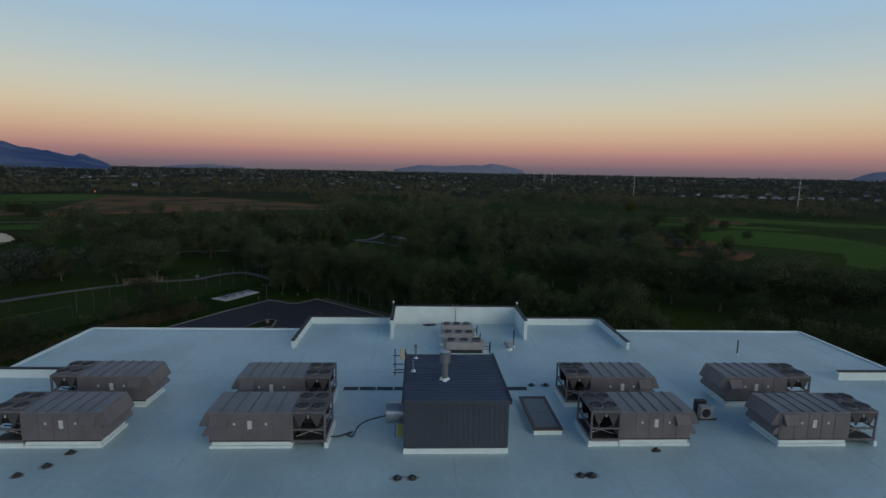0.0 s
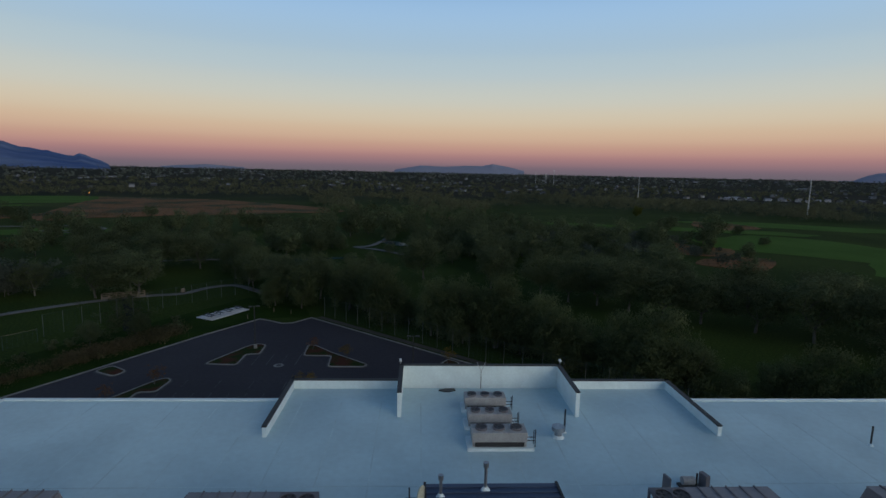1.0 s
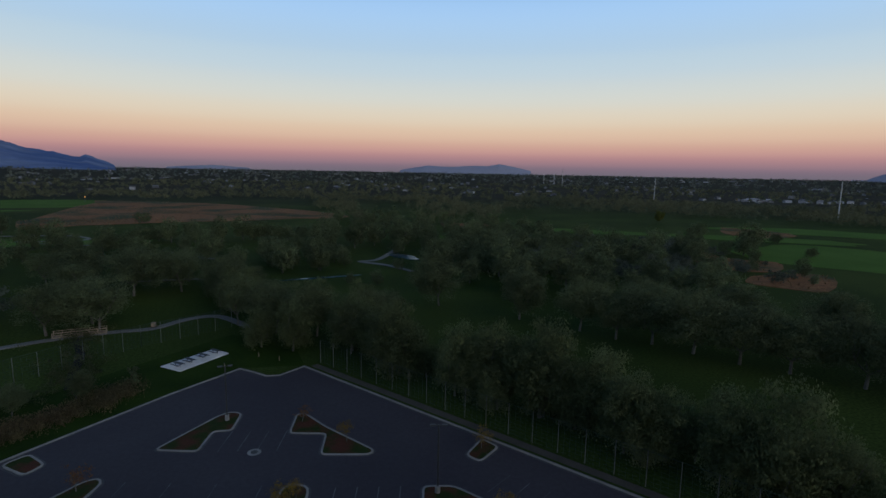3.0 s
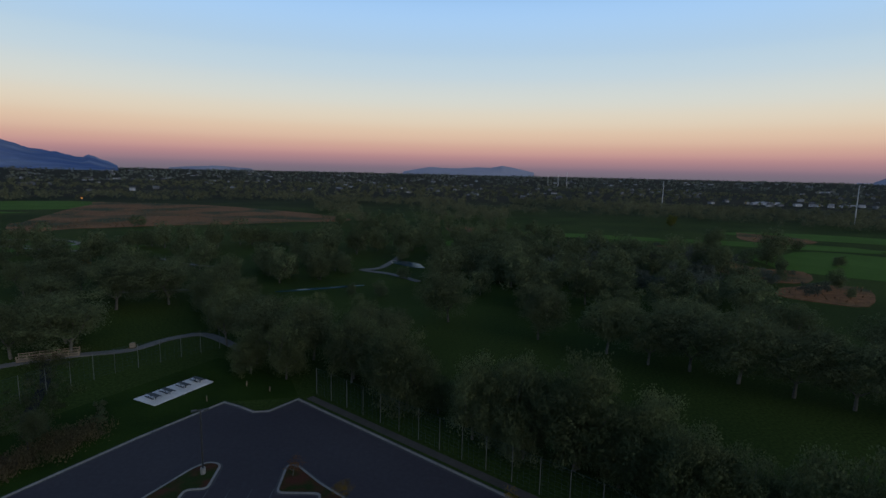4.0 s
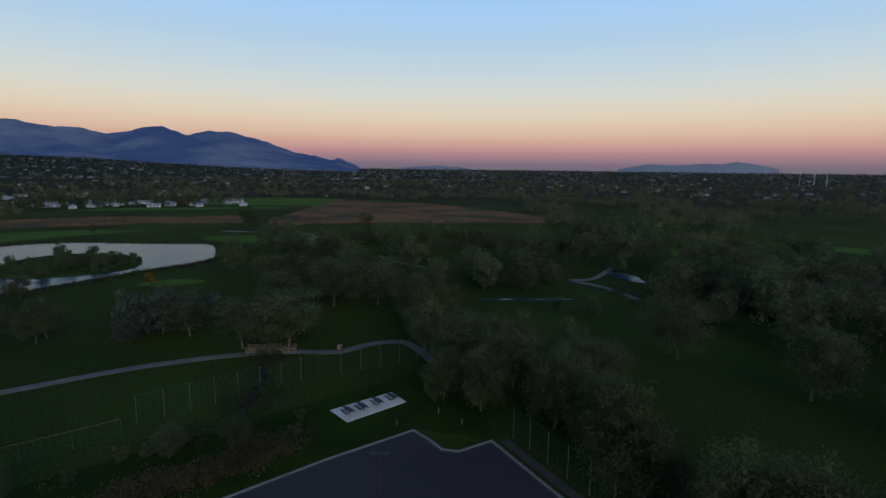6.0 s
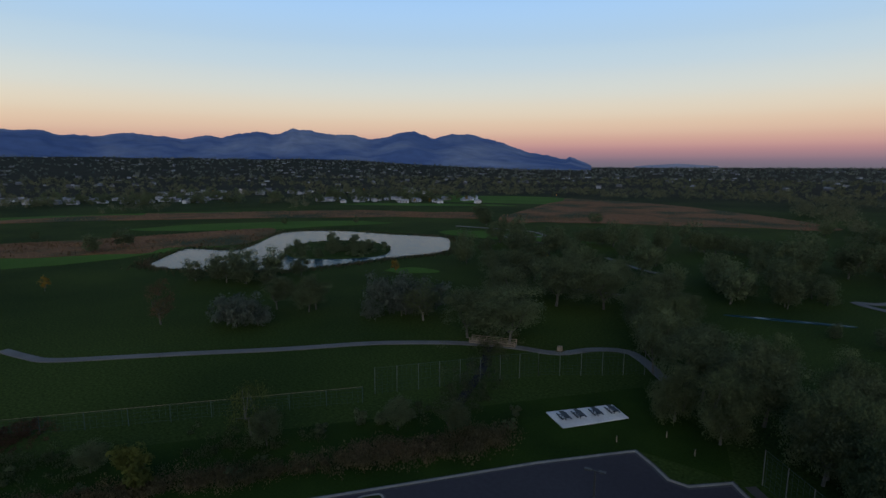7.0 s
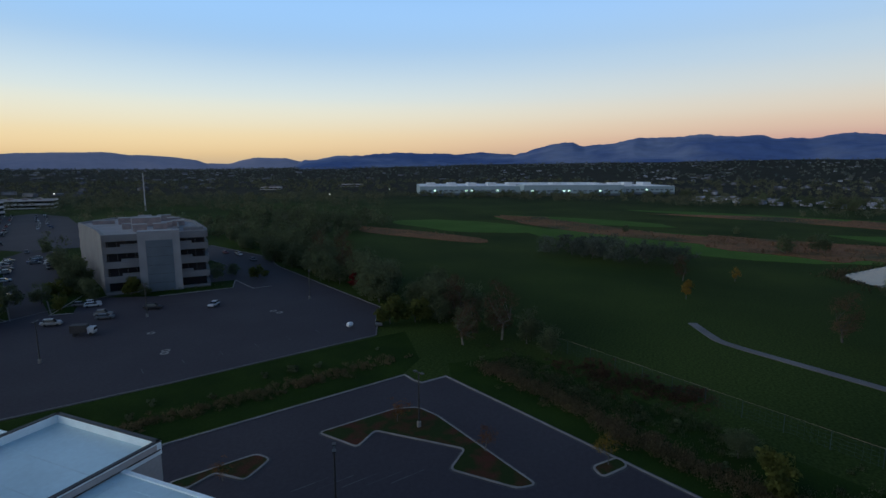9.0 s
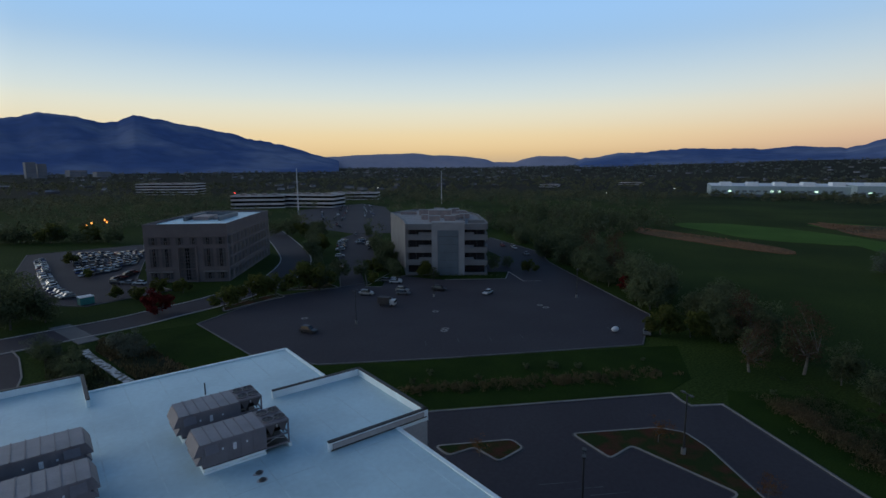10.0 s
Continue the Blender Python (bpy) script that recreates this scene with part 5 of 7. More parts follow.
RUSTT = [proto(45, 9.5, 3.0, 0.10, 56, 34, 0.13, M_LEAF_RUST, "rust_tree", "narrow rust-brown autumn tree")]
WISP_GOLD = [proto(47, 4.6, 2.0, 0.24, 30, 30, 0.095, M_LEAF_GOLD, "autumn_tree", "thin golden half-bare young tree in a car park bed", fork=0.3)]
WISP_RUST = [proto(49, 4.8, 2.0, 0.24, 30, 24, 0.095, M_LEAF_ORANGE, "autumn_tree", "thin rust-orange half-bare young tree in a car park bed", fork=0.3)]
YOUNGW = [proto(48, 10.0, 4.6, 0.10, 60, 34, 0.12, M_LEAF_YG, "young_willow", "thin yellow-green willow below a wire fence", droop=1.5, hang=0.6)]
YG = [proto(51, 7.0, 4.0, 0.12, 24, 60, 0.42, M_LEAF_YG, "yellow_green_tree", "bright yellow-green autumn tree on the golf course")]
REDT = [proto(55, 4.5, 2.6, 0.1, 20, 60, 0.30, M_LEAF_RED, "red_tree", "small dark red autumn tree on a lawn")]
SHRUB = [proto(s, 2.6, 2.0, 0.02, 12, 36, 0.24, M_LEAF_DARK, "shrub", "rounded green shrub in rough grass") for s in (61, 62)]
used = set()


def plant(protos, x, y, s=1.0, turn=None, sz=None, group=""):
    k = random.randrange(len(protos))
    e = protos[k]
    a = radians(random.uniform(0, 360) if turn is None else turn)
    m = Matrix.Translation((x, y, gz(x, y))) @ Matrix.Rotation(a, 4, "Z") @ Matrix.Diagonal((s, s, s * (sz or random.uniform(0.9, 1.12)), 1))
    if e.name in used:
        o = copy_thing(e, m)
    else:
        used.add(e.name)
        o = e
        o.matrix_basis = m
    if group:
        o["group"] = group
    return o


# willows behind the fence along the car park
random.seed(5)
LINE_A = [(-18.9, 159.5), (110.8, 47.2)]
for k in range(30):
    t = (k + random.uniform(-0.25, 0.25)) / 29
    x = LINE_A[0][0] + (LINE_A[1][0] - LINE_A[0][0]) * t
    y = LINE_A[0][1] + (LINE_A[1][1] - LINE_A[0][1]) * t
    o = random.uniform(1.0, 6.0)
    plant(WILLOW, x + 0.66 * o, y + 0.75 * o, random.uniform(0.72, 1.0), group="willows along the fence")
for x, y, s in ((6.0, 139.0, 0.85), (13.0, 135.5, 1.1), (19.5, 130.5, 1.1), (25.5, 127.5, 0.8), (29.5, 119.5, 0.92), (34.5, 117.0, 0.85), (-11.4, 160.2, 0.85), (43.9, 106.1, 1.0)):
    plant(WILLOW, x, y, s, group="willows along the fence")
# park trees with pale trunks on the lawn behind
for x, y, s in ((4.8, 203.6, 1.0), (26.7, 189.2, 0.95), (40.5, 179.1, 1.0), (47.5, 172.3, 0.9), (54.9, 168.6, 1.0), (61.6, 162.1, 1.05), (68.4, 155.5, 1.05), (76.0, 150.3, 1.0), (85.5, 142.7, 1.05),
                (94.6, 134.9, 1.1), (104.8, 126.1, 1.0), (115.9, 116.2, 1.1), (125.9, 108.4, 1.0), (58.5, 181.6, 0.9), (76.4, 171.8, 0.95), (91.4, 162.0, 1.0), (108.5, 150.3, 1.0), (126.7, 132.7, 1.0)):
    plant(COTTON, x, y, s * 1.18, sz=0.86, group="park trees on the lawn")
# grove between the car park and the creek
random.seed(77)
for x, y, s in ((-35.6, 165.8, 0.85), (-27.5, 161.9, 0.8), (-17.5, 162.1, 0.8), (-35.1, 177.1, 0.92), (-23.9, 174.2, 0.92), (-12.9, 172.4, 0.85), (-40.5, 189.2, 0.75), (-29.5, 188.4, 0.76), (-18.4, 185.5, 0.8), (-7.1, 178.6, 0.75), (-45.3, 182.0, 0.8), (-52.8, 194.2, 0.8), (-59.2, 202.3, 0.9), (-51.3, 206.5, 0.7), (-63.6, 212.5, 0.95), (-56.7, 218.7, 0.7), (-40.9, 198.4, 0.5), (-32.7, 195.5, 0.55)):
    plant(COTTON if random.random() < 0.5 else WILLOW, x + random.uniform(-2, 2), y + random.uniform(-2, 2), s, group="grove by the car park")
for x, y, s in ((-78.0, 174.6, 1.15), (-88.4, 171.6, 1.1), (-84.0, 182.0, 1.0), (-89.7, 211.7, 1.3), (-100.3, 201.7, 1.2), (-110.2, 215.1, 1.2), (-78.2, 218.6, 1.15), (-66.2, 228.8, 1.0), (-125.5, 225.4, 1.0), (-106.5, 173.7, 0.85), (-97.4, 227.0, 1.1), (-82.8, 234.9, 1.0), (-114.7, 235.4, 0.9)):
    plant(COTTON, x, y, s, sz=0.8, group="trees by the footbridge")


KEEP_OUT = FAIRWAYS + ROUGHS + [LOT, BIGLOT, POND, LOT3, DRIVE3, [(-62.2, 230.8), (3.8, 227.3), (6.9, 299.6), (-32.8, 305.7), (-35.0, 255.3), (-62.9, 249.1)]]


def free(x, y, m=0.0):
    if any(inside(x, y, p) for p in KEEP_OUT):
        return False
    return not any(near_line(x, y, l, 3.0 + m) for l in (PATH_MAIN, PATH_B, PATH_C, PATH_D, PATH_E, ROAD))


def scatter(protos, n, x0, y0, x1, y1, s0, s1, seed, gap=6.0, group="golf course trees", cluster=0.0):
    random.seed(seed)
    got = []
    tries = 0
    while len(got) < n and tries < n * 40:
        tries += 1
        x, y = random.uniform(x0, x1), random.uniform(y0, y1)
        if cluster and noise.noise(Vector((x * cluster, y * cluster, seed))) < 0.02:
            continue
        if (y > 200 and x > 95 + (y - 200) * 0.42 and y < 480) or not free(x, y) or any((x - a) ** 2 + (y - b) ** 2 < gap * gap for a, b in got):
            continue
        got.append((x, y))
        plant(protos, x, y, random.uniform(s0, s1), group=group)


scatter(MIDTREE, 46, -70, 236, 60, 340, 0.75, 1.2, 101, 9)
scatter(MIDTREE, 40, 20, 205, 190, 300, 0.8, 1.2, 102, 10)
scatter(OLIVE, 26, 40, 240, 160, 340, 0.8, 1.3, 103, 8)
scatter(MIDTREE, 18, -170, 236, -60, 310, 0.7, 1.0, 104, 9, cluster=0.02)
scatter(FARTREE, 26, -50, 350, 80, 450, 0.7, 1.1, 105, 9)
for x, y, s in ((164, 361, 1.25), (165, 312, 1.35), (74, 329, 1.1), (81, 316, 1.1), (93, 311, 1.2), (100, 302, 1), (59, 297, 0.9), (100, 227, 0.8), (29, 298, 0.7), (35, 295, 0.6), (119, 328, 0.8), (217, 365, 0.7), (198, 308, 0.7), (-189, 155, 0.85), (-182, 159, 0.9), (-177, 164, 0.85), (-242, 357, 1), (-285, 399, 1), (-199, 429, 0.9), (-309, 152, 0.8)):
    plant(MIDTREE, x, y, s, sz=0.8, group="golf course trees")
for x, y, s in ((39, 271, 1.3), (49, 269, 1.4), (59, 274, 1.2), (79, 252, 1.2), (94, 263, 1.3), (108, 274, 1.1), (80, 244, 1.1), (98, 246, 1), (-138, 137, 1.25), (-140, 135, 1), (-121, 174, 1.5), (-114, 174, 1.3)):
    plant(OLIVE, x, y, s, group="grey-green trees on the course")
for x, y, s in ((-144, 151, 0.75), (-136, 159, 0.8), (-135, 156, 0.6)):
    plant(COTTON, x, y, s, sz=0.85, group="trees with pale trunks by the pond")
for x, y, s in ((-26.2, 234.1, 0.4), (-16.2, 232.2, 0.42), (-41.0, 257.3, 0.65), (-53.3, 262.3, 0.8), (-63.5, 267.4, 0.9), (-33.5, 269.5, 0.7), (-10.3, 261.5, 0.45), (2.3, 265.5, 0.6), (8.7, 253.5, 0.8)):
    plant(MIDTREE, x, y, s, group="trees by the creek")
random.seed(31)
for k in range(15):
    plant(MIDTREE, -160 + 6.3 * k + random.uniform(-2, 2), 326 + 1.6 * k + random.uniform(-3, 6), random.uniform(0.75, 1.0), group="row of golf course trees")
for x, y, s in ((187.3, 400.2, 1.3), (179.0, 331.5, 1.5), (97.0, 362.5, 1.0), (89.0, 305.5, 1.1), (-67.3, 460.4, 0.9)):
    plant(MIDTREE, x, y, s, sz=0.75, group="golf course trees")
for x, y, s in ((-197.0, 154.6, 0.95), (-190.8, 162.3, 1.0), (-187.9, 172.0, 0.85), (-180.6, 179.6, 0.6), (-198.9, 148.1, 0.7), (-296.2, 136.3, 0.9), (-183.9, 300.5, 1.1), (-176.4, 307.5, 1.0), (-348.8, 261.9, 0.5), (-357.5, 60.0, 0.5), (-369.4, 123.2, 0.5), (-318.6, 302.3, 0.4)):
    plant(MIDTREE, x, y, s, group="golf course trees")
for x, y, s in ((-135.3, 135.4, 1.0), (-132.2, 139.8, 0.8), (-114.0, 172.5, 1.1), (-118.1, 165.0, 0.9), (-253.6, 43.4, 1.5), (-247.0, 53.3, 1.6), (-242.3, 65.4, 1.6), (-244.0, 76.3, 1.5), (-244.7, 87.1, 1.4), (-257.3, 56.5, 1.6), (-256.1, 32.3, 1.4), (-109.8, 177.8, 1.5)):
    plant(OLIVE, x, y, s, group="grey-green trees by the pond")
for x, y, s in ((-182.3, 90.1, 1.15), (-160.0, 208.7, 0.8), (-135.4, 272.0, 0.8), (-216.8, 106.9, 0.8)):
    plant(GOLD, x, y, s)
for x, y, s in ((-151.3, 122.3, 1.5), (-211.7, 89.7, 0.8), (-122.4, 48.3, 1.15), (-115.5, 41.1, 0.95), (-133.4, 33.1, 1.0), (-172.3, -27.9, 1.3), (-182.5, -46.0, 1.2)):
    plant(RUSTT, x, y, s)
plant(YG, 206, 500, 1.6)
for x, y, s in ((-65.4, 130.7, 0.42), (-58.1, 135.2, 0.38), (-75.4, 114.0, 0.4), (-85.4, 93.8, 0.32)):
    plant(COTTON, x, y, s, group="young trees below the verge")
for x, y, k in ((-15.6, 105.4, 1.0), (-15.0, 108.2, 0.7), (9.6, 103.2, 0.9), (8.9, 120.6, 0.8), (-11.0, 122.4, 0.75), (-76.4, 77.2, 1.0)):
    plant(WISP_GOLD, x, y, k, group="young trees in car park islands")
for x, y, k in ((-42.4, 110.4, 0.95), (-46.2, 103.6, 0.75), (-19.0, 128.8, 0.8), (-76.4, 44.6, 1.15), (-73.2, 60.4, 1.05), (-53.2, 31.2, 0.8)):
    plant(WISP_RUST, x, y, k, group="young trees in car park islands")
plant(YOUNGW, -79.9, 113.6, 1.0)
plant(YG, -77.8, 96.7, 0.5, group="young trees below the verge")
# trees along the drive and round the offices
for x, y, k in ((-109.5, -78.5, 0.45), (-112.6, -85.0, 0.5), (-130.5, -126.0, 0.6), (-139.5, -143.0, 0.6), (-115.0, -91.5, 0.5), (-120.0, -100.5, 0.6), (-125.5, -111.5, 0.65), (-161.7, -189.3, 0.5), (-166.0, -197.0, 0.5), (-148.0, -66.5, 0.4), (-156.5, -68.5, 0.45), (-119.5, -68.5, 0.28)):
    plant(MIDTREE, x, y, k, group="trees round the concrete office")
for x, y, k in ((-118.9, -74.1, 0.6), (-98.6, -75.6, 0.45), (-107.5, -92.0, 0.6), (-154.4, -54.1, 0.55)):
    plant(YG, x, y, k, group="yellow-green trees by the drive")
for k in range(12):
    plant(SHRUB, -122.0 - 19.0 * k / 11, -72.6 + 15.0 * k / 11, 0.55, group="hedge before the concrete office")
random.seed(41)
for k in range(78):
    t = k / 77
    o = random.uniform(0, 22)
    plant(MIDTREE, -127 - 92 * t - 0.8 * o + random.uniform(-3, 3), 27 - 155 * t + 0.5 * o + random.uniform(-3, 3), random.uniform(0.5, 0.95), group="trees beside the far car park")
scatter(FARTREE, 80, -345, -225, -219, -99, 0.6, 1.0, 108, 8, "trees beyond the far car park")
for x, y, s in ((-118.1, -104.1, 0.6), (-126.6, -116.7, 0.6), (-132.8, -129.1, 0.65), (-111.6, -93.3, 0.5), (-100.6, -88.2, 0.45), (1.2, -87.2, 0.9), (-3.0, -95.3, 0.9), (5.0, -100.5, 1.0), (5.7, -115.8, 0.9), (2.5, -129.3, 0.7), (6.2, -140.3, 0.9), (-6.0, -89.7, 0.7), (-79.8, -80.2, 0.75), (-85.2, -82.8, 0.7), (-91.7, -89.4, 0.7), (-120.2, -229.8, 0.8), (-127.9, -223.4, 0.8), (-133.6, -212.9, 0.8), (-139.3, -206.0, 0.8), (-128.8, -191.5, 0.7), (-118.5, -171.1, 0.7), (-112.3, -156.9, 0.65), (-138.0, -243.3, 0.8), (-102.0, -130.3, 0.6), (-106.1, -142.5, 0.7), (-95.7, -115.9, 0.6), (-145.1, -225.6, 0.7), (-10.6, -50.5, 0.35), (-7.4, -44.3, 0.4), (-5.5, -54.2, 0.4), (-9.4, -36.3, 0.4)):
    plant(MIDTREE, x, y, s, group="trees along the drive")
plant(REDT, -31.2, -78.0, 1.7)
for x, y, k in ((-24.8, -108.0, 0.42), (-29.6, -101.5, 0.5), (-36.6, -107.6, 0.5), (-42.5, -103.5, 0.5), (-16.8, -189.8, 0.5), (-19.7, -151.3, 0.35)):
    plant(YG, x, y, k, group="yellow-green trees by the drive")
for x, y, k in ((-19.6, -50.3, 0.75), (-20.6, -44.0, 0.6), (-4.9, -61.5, 0.7), (-6.5, -56.0, 0.6)):
    plant(OLIVE, x, y, k, group="bushy trees on the creek bank")
for x, y, s in ((-48.1, -75.2, 0.7), (-57.6, -78.8, 0.75), (-64.6, -79.5, 0.7), (-74.3, -83.2, 0.95), (-80.9, -78.8, 0.8), (-123.7, 17.6, 0.75), (-127.5, 23.1, 0.7), (-114.5, -155.1, 0.8), (-130.3, -214.4, 0.9), (-28.9, -265.4, 1.0), (-11.6, -277.4, 1.1)):
    plant(YG, x, y, s, group="yellow-green trees by the drive")
random.seed(43)
for k in range(22):
    t = k / 21
    plant(FARTREE, 13 - 52 * t + random.uniform(-4, 4), -299 + 41 * t + random.uniform(-6, 6), random.uniform(0.6, 0.9), group="tree row beyond the office car park")
for k in range(14):
    plant(SHRUB, -61 - 27 * k / 13 + random.uniform(-1, 1), -116 - 48 * k / 13 + random.uniform(-2, 2), random.uniform(0.7, 1.2), group="shrubs round the buff office")
for x, y in ((-156.4, -13.1), (-189.1, -56.0)):
    plant(REDT, x, y, 0.8)
random.seed(9)
for k in range(15):
    t = random.random()
    plant(SHRUB, -56 - 47 * (1 - t) + random.uniform(-14, -4), 117 - 74 * (1 - t) + random.uniform(2, 10), random.uniform(0.5, 1.0), group="shrubs below the verge")
for x, y, k in ((-68.9, 130.7, 1.5), (-66.8, 134.0, 1.4), (-71.5, 127.5, 1.5), (-53.4, 144.0, 1.3), (-55.5, 147.5, 1.1), (-70.7, 106.7, 1.3), (-73.0, 122.0, 1.3)):
    plant(SHRUB, x, y, k, group="shrubs below the verge")
for k in range(9):
    t = random.random()
    plant(SHRUB, -61 - 44 * t + random.uniform(-2, 2), 2 + 25 * t + random.uniform(-2, 2), random.uniform(0.5, 1.1), group="shrubs below the verge")
isle_brush = []
ISLE_X, ISLE_Y = [[f(p[i] for p in POND_ISLE) for f in (min, max)] for i in (0, 1)]
while len(isle_brush) < 60:
    x, y = random.uniform(ISLE_X[0], ISLE_X[1]), random.uniform(ISLE_Y[0], ISLE_Y[1])
    if inside(x, y, POND_ISLE):
        isle_brush.append(plant(SHRUB, x, y, random.uniform(1.1, 1.8), group="brush on the pond islet"))



# brush and reeds as tufts
def tufts(name, n, seed, place, h0, h1, material, label):
    rng = np.random.default_rng(seed)
    pts = []
    while len(pts) < n:
        q = place(rng)
        if q is not None:
            pts.append(q)
    p = np.array([(x, y, gz(x, y)) for x, y in pts])
    per = 4
    p = np.repeat(p, per, axis=0)
    a = rng.uniform(0, 2 * math.pi, len(p))
    u = np.stack([np.cos(a), np.sin(a), np.zeros(len(p))], 1)
    h = rng.uniform(h0, h1, len(p))
    w = h * rng.uniform(0.06, 0.18, len(p))
    tip = p + np.stack([rng.normal(0, 0.3, len(p)) * h, rng.normal(0, 0.3, len(p)) * h, h], 1)
    v = np.stack([p - u * w[:, None], p + u * w[:, None], tip + u * w[:, None] * 0.5, tip - u * w[:, None] * 0.5], 1).reshape(-1, 3)
    up = np.repeat(np.stack([rng.normal(0, 0.35, len(p)), rng.normal(0, 0.35, len(p)), np.ones(len(p))], 1), 4, axis=0)
    up /= np.linalg.norm(up, axis=1)[:, None]
    ob = new(name, crown_mesh(name, v, np.arange(len(v)).reshape(-1, 4), material, up))
    return tagged(ob, label, "vegetation", kind="stuff")


def in_poly(poly):
    xs, ys = [p[0] for p in poly], [p[1] for p in poly]

    def place(rng):
        x, y = rng.uniform(min(xs), max(xs)), rng.uniform(min(ys), max(ys))
        return (x, y) if inside(x, y, poly) and noise.noise(Vector((x * 0.09, y * 0.09, 5.5))) > rng.uniform(-0.5, 0.15) else None
    return place


random.seed(14)
for x, y, s in ((-130.1, 28.7, 0.6), (-125.5, 37.7, 0.65), (-128.7, 44.4, 0.6), (-121.9, 54.5, 0.55), (-134.7, 24.1, 0.7), (-137.8, 35.3, 0.6), (-117.3, 61.2, 0.45), (-143.5, 26.3, 0.7)):
    plant(MIDTREE, x, y, s, group="trees below the car park corner")
for k in range(26):
    y = 240 + 5.2 * k + random.uniform(-3, 3)
    plant(OLIVE if k % 3 else MIDTREE, 143 + random.uniform(-17, 17), y, random.uniform(0.35, 0.7), group="shrubby trees in the rough")
random.seed(15)
isle_trees = []
while len(isle_trees) < 24:
    x, y = random.uniform(ISLE_X[0], ISLE_X[1]), random.uniform(ISLE_Y[0], ISLE_Y[1])
    if inside(x, y, POND_ISLE):
        isle_trees.append(plant(MIDTREE, x, y, random.uniform(0.3, 0.45), group="low trees on the pond islet"))
for k in range(64):
    u = random.uniform(0, 395)
    v = random.uniform(30, 52)
    plant(FARTREE, -710 - 0.469 * u + 0.883 * v, -252 + 0.883 * u + 0.469 * v, random.uniform(0.4, 0.85), group="trees before the factory")


random.seed(16)
for k in range(60):
    t = random.random()
    o = random.uniform(-30, 70)
    plant(FARTREE, -667 + 215 * t - 0.89 * o, 139 + 418 * t + 0.46 * o, random.uniform(0.7, 1.15), group="trees among the houses")


def along(line, spread, level=-0.1):
    """Tufts that thin out on both sides of a line."""
    def place(rng):
        k = rng.integers(len(line) - 1)
        t = rng.uniform()
        x = line[k][0] * (1 - t) + line[k + 1][0] * t + rng.normal(0, spread)
        y = line[k][1] * (1 - t) + line[k + 1][1] * t + rng.normal(0, spread)
        if inside(x, y, LOT) or inside(x, y, BIGLOT) or near_line(x, y, LOT[:14], 2.5):
            return None
        return (x, y) if noise.noise(Vector((x * 0.1, y * 0.1, 5.5))) > level + rng.normal(0, 0.2) else None
    return place


def brush_clumps(name, n, seed, place, r0, r1, per, leaf, material, label):
    """Soft rounded clumps of upright stalks."""
    rng = np.random.default_rng(seed)
    cen, rad = [], []
    while len(cen) < n:
        q = place(rng)
        if q is not None:
            r = rng.uniform(r0, r1)
            cen.append((q[0], q[1], gz(*q) + r * 0.45))
            rad.append(r)
    v, f, sh = leaf_cards(rng, cen, rad, per, leaf, hang=0.6)
    return tagged(new(name, crown_mesh(name, v, f, material, sh)), label, "vegetation", kind="stuff")


RIDGE = smooth_line([(-104.0, 51.5), (-97.4, 62.0), (-91.3, 71.4), (-85.2, 80.0), (-80.2, 87.9), (-74.5, 100.2), (-69.4, 108.7), (-62.0, 122.5), (-53.0, 137.6)])
brush_clumps("brush", 620, 71, along(RIDGE, 1.2, -0.6), 0.6, 1.5, 84, 0.14, M_REED, "soft ridge of dry tan reeds below a car park verge")
brush_clumps("brush", 360, 77, along([(-108.6, 52.9), (-99.1, 67.6), (-90.3, 88.8), (-84.1, 99.7), (-75.0, 118.0)], 3.2, -0.1), 0.5, 1.1, 56, 0.14, M_GREENBRUSH, "dark olive brush between a verge and a fence")
brush_clumps("brush", 300, 75, along([(-112.7, 66.1), (-106.0, 77.9), (-104.5, 90.7)], 2.6, -0.5), 0.4, 0.9, 60, 0.12, M_REDBRUSH, "dry reddish-brown brush patch beside a fence")
brush_clumps("brush", 130, 78, along([(-63.0, 120.0), (-59.0, 127.5), (-55.0, 134.0), (-52.5, 141.0)], 1.6, -0.6), 1.0, 2.0, 110, 0.15, M_REED, "tall billowing tan reeds below a car park verge")
brush_clumps("brush", 150, 79, along([(-84.3, 177.9), (-80.4, 170.1), (-72.7, 159.2), (-67.0, 147.8), (-63.1, 138.0)], 2.4, -0.5), 0.6, 1.4, 80, 0.14, M_GREENBRUSH, "dark green brush along a narrow creek")
brush_clumps("brush", 260, 72, along([(-55.0, 5.5), (-70.3, 13.4), (-85.8, 22.7), (-101.3, 31.3)], 1.2, -0.4), 0.4, 0.9, 60, 0.12, M_REED, "dry brown grass ridge between car parks")
tufts("bank_grass", 2600, 73, in_poly([(-16.4, -63.9), (-14.4, -54.8), (-19.2, -29.8), (-22.3, -16.7), (-30.3, -19.2), (-27.2, -35.4), (-22.2, -57.3)]), 0.3, 0.9, M_REED, "olive-brown tall grass on a creek bank")
tufts("bank_grass", 1800, 74, in_poly([(-11.3, -56.6), (-15.3, -34.7), (-19.7, -14.5), (-13.3, -12.1), (-5.3, -40.1), (-5.1, -58.1)]), 0.3, 0.9, M_GREENBRUSH, "dark green brush on a creek bank")
for k, f in enumerate(ROUGHS):
    a = abs(sum(f[i - 1][0] * f[i][1] - f[i][0] * f[i - 1][1] for i in range(len(f)))) / 2
    tufts("rough_tufts", int(min(900, a / 10)), 80 + k, in_poly(f), 0.3, 1.1, M_ROUGHTUFT, "dry reddish-brown rough grass tufts")
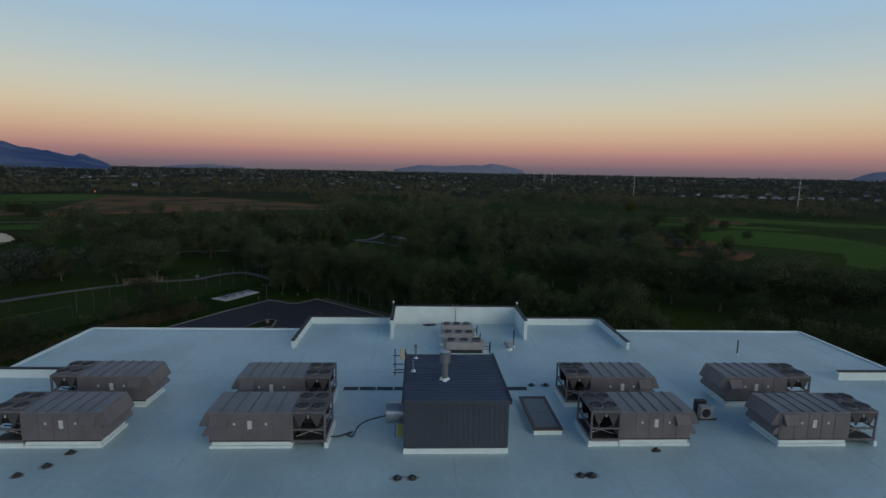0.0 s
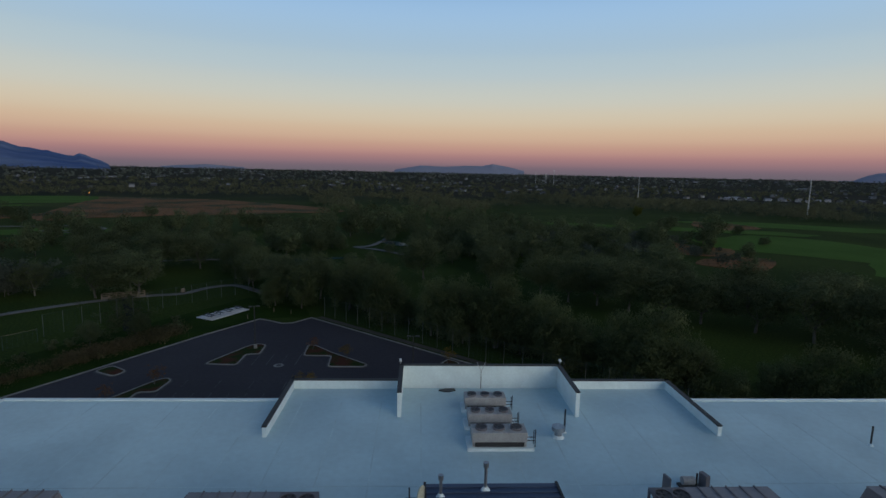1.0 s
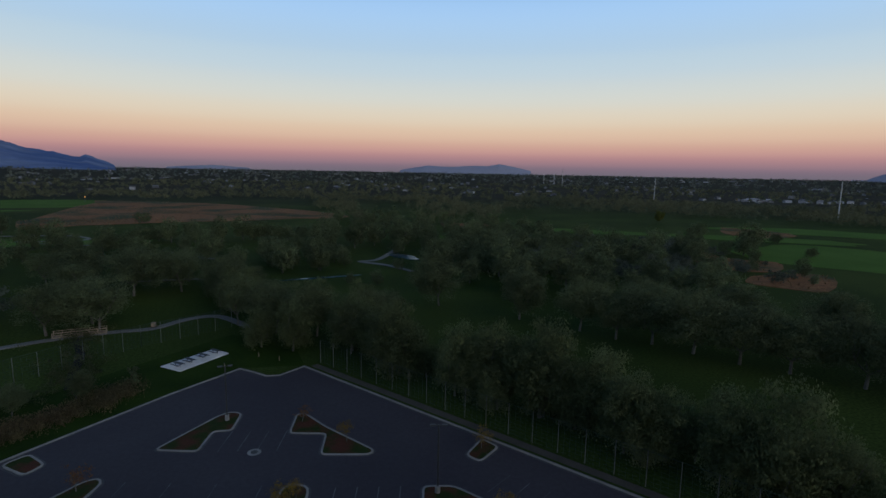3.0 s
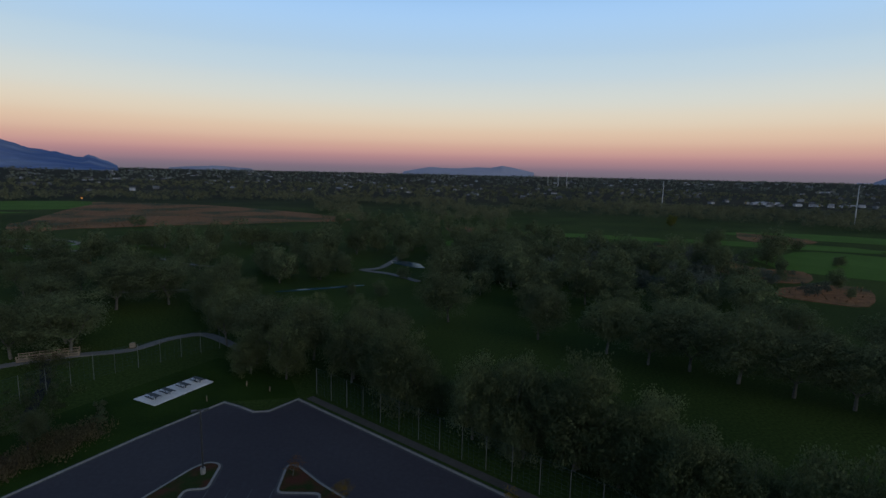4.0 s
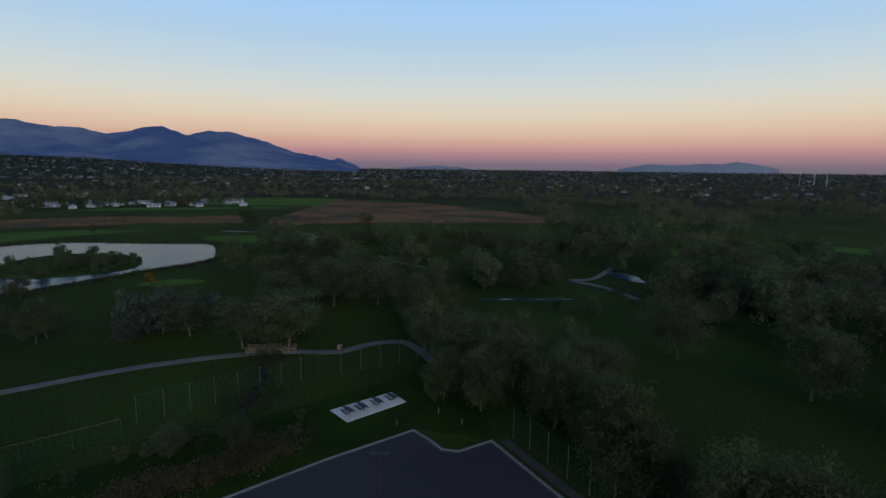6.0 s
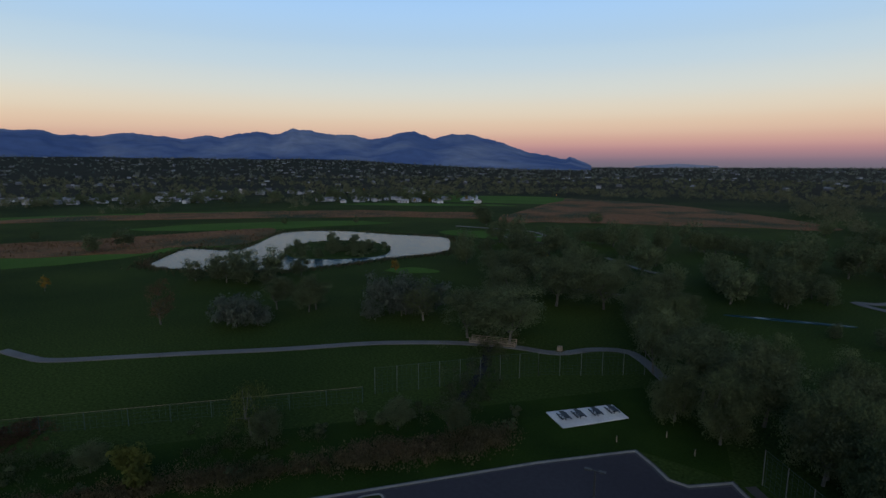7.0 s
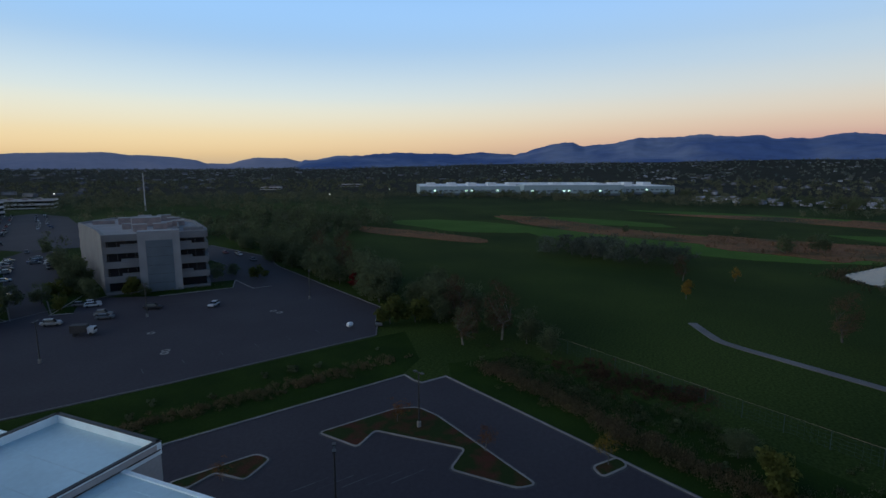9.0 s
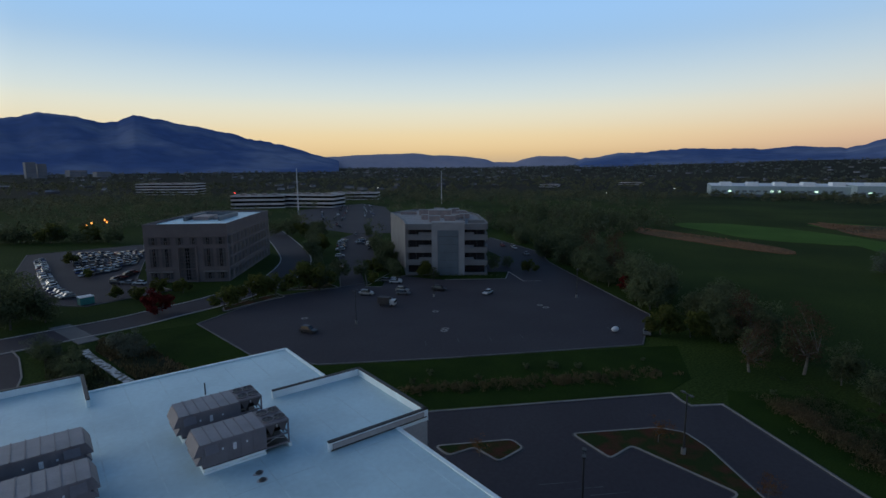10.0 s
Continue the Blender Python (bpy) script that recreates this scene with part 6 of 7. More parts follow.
tufts("reeds", 2600, 99, lambda rng: (lambda i, d: (POND[i][0] + d[0], POND[i][1] + d[1]) if not inside(POND[i][0] + d[0], POND[i][1] + d[1], POND) else None)(rng.integers(len(POND)), rng.normal(0, 3.5, 2)),
      0.3, 1.1, M_REED, "brown reeds round the pond")


# ---- far woods and town ----
def far_woods(name, n, seed, r0, r1, leaf, per, h0, h1, material, label, az=(-60, 215), cluster=0.004, level=-0.05):
    rng = np.random.default_rng(seed)
    cen, rad = [], []
    got = 0
    while got < n:
        a = radians(rng.uniform(*az))
        r = math.sqrt(rng.uniform(r0 * r0, r1 * r1))
        x, y = -math.sin(a) * r, 80 + math.cos(a) * r
        if noise.noise(Vector((x * cluster, y * cluster, 3.7))) < level or not free(x, y, 2) or inside(x, y, LOT4):
            continue
        got += 1
        h = rng.uniform(h0, h1)
        w = h * rng.uniform(0.32, 0.5)
        z = gz(x, y)
        for _ in range(4):
            cen.append((x + rng.normal(0, w * 0.5), y + rng.normal(0, w * 0.5), z + h * rng.uniform(0.3, 0.75)))
            rad.append(w * rng.uniform(0.6, 0.95))
    v, f, sh = leaf_cards(rng, cen, rad, per, leaf)
    return tagged(new(name, crown_mesh(name, v, f, material, sh)), label, "trees", kind="stuff")


far_woods("far_woods", 620, 201, 540, 780, 0.62, 22, 7, 13, M_WOODS, "dark belt of trees beyond the golf course", az=(-55, -9), cluster=0.008, level=-0.35)
far_woods("far_woods", 300, 206, 400, 720, 0.62, 22, 7, 13, M_WOODS, "dark scattered trees across the golf course", az=(-9, 12), cluster=0.008, level=0.0)
far_woods("far_woods", 300, 207, 660, 900, 0.62, 20, 7, 12, M_WOODS, "dark scattered trees across the golf course", az=(12, 60), cluster=0.008, level=-0.1)
far_woods("far_woods", 330, 202, 500, 800, 0.62, 20, 6, 11, M_WOODS, "dark scattered trees before a housing estate", az=(60, 118), cluster=0.008, level=0.0)
far_woods("far_woods", 1250, 203, 300, 820, 0.62, 22, 7, 13, M_WOODS, "dark leafy trees among offices", az=(118, 215), cluster=0.008, level=-0.3)
far_woods("suburb_trees", 4200, 204, 700, 1700, 1.25, 9, 6, 11, M_WOODS, "dark suburban tree canopy across the valley floor", level=-0.2)
far_woods("suburb_trees", 6500, 205, 1600, 4300, 2.4, 5, 7, 13, M_CANOPY, "distant dark tree canopy towards the horizon, tinted for haze", level=-0.3)

# ---- fence, lamps, footbridge, slab ----
M_MESH = mat("green_windscreen", (0.020, 0.040, 0.036), (0.026, 0.050, 0.044), scale=0.4, fine=12, rough=0.9, bump=0.1, world=True)
M_POST = mat("fence_post", (0.1, 0.105, 0.1), (0.07, 0.075, 0.07), scale=1, fine=8, rough=0.6, metal=0.1, bump=0)


def make_fence(pts, h, step, label, wire=None, pole=None):
    e = thing("fence", None, label, "fence")
    for (x0, y0), (x1, y1) in zip(pts, pts[1:]):
        L = math.hypot(x1 - x0, y1 - y0)
        n = max(1, round(L / step))
        for k in range(n + 1):
            t = k / n
            bm = bmesh.new()
            cyl(bm, x0 + (x1 - x0) * t, y0 + (y1 - y0) * t, -0.1, h, 0.05, n=6)
            part("post", bm, pole or M_POST, e)
        bm = bmesh.new()
        rod(bm, (x0, y0, h - 0.05), (x1, y1, h - 0.05), 0.025, 5)
        part("rail", bm, wire or M_MESH, e)
        # open wire net: thin crossing wires
        bm = bmesh.new()
        d = Vector((x1 - x0, y1 - y0, 0)).normalized()
        for k in range(int(h / 0.6)):
            z = 0.3 + 0.6 * k
            rod(bm, (x0, y0, z), (x1, y1, z), 0.012, 3)
        for k in range(int(L / 0.9)):
            q = Vector((x0, y0, 0)) + d * (0.9 * k + 0.45)
            rod(bm, (q.x, q.y, 0.05), (q.x, q.y, h - 0.1), 0.012, 3)
        part("wire_net", bm, M_MESH, e, "dark green wire netting")
    return e


make_fence([(-125.2, 53.9), (-77.2, 132.6)], 3.0, 6.0, "tall wire fence with a pale top wire below a golf course", M_WOODRAIL, M_MESH)
make_fence([(-78.5, 136.3), (-62.7, 164.4), (-48.3, 179.9)], 5.0, 4.2, "tall wire fence with pale posts beside a lawn")
make_fence([(-21.2, 155.3), (111.2, 39.6)], 5.0, 4.2, "tall wire fence with pale posts under willows")


def make_lamp(x, y, z, h=9.0, turn=0.0):
    e = thing("car_park_lamp", pose(x, y, z, 0, 0, turn), "dark steel lamp post on a round concrete base", "lamp post", "car park lamps")
    part("base", cyl(bmesh.new(), 0, 0, 0, 0.85, 0.34, n=14), M_CONC, e, "pale concrete base")
    part("pole", cyl(bmesh.new(), 0, 0, 0.85, h, 0.13, 0.10, n=10), M_BLACK, e)
    for s in (-1, 1):
        a = part("arm", boxes((min(0, s * 0.7), -0.04, h - 0.10, max(0, s * 0.7), 0.04, h - 0.02)), M_BLACK, e)
        part("lamp_head", boxes((s * 0.75 - 0.35, -0.22, h - 0.14, s * 0.75 + 0.35, 0.22, h + 0.04), bevel=0.03), M_BLACK, a)
    return e


make_lamp(-30.9, 129.2, 0.17, turn=20)
make_lamp(2.2, 109.9, 0.17, turn=0)
make_lamp(-76.1, 48.6, 0.17, turn=70)
make_lamp(-52.5, 49.2, Z_LOT, turn=35)
for x, y in ((-103.4, -46.9), (-137.3, -18.2), (-70.2, -36.4)):
    make_lamp(x, y, Z_LOT, turn=30)


def make_bridge():
    e = thing("footbridge", pose(-81.0, 172.3, 0, 0, 0, 27), "small wooden footbridge with rails over a creek", "bridge")
    part("deck", boxes((-5.4, -1.2, 0.22, 5.4, 1.2, 0.40)), M_WOODRAIL, e)
    for y in (-1.15, 1.15):
        for z in (0.85, 1.3):
            part("rail", boxes((-5.4, y - 0.05, z, 5.4, y + 0.05, z + 0.12)), M_WOODRAIL, e)
        for k in range(7):
            x = -5.3 + 10.6 * k / 6
            part("post", boxes((x - 0.07, y - 0.07, 0.2, x + 0.07, y + 0.07, 1.45)), M_WOODRAIL, e)


make_bridge()
e = thing("trail_marker", pose(-67.4, 179.2, 0), "short pale reddish stone marker beside the path", "marker")
part("pillar", boxes((-0.45, -0.45, 0, 0.45, 0.45, 1.3), bevel=0.05), M_WOODRAIL, e)
part("plinth", boxes((-0.8, -0.8, 0, 0.8, 0.8, 0.25)), M_ROUGH, e)


def make_picnic():
    slab = [(-52.6, 152.3), (-46.2, 162.9), (-41.9, 160.3), (-47.6, 149.7)]
    ob = part("patio_slab", prism(bmesh.new(), slab, -0.2, 0.14), M_SLAB)
    tagged(ob, "pale concrete patio slab on a lawn", "patio", kind="structure")
    M = mat("dark_table", (0.022, 0.022, 0.027), (0.015, 0.015, 0.018), scale=1, fine=10, rough=0.6)
    first = None
    for t in (0.14, 0.36, 0.62, 0.87):
        x = -50.1 + 6.05 * t
        y = 151.0 + 10.6 * t
        m = pose(x, y, 0.14, 0, 0, 149)
        if first is None:
            first = thing("picnic_table", m, "dark picnic table with two benches on a slab", "picnic table", "picnic tables on the slab")
            part("top", boxes((-1.2, -0.38, 0.70, 1.2, 0.38, 0.76)), M, first)
            for s in (-1, 1):
                part("bench", boxes((-1.2, s * 0.75 - 0.14, 0.42, 1.2, s * 0.75 + 0.14, 0.47)), M, first)
                part("leg_frame", boxes((s * 0.7 - 0.04, -0.7, 0.38, s * 0.7 + 0.04, 0.7, 0.44), (s * 0.7 - 0.04, -0.05, 0, s * 0.7 + 0.04, 0.05, 0.70)), M, first)
        else:
            copy_thing(first, m)


make_picnic()
for x, y in ((-39.7, 151.9), (-35.0, 158.6), (-30.0, 156.3)):
    e = thing("marker_post", pose(x, y, 0), "short weathered marker post in the grass", "bollard", "marker posts by the kerb")
    part("post", cyl(bmesh.new(), 0, 0, -0.1, 0.95, 0.09, 0.07, n=8), M_WOODRAIL, e)
    part("cap", cyl(bmesh.new(), 0, 0, 0.95, 1.02, 0.11, n=8), M_BLACK, e)


# ---- vehicles ----
CARPAINT = [mat("car_paint", c, None, rough=0.45, metal=0.0, bump=0, grain=0.03) for c in ((0.40, 0.41, 0.43), (0.02, 0.02, 0.024), (0.10, 0.105, 0.115), (0.04, 0.06, 0.14), (0.16, 0.02, 0.02), (0.22, 0.21, 0.20))]
CARNAME = ["white", "black", "grey", "dark blue", "dark red", "silver"]


def make_car(paint, label, tall=0.0):
    e = thing("car", None, label, "car", "parked cars")
    bm = bmesh.new()
    prof = [(-2.25, 0.35), (2.2, 0.35), (2.28, 0.62), (2.1, 0.82), (1.15, 0.95), (-1.9, 1.0 + tall * 0.3), (-2.25, 0.85)]
    for y in (-0.88, 0.88):
        bm.faces.new([bm.verts.new((x, y, z)) for x, z in prof])
    fs = bm.faces[:]
    a, b = list(fs[0].verts), list(fs[1].verts)
    for i in range(len(prof)):
        j = (i + 1) % len(prof)
        bm.faces.new((a[i], a[j], b[j], b[i]))
    bmesh.ops.recalc_face_normals(bm, faces=bm.faces[:])
    bmesh.ops.bevel(bm, geom=bm.edges[:], offset=0.07, segments=1, affect="EDGES")
    body = part("body", bm, paint, e)
    zt = 1.45 + tall
    bm = bmesh.new()
    v = [bm.verts.new(p) for p in ((-1.95, -0.80, 0.97), (1.05, -0.80, 0.93), (1.05, 0.80, 0.93), (-1.95, 0.80, 0.97), (-1.45, -0.62, zt), (0.25, -0.62, zt), (0.25, 0.62, zt), (-1.45, 0.62, zt))]
    for q in ((0, 1, 5, 4), (1, 2, 6, 5), (2, 3, 7, 6), (3, 0, 4, 7)):
        bm.faces.new([v[i] for i in q])
    part("window_band", bm, M_GLASS, e, "dark window glass")
    part("roof", boxes((-1.48, -0.64, zt - 0.03, 0.28, 0.64, zt + 0.05), bevel=0.03), paint, e)
    for x in (-1.4, 1.4):
        for y in (-0.86, 0.86):
            bm = bmesh.new()
            rod(bm, (x, y - 0.1, 0.33), (x, y + 0.1, 0.33), 0.33, 14)
            w = part("wheel", bm, M_TYRE, e)
    return e


CARS = [make_car(p, n + " car parked in an asphalt car park", 0.28 * (k % 2)) for k, (p, n) in enumerate(zip(CARPAINT, CARNAME))]
car_used = set()


def park(x, y, turn, k=None, z=Z_LOT):
    k = random.choice((0, 0, 1, 1, 2, 2, 5, 5, 3, 4)) if k is None else k
    m = pose(x, y, z, 0, 0, turn)
    if k in car_used:
        return copy_thing(CARS[k], m)
    car_used.add(k)
    CARS[k].matrix_basis = m
    return CARS[k]


random.seed(21)
for x, y, t, k in ((-57.5, -37.5, 120, 1), (-119.0, -39.0, 20, 0), (-110.1, -53.5, 130, 1), (-99.6, -59.2, 130, 5), (-88.6, -63.8, 130, 0), (-103.7, -75.1, 130, 2), (-106.3, -73.9, 130, 0),
                   (-194.7, -102.6, 60, 5), (-192.9, -100.0, 60, 0), (-183.9, -83.4, 60, 2), (-194.4, -109.9, 60, 4), (-121.5, 15.4, 30, 2), (-88.1, -62.3, 130, 5), (-104.7, -71.2, 140, 0), (-97.6, -55.6, 130, 2), (-109.8, -52.3, 130, 1),
                   (-114.8, -134.0, 152, 0), (-101.3, -107.4, 152, 2), (-116.0, -108.7, 152, 5), (-157.8, -198.3, 62, 2)):
    park(x, y, t, k)
for x0, y0, x1, y1, n, turn in ((-21.3, -214.7, -46.0, -203.6, 10, 115), (-19.0, -206.0, -45.0, -199.0, 10, 115), (-18.7, -192.7, -43.0, -194.4, 10, 95), (-18.0, -184.0, -42.0, -189.0, 10, 95), (-17.9, -171.0, -39.6, -179.4, 9, 70), (-18.0, -164.0, -38.0, -173.5, 9, 70),
                               (-18.7, -156.1, -30.5, -162.5, 5, 62), (-27.7, -139.0, -36.3, -153.1, 6, 30), (-27.0, -132.4, -36.4, -123.6, 4, 140), (-6.0, -205.0, -7.0, -170.0, 10, 5), (-7.0, -166.0, -8.6, -136.0, 10, 8), (-9.0, -132.0, -12.0, -118.5, 5, 15)):
    for k in range(n):
        if random.random() < 0.9:
            t = k / (n - 1)
            park(x0 + (x1 - x0) * t, y0 + (y1 - y0) * t + random.uniform(-0.4, 0.4), turn + random.choice((0, 180)))
for x0, y0, x1, y1, n, turn in ((-142.5, -184.5, -122.0, -148.0, 15, 152), (-154.0, -172.0, -137.0, -144.5, 11, 152), (-148.5, -176.0, -141.0, -163.0, 4, 152), (-268.7, -417.3, -190.1, -280.1, 26, 60), (-263.7, -420.3, -185.1, -283.1, 26, 60),
                               (-286.0, -403.0, -227.7, -298.1, 20, 60), (-280.6, -406.5, -222.7, -301.1, 20, 60), (-215.8, -370.3, -182.8, -295.9, 12, 60), (-177.0, -262.0, -168.0, -240.0, 5, 60)):
    for k in range(n):
        if random.random() < 0.74:
            t = k / (n - 1)
            park(x0 + (x1 - x0) * t + random.uniform(-0.9, 0.9), y0 + (y1 - y0) * t + random.uniform(-0.5, 0.5), turn + random.choice((0, 180)))


def make_truck():
    e = thing("box_truck", pose(-86.1, -46.9, Z_LOT, 0, 0, 125), "small truck with a pale box parked on asphalt", "truck")
    part("box", boxes((-2.6, -1.05, 0.8, 1.0, 1.05, 2.7), bevel=0.05), M_DARK, e, "dark cargo box")
    part("cab", boxes((1.1, -0.95, 0.5, 2.7, 0.95, 2.1), bevel=0.15), CARPAINT[0], e)
    part("windscreen", boxes((2.55, -0.85, 1.3, 2.73, 0.85, 1.95)), M_GLASS, e)
    for x in (-1.6, 1.9):
        for y in (-0.9, 0.9):
            bm = bmesh.new()
            rod(bm, (x, y - 0.14, 0.42), (x, y + 0.14, 0.42), 0.42, 14)
            part("wheel", bm, M_TYRE, e)
    e = thing("storage_tent", pose(-16.2, -106.6, Z_LOT, 0, 0, 15), "small teal container with a white lid in a car park", "container")
    part("body", boxes((-1.9, -1.3, 0, 1.9, 1.3, 2.1)), mat("teal_paint", (0.02, 0.16, 0.15), None, rough=0.5), e)
    part("lid", boxes((-2.0, -1.4, 2.1, 2.0, 1.4, 2.45), bevel=0.1), M_SIGN, e)
    e = thing("dome_tent", pose(-116.4, 9.9, Z_LOT), "small pale covered trailer on asphalt", "trailer")
    bm = bmesh.new()
    bmesh.ops.create_uvsphere(bm, u_segments=14, v_segments=8, radius=0.85)
    bmesh.ops.scale(bm, vec=(1.4, 0.9, 0.75), verts=bm.verts[:])
    bmesh.ops.translate(bm, vec=(0, 0, 0.9), verts=bm.verts[:])
    part("cover", bm, M_SIGN, e)


make_truck()



# ---- office blocks ----
M_ROOFGREY = mat("gravel_roof", (0.24, 0.235, 0.245), (0.19, 0.185, 0.195), scale=0.2, fine=5, rough=0.95, bump=0.2, world=True)


def ribbon(e, w, d, z0, z1, material, t=0.5, label="", inset=0.0):
    """One storey's band round a block, a part for each side."""
    a, b, c, f = inset, inset, w - inset, d - inset
    for dims in ((a, b, z0, c, b + t, z1), (a, f - t, z0, c, f, z1), (a, b + t, z0, a + t, f - t, z1), (c - t, b + t, z0, c, f - t, z1)):
        part("spandrel", boxes(dims), material, e, label)


M_PIER = mat("pale_pier", (0.235, 0.237, 0.248), (0.2, 0.2, 0.212), scale=0.2, fine=3, rough=0.85, bump=0.05, world=True, grain=0.06)


def make_office():
    """A block whose sides splay out behind a flat front; the front runs along local x and faces -y."""
    h = 18.0
    plan = [(0.4, 0), (28.6, 0), (28.8, 8), (26.4, 38), (18, 64), (-2, 66), (-11.5, 48), (-6.4, 31), (-2.1, 14)]
    e = thing("office_block", pose(-115.9, -81.3, 0, 0, 0, 140) @ Matrix.Diagonal((1.06, 1.06, 1.06, 1)), "four-storey pale concrete office block with dark ribbon windows", "office building")
    part("glass_core", prism(bmesh.new(), [(1.0, 0.7), (28.0, 0.7), (28.1, 8), (25.7, 37.8), (17.4, 63.3), (-1.7, 65.2), (-10.6, 47.8), (-5.6, 31), (-1.3, 14)], -0.3, h - 0.9), M_GLASS, e, "dark ribbon glazing")
    fh = h / 4
    for z0, z1 in [(-0.3, 0.9)] + [(k * fh - 0.9, k * fh + 1.0) for k in (1, 2, 3)] + [(h - 1.7, h + 0.3)]:
        for a, b in zip(plan, plan[1:] + plan[:1]):
            part("spandrel", band(bmesh.new(), [a, b], 0.9, z0, z1), M_OFFICE, e, "pale concrete band")
    # blank bays on the splayed sides
    part("end_bay", band(bmesh.new(), [(-11.1, 46.8), (-6.4, 31), (-2.1, 14), (0.3, 0.6)], 1.1, -0.3, h + 0.25), M_OFFICE, e, "blank concave concrete side")
    part("end_bay", band(bmesh.new(), [(28.5, 11), (27.4, 25)], 1.1, -0.3, h + 0.25), M_OFFICE, e, "blank concrete bay")
    part("roof", prism(bmesh.new(), [(0.8, 0.5), (28.2, 0.5), (28.4, 8), (26.0, 37.9), (17.7, 63.6), (-1.9, 65.6), (-11.1, 48), (-6.0, 31), (-1.7, 14)], h - 0.7, h - 0.3), M_ROOFGREY, e, "grey gravel roof")
    part("pier", boxes((9.3, -1.5, -0.3, 20.9, 3.0, h + 1.0)), M_PIER, e, "pale projecting entrance bay")
    part("pier_panel", boxes((11.4, -1.62, 0.2, 18.8, -1.5, h - 1.8)), M_PANELGREY, e, "tall grey panel")
    for k in range(1, 6):
        part("panel_joint", boxes((11.4, -1.64, k * 2.8, 18.8, -1.62, k * 2.8 + 0.04)), M_GLASS, e)
    for k in range(12):
        x = 1.2 + k * 2.4
        if 8.5 < x < 21.5:
            continue
        for j in range(1, 4):
            part("mullion", boxes((x, 0.58, j * fh + 1.0, x + 0.12, 0.72, (j + 1) * fh - 0.9)), M_BLACK, e)
    # stepped sills beside the entrance bay
    for j in range(1, 4):
        part("sill_step", boxes((4.6, 0.1, j * fh + 1.0, 9.3, 0.75, j * fh + 1.75), (20.9, 0.1, j * fh + 1.0, 24.2, 0.75, j * fh + 1.75)), M_OFFICE, e)
    for x, y, sx, sy, sz in ((7.6, 12.0, 4.0, 3.0, 2.2), (13.4, 12.4, 4.0, 3.0, 2.2), (6.5, 28, 9, 7, 3.0), (1.5, 40, 4, 3, 2.2), (7.5, 46, 4.5, 3, 2.4), (14, 47, 4.5, 3, 2.2), (17.5, 36, 4, 3, 2.0), (19, 26, 4, 3, 1.8), (4.0, 21.0, 2.6, 2.4, 1.8), (-7, 44, 7, 2.4, 1.2), (16, 20, 3, 3, 2.0)):
        part("roof_unit", boxes((x, y, h - 0.3, x + sx, y + sy, h - 0.3 + sz), bevel=0.1), M_ROOFUNIT, e, "brown-grey roof plant box")
        part("unit_cap", boxes((x - 0.1, y - 0.1, h - 0.3 + sz, x + sx + 0.1, y + sy + 0.1, h - 0.18 + sz)), M_PIER, e, "pale unit top")
    part("step_back", boxes((22.2, 3.0, h + 0.3, 28.0, 7.5, h + 1.3), (20.5, 9.0, h - 0.3, 21.1, 36.0, h + 1.0)), M_OFFICE, e)
    return e


M_ROOFUNIT = mat("roof_plant", (0.25, 0.2, 0.195), (0.18, 0.15, 0.15), scale=0.5, fine=5, rough=0.6, bump=0.03)
make_office()


M_PANE = mat("grey_pane", (0.050, 0.050, 0.058), (0.036, 0.036, 0.042), scale=0.4, fine=3, rough=0.3, bump=0, world=True, grain=0.1)


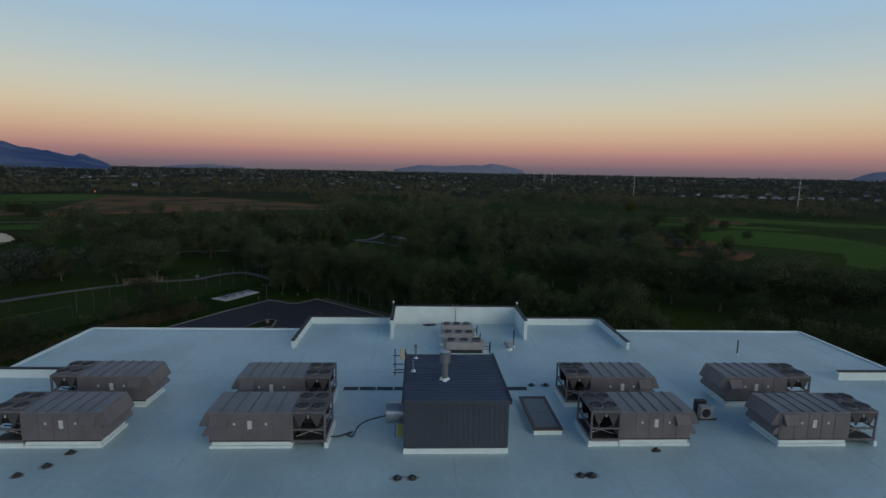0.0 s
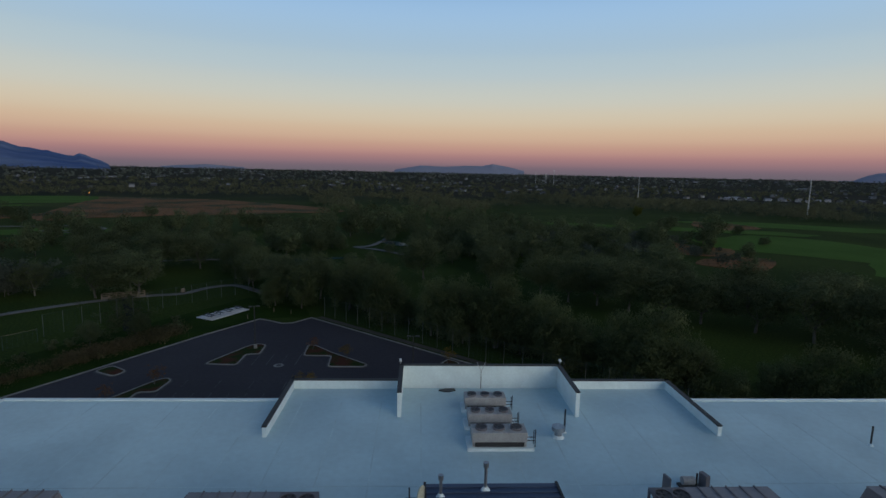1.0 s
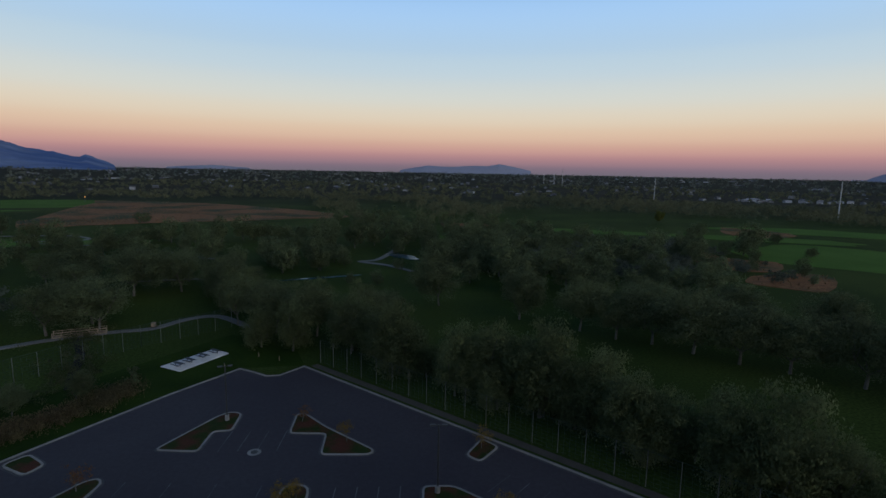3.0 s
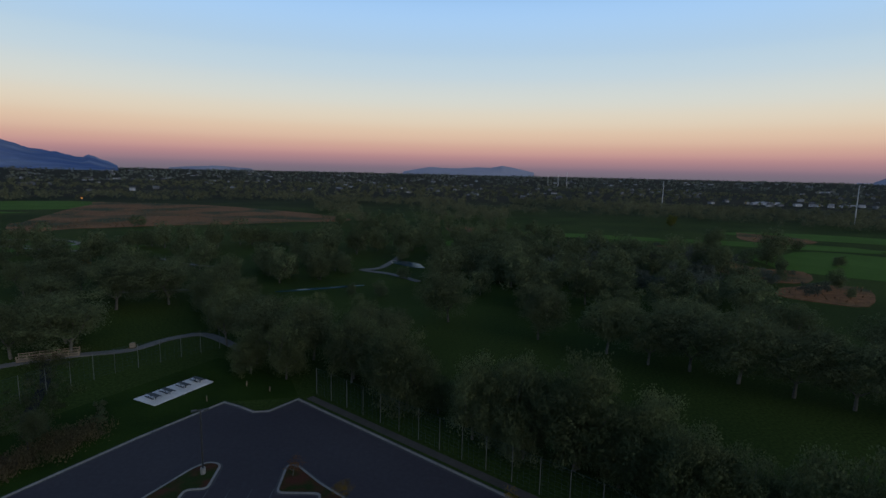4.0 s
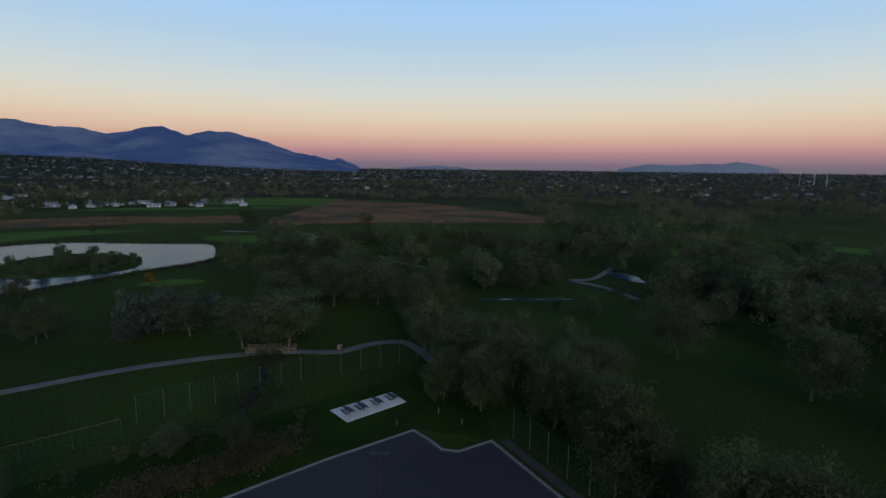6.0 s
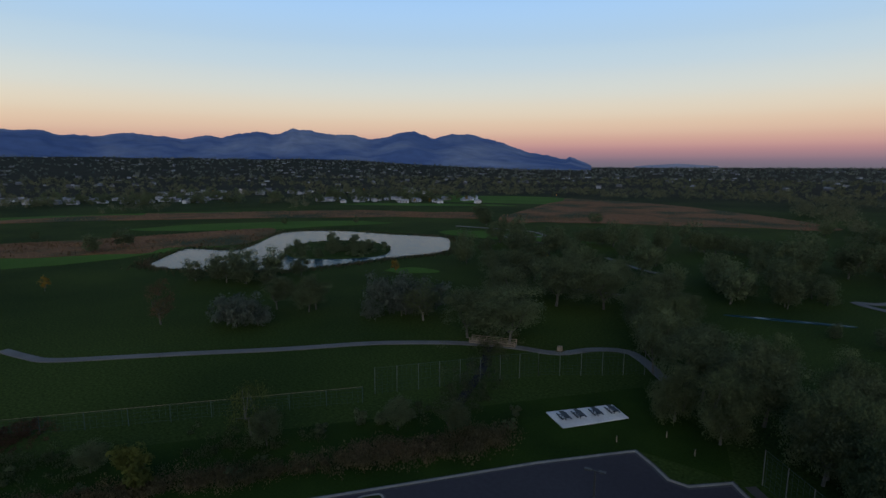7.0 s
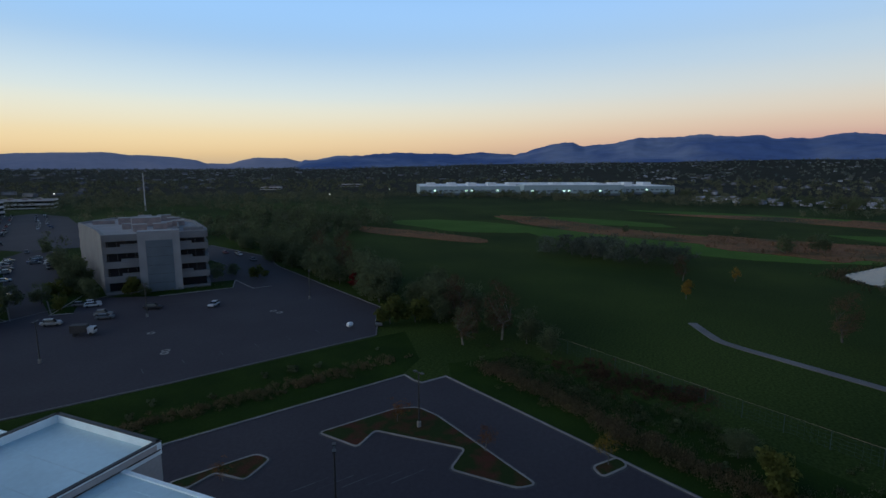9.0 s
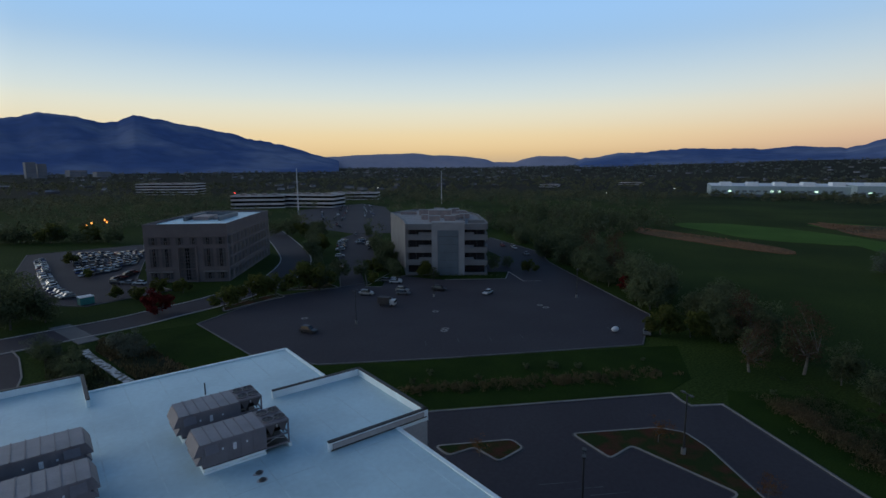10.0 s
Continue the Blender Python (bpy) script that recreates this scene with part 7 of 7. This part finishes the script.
def make_office_b():
    h, w, d = 21.0, 28.8, 60.0
    e = thing("office_block_buff", pose(-35.9, -127.9, 0, 0, 0, 147), "buff masonry office block with gridded windows and a white roof", "office building")
    part("wall", boxes((0, 0, -0.3, w, d, h - 1.0)), M_OFFICE2, e, "buff masonry wall")
    part("cornice", boxes((-0.2, -0.2, h - 4.6, w + 0.2, d + 0.2, h - 4.35), (-0.25, -0.25, 4.6, w + 0.25, d + 0.25, 5.0)), M_OFFICE2, e)
    for dims in ((-0.1, -0.1, h - 1.0, w + 0.1, 0.5, h), (-0.1, d - 0.5, h - 1.0, w + 0.1, d + 0.1, h), (-0.1, 0.5, h - 1.0, 0.5, d - 0.5, h), (w - 0.5, 0.5, h - 1.0, w + 0.1, d - 0.5, h)):
        part("parapet", boxes(dims), M_OFFICE2, e)
    part("roof", boxes((0.5, 0.5, h - 1.0, w - 0.5, d - 0.5, h - 0.8)), M_MEMBRANE, e, "white membrane roof")
    part("roof_plant", boxes((9, 22, h - 0.8, 15, 33, h + 0.6), bevel=0.1), M_ROOFUNIT, e)
    part("plant_screen", boxes((7, 18, h - 0.8, 7.6, 42, h + 0.9), (20, 18, h - 0.8, 20.6, 42, h + 0.9), (7.6, 41.4, h - 0.8, 20, 42, h + 0.9)), M_PANELGREY, e, "grey plant screen")
    part("roof_plant", boxes((16, 24, h - 0.8, 19, 29, h + 0.2), bevel=0.1), M_ROOFUNIT, e)

    def window(x, z, ww, hh):
        """A gridded window: pale mullions over dark panes, the middle light deeper and darker."""
        f = part("window", boxes((x, -0.06, z, x + ww, 0.02, z + hh)), M_PANE, e, "grey gridded window")
        part("pane", boxes((x + ww * 0.38, -0.09, z + 0.1, x + ww * 0.62, -0.05, z + hh - 0.1)), M_GLASS, f, "black middle light")
        for k in range(5):
            xx = x + ww * k / 4
            part("mullion", boxes((xx - 0.06, -0.16, z, xx + 0.06, -0.06, z + hh)), M_OFFICE2, f)
        n = max(2, round(hh / 1.3))
        for k in range(n + 1):
            zz = z + hh * k / n
            part("glazing_bar", boxes((x, -0.14, zz - 0.05, x + ww, -0.06, zz + 0.05)), M_OFFICE2, f)

    u = w / 145.0
    for a, b in ((8, 24), (29, 46), (55, 68), (79, 92), (102, 119), (124, 141)):
        window(a * u, h - 7.4, (b - a) * u, 2.6)
    for a, b in ((8, 24), (29, 46), (102, 119), (124, 141)):
        window(a * u, h - 15.4, (b - a) * u, 6.6)
        window(a * u, 1.2, (b - a) * u, 2.4)
        part("awning", boxes((a * u - 0.3, -1.0, 3.75, b * u + 0.3, 0.0, 3.95)), M_CONC, e, "pale concrete awning")
    window(60 * u, 0.8, 27 * u, h - 9.4)
    for a in (56, 88):
        part("portico_pier", boxes((a * u, -0.7, -0.3, (a + 3) * u, 0.0, h - 8.2)), M_OFFICE2, e)
    part("portico_head", boxes((56 * u, -0.7, h - 8.6, 91 * u, 0.0, h - 8.0)), M_OFFICE2, e)
    # the long side: shallow window strips between string courses
    for z0, z1 in ((1.2, 3.6), (5.6, 8.2), (9.4, 12.2), (13.6, 16.2)):
        for k in range(11):
            y0 = 1.5 + k * (d - 3.0) / 11
            part("window", boxes((w, y0, z0, w + 0.05, y0 + 2.6, z1)), M_PANE, e, "grey window strip")
        part("string_course", boxes((w, 0.4, z1 + 0.25, w + 0.16, d - 0.4, z1 + 0.6)), M_OFFICE2, e)
    return e


make_office_b()


def make_low_office(m, w, d, floors, label):
    e = thing("low_office", m, label, "office building", "low offices beyond the car parks")
    fh = 4.2
    part("glass_core", boxes((0.5, 0.5, -0.3, w - 0.5, d - 0.5, floors * fh - 0.5)), M_GLASS, e, "dark ribbon glazing")
    for k in range(floors + 1):
        ribbon(e, w, d, k * fh - (0.9 if k else 0.3), k * fh + (1.0 if k < floors else 0.4), M_OFFICEW, 0.5, "white band")
    part("roof", boxes((0.5, 0.5, floors * fh - 0.5, w - 0.5, d - 0.5, floors * fh - 0.2)), M_ROOFGREY, e)
    for k in range(4):
        x = w * (0.15 + 0.2 * k)
        part("roof_unit", boxes((x, d * 0.3, floors * fh - 0.2, x + 4, d * 0.6, floors * fh + 1.8)), M_ROOFUNIT, e)
    return e


M_OFFICEW = mat("office_white", (0.50, 0.49, 0.50), (0.40, 0.39, 0.40), scale=0.1, fine=2, rough=0.8, bump=0, world=True, grain=0.1)
make_low_office(pose(-161.7, -465.0, 0, 0, 0, 150), 52, 30, 3, "long white office block with dark ribbon windows")
make_low_office(pose(-210.0, -454.7, 0, 0, 0, 128), 58, 30, 3, "long white office block with dark ribbon windows")
make_low_office(pose(-130.3, -845.2, 0, 0, 0, 140), 90, 40, 4, "distant white office block with dark ribbon windows")
make_low_office(pose(-300.6, -530.7, 0, 0, 0, 140), 60, 26, 2, "low white commercial block among trees")
make_low_office(pose(-790.9, -623.3, 0, 0, 0, 112), 34, 18, 1, "low white commercial block among trees")
make_low_office(pose(-1003.8, -590.1, 0, 0, 0, 112), 50, 20, 1, "low white commercial block among trees")


# dim bluish wall colour carries the haze over the far towers
M_TOWER = mat("haze_tower_wall", (0.17, 0.18, 0.22), (0.14, 0.15, 0.18), scale=0.05, fine=1, rough=0.8, bump=0, world=True, grain=0.1)


def make_tower(x, y, w, h):
    e = thing("distant_tower", pose(x, y, gz(x, y), 0, 0, 20), "hazy distant slab tower in the town", "tower", "towers in the far town")
    part("wall", boxes((-w / 2, -w / 3, -2, w / 2, w / 3, h)), M_TOWER, e)
    for k in range(1, int(h / 5)):
        part("window_band", boxes((-w / 2 - 0.1, -w / 3 - 0.1, k * 5, w / 2 + 0.1, w / 3 + 0.1, k * 5 + 2)), M_PANELGREY, e)


for x, y, w, h in ((-2.8, -2233.4, 30, 56), (-34.0, -2262.1, 28, 50), (-143.8, -2425.8, 60, 24), (-219.2, -2328.2, 50, 20)):
    make_tower(x, y, w, h)


# ---- long white factory ----
def make_factory():
    e = thing("factory", pose(-710.6, -251.8, 0, 0, 0, 118), "very long white factory with small lit windows", "factory")
    L = 395
    part("hall", boxes((0, 0, -0.5, 150, 120, 13.5)), M_FACTORY, e, "white sheet-metal hall")
    part("hall", boxes((150, -25, -0.5, 300, 110, 15.5)), M_FACTORY, e, "white sheet-metal hall")
    part("hall", boxes((300, 5, -0.5, L, 100, 12.5)), M_FACTORY, e, "white sheet-metal hall")
    part("roof", boxes((1, 1, 13.5, 149, 119, 13.9), (151, -24, 15.5, 299, 109, 15.9), (301, 6, 12.5, L - 1, 99, 12.9)), M_ROOFLT, e, "pale flat roofs")
    for k in range(12):
        x = 12 + k * 31
        y = 0 if x < 150 else (-25 if x < 300 else 5)
        part("roof_monitor", boxes((x, y + 20, 12, x + 13, y + 45, 18.0)), M_ROOFLT, e)
    for k in range(50):
        x = 5 + k * 7.8
        y = 0 if x < 150 else (-25 if x < 300 else 5)
        if x % 150 > 138:
            continue
        lit = k in (2, 8, 9, 14, 20, 26, 27, 33, 38, 44)
        part("lit_window" if lit else "dock_door", boxes((x, y - 0.3, 6.2, x + (3.2 if lit else 5), y, 8.2)), M_LIT if lit else M_PANELGREY, e, "greenish lit window" if lit else "")
    for x0, x1, y in ((0, 150, 0), (150, 300, -25), (300, L, 5)):
        part("plinth_band", boxes((x0, y - 0.2, 0, x1, y, 3.2)), M_PANELGREY, e, "grey base band")


M_ROOFLT = mat("pale_roof", (0.60, 0.63, 0.66), (0.50, 0.53, 0.56), scale=0.03, fine=0.8, rough=0.8, bump=0, world=True, grain=0.08)
M_LIT = glow_mat("lit_window", (0.72, 1.0, 0.72), 1.3)
make_factory()


# ---- power poles ----
def make_pylon(x, y, h, label="tall pale steel transmission pole", turn=30):
    z = gz(x, y)
    e = thing("transmission_pole", pose(x, y, z, 0, 0, turn), label + " above the trees", "power pole", "transmission poles")
    part("pole", cyl(bmesh.new(), 0, 0, -1, h, 0.017 * h, 0.010 * h, n=10), M_PYLON, e)
    for k, zz in enumerate((0.70, 0.80, 0.90)):
        bm = bmesh.new()
        rod(bm, (0, 0, h * zz), (3.2 * (1 if k % 2 else -1), 0, h * zz + 0.6), 0.22, 6, 0.12)
        part("crossarm", bm, M_PYLON, e)
        bm = bmesh.new()
        s = 1 if k % 2 else -1
        rod(bm, (3.1 * s, 0, h * zz + 0.5), (3.1 * s, 0, h * zz - 1.4), 0.12, 6)
        part("insulator", bm, M_BLACK, e)


M_PYLON = mat("weathered_steel", (0.42, 0.43, 0.46), (0.34, 0.35, 0.38), scale=0.2, fine=2, rough=0.5, metal=0.2, bump=0)
for x, y, h in ((331, 800, 36), (415, 562, 38), (451.1, 1775.1, 52), (408.5, 1857.9, 40), (459.4, 1927.0, 40), (484.2, 2015.0, 40), (-188.2, -358.4, 40), (-360.4, -377.0, 36), (771.3, 546.2, 44)):
    make_pylon(x, y, h)


# ---- houses ----
def house(e, w, d, h, roof):
    part("wall", boxes((-w / 2, -d / 2, -0.5, w / 2, d / 2, h)), M_HWALL, e)
    bm = bmesh.new()
    v = [bm.verts.new(p) for p in ((-w / 2 - 0.4, -d / 2 - 0.4, h), (w / 2 + 0.4, -d / 2 - 0.4, h), (w / 2 + 0.4, d / 2 + 0.4, h), (-w / 2 - 0.4, d / 2 + 0.4, h), (-w / 2 - 0.2, 0, h + roof), (w / 2 + 0.2, 0, h + roof))]
    for q in ((0, 1, 5, 4), (2, 3, 4, 5), (0, 4, 3), (1, 2, 5), (3, 2, 1, 0)):
        bm.faces.new([v[i] for i in q])
    part("roof", bm, M_HROOFO, e)
    for k in range(3):
        x = -w / 2 + w * (k + 0.6) / 3.4
        part("window", boxes((x, -d / 2 - 0.08, 1.0, x + 1.3, -d / 2, 2.3)), M_GLASS, e)
        part("window", boxes((x, d / 2, 1.0, x + 1.3, d / 2 + 0.08, 2.3)), M_GLASS, e)
    part("garage_door", boxes((w / 2 - 3.2, -d / 2 - 0.1, 0, w / 2 - 0.6, -d / 2, 2.3)), M_SIGN, e)
    return e


M_HWALL = mat("house_siding", (0.37, 0.38, 0.43), (0.24, 0.235, 0.25), scale=0.3, fine=2, rough=0.8, bump=0, rnd=0.4, grain=0.08)
M_HROOFO = mat("shingle_roof", (0.26, 0.27, 0.32), (0.13, 0.13, 0.15), scale=0.3, fine=2, rough=0.85, bump=0, rnd=0.5, grain=0.15)
random.seed(61)
protos_h = [house(thing("house", None, "small pale suburban house with a low gabled roof", "house", "suburban houses"), w, d, h, r) for w, d, h, r in ((15, 9, 3.2, 2.2), (12, 9, 5.4, 2.0), (18, 10, 3.0, 2.4))]
first_h = set()


def put_house(x, y, turn, s=1.0):
    k = random.randrange(3)
    m = Matrix.Translation((x, y, gz(x, y))) @ Matrix.Rotation(radians(turn), 4, "Z") @ Matrix.Diagonal((s, s, s, 1))
    if k in first_h:
        copy_thing(protos_h[k], m)
    else:
        first_h.add(k)
        protos_h[k].matrix_basis = m


def estate(x0, y0, x1, y1, n, rows, step, turn):
    d = Vector((x1 - x0, y1 - y0)).normalized()
    nn = Vector((-d.y, d.x))
    for r in range(rows):
        for k in range(n):
            if random.random() < 0.2:
                continue
            t = (k + random.uniform(-0.5, 0.5)) / (n - 1)
            o = r * step + random.uniform(-12, 12)
            x, y = x0 + (x1 - x0) * t + nn.x * o, y0 + (y1 - y0) * t + nn.y * o
            put_house(x, y, turn + random.choice((0, 90)) + random.uniform(-25, 25), random.uniform(0.7, 1.0))
            for _ in range(1):
                plant(GOLD if random.random() < 0.16 else FARTREE, x + random.uniform(-16, 16), y + random.uniform(-16, 16), random.uniform(0.5, 0.9), group="trees among the houses")


estate(-745, 118, -604, 296, 15, 3, 30, 55)
estate(-540, 405, -408, 530, 12, 3, 28, 45)
estate(-800, 330, -590, 620, 12, 3, 40, 60)
estate(535, 918, 700, 872, 10, 2, 34, -12)


def town(name, n, seed, r0, r1, az, s0, s1):
    """Far roofs and walls, too small to tell apart singly."""
    rng = np.random.default_rng(seed)
    V, F, G = [], [], []
    for _ in range(n):
        a = radians(rng.uniform(*az))
        r = math.sqrt(rng.uniform(r0 * r0, r1 * r1))
        x, y = -math.sin(a) * r, 80 + math.cos(a) * r
        if noise.noise(Vector((x * 0.0035, y * 0.0035, 9.1))) < rng.uniform(-0.35, 0.25) or inside(x, y, LOT4) or any(inside(x, y, f) for f in FAIRWAYS + ROUGHS):
            continue
        z = gz(x, y)
        w, d, h = rng.uniform(s0, s1), rng.uniform(7, 11) * s0 / 10, rng.uniform(2.6, 5.2)
        t = rng.uniform(0, math.pi)
        c, s = math.cos(t), math.sin(t)
        b = len(V)
        for u, v, q in ((-1, -1, 0), (1, -1, 0), (1, 1, 0), (-1, 1, 0), (-1, -1, 1), (1, -1, 1), (1, 1, 1), (-1, 1, 1)):
            V.append((x + u * w / 2 * c - v * d / 2 * s, y + u * w / 2 * s + v * d / 2 * c, z + q * h - 0.5))
        rise = h + rng.uniform(0.3, 2.6)
        for u in (-1, 1):
            V.append((x + u * w / 2 * c, y + u * w / 2 * s, z + rise))
        F += [(b, b + 1, b + 5, b + 4), (b + 1, b + 2, b + 6, b + 5), (b + 2, b + 3, b + 7, b + 6), (b + 3, b, b + 4, b + 7)]
        G += [(b + 4, b + 5, b + 9, b + 8), (b + 6, b + 7, b + 8, b + 9), (b + 5, b + 6, b + 9), (b + 7, b + 4, b + 8)]
    e = thing(name, None, "distant town of small pale houses among dark trees", "town", kind="stuff")
    raw("walls", V, F, M_HOUSE, e)
    raw("roofs", V, G, M_HROOF, e)


town("town", 420, 301, 900, 1800, (-50, 112), 7, 13)
town("town", 1050, 302, 1700, 4200, (-50, 135), 9, 24)
town("town", 600, 303, 900, 4000, (130, 200), 9, 24)

# lit lamps in the town
M_LAMP = glow_mat("sodium_lamp", (1.0, 0.32, 0.05), 2.6)
M_LAMPW = glow_mat("white_lamp", (1.0, 0.95, 0.75), 5.0)
M_LAMPR = glow_mat("red_sign", (1.0, 0.05, 0.04), 5.0)
for x, y, h, s, m in ((-29.1, -282.2, 8, 0.9, M_LAMP), (-32.7, -298.2, 8, 0.9, M_LAMP), (-41.1, -316.6, 8, 0.9, M_LAMP), (-40.7, -299.5, 8, 0.9, M_LAMP), (-167.5, -469.1, 15.2, 1.0, M_LAMPR), (-768.2, -333.7, 6, 1.0, M_LAMPW), (-369.2, 636.1, 6, 0.8, M_LAMP),
                      (-676.3, 419.6, 5, 0.9, M_LAMP), (-583.3, -321.8, 6, 0.9, M_LAMPW), (-461.4, -682.1, 6, 0.9, M_LAMPW)):
    e = thing("street_lamp", pose(x, y, gz(x, y)), "lit street lamp on a thin pole in the town", "lamp post", "lit lamps in the town")
    part("pole", cyl(bmesh.new(), 0, 0, -0.2, h, 0.1, n=6), M_POST, e)
    bm = bmesh.new()
    bmesh.ops.create_uvsphere(bm, u_segments=8, v_segments=6, radius=s * 0.6)
    bmesh.ops.translate(bm, vec=(0, 0, h), verts=bm.verts[:])
    part("bulb", bm, m, e, "glowing lamp")
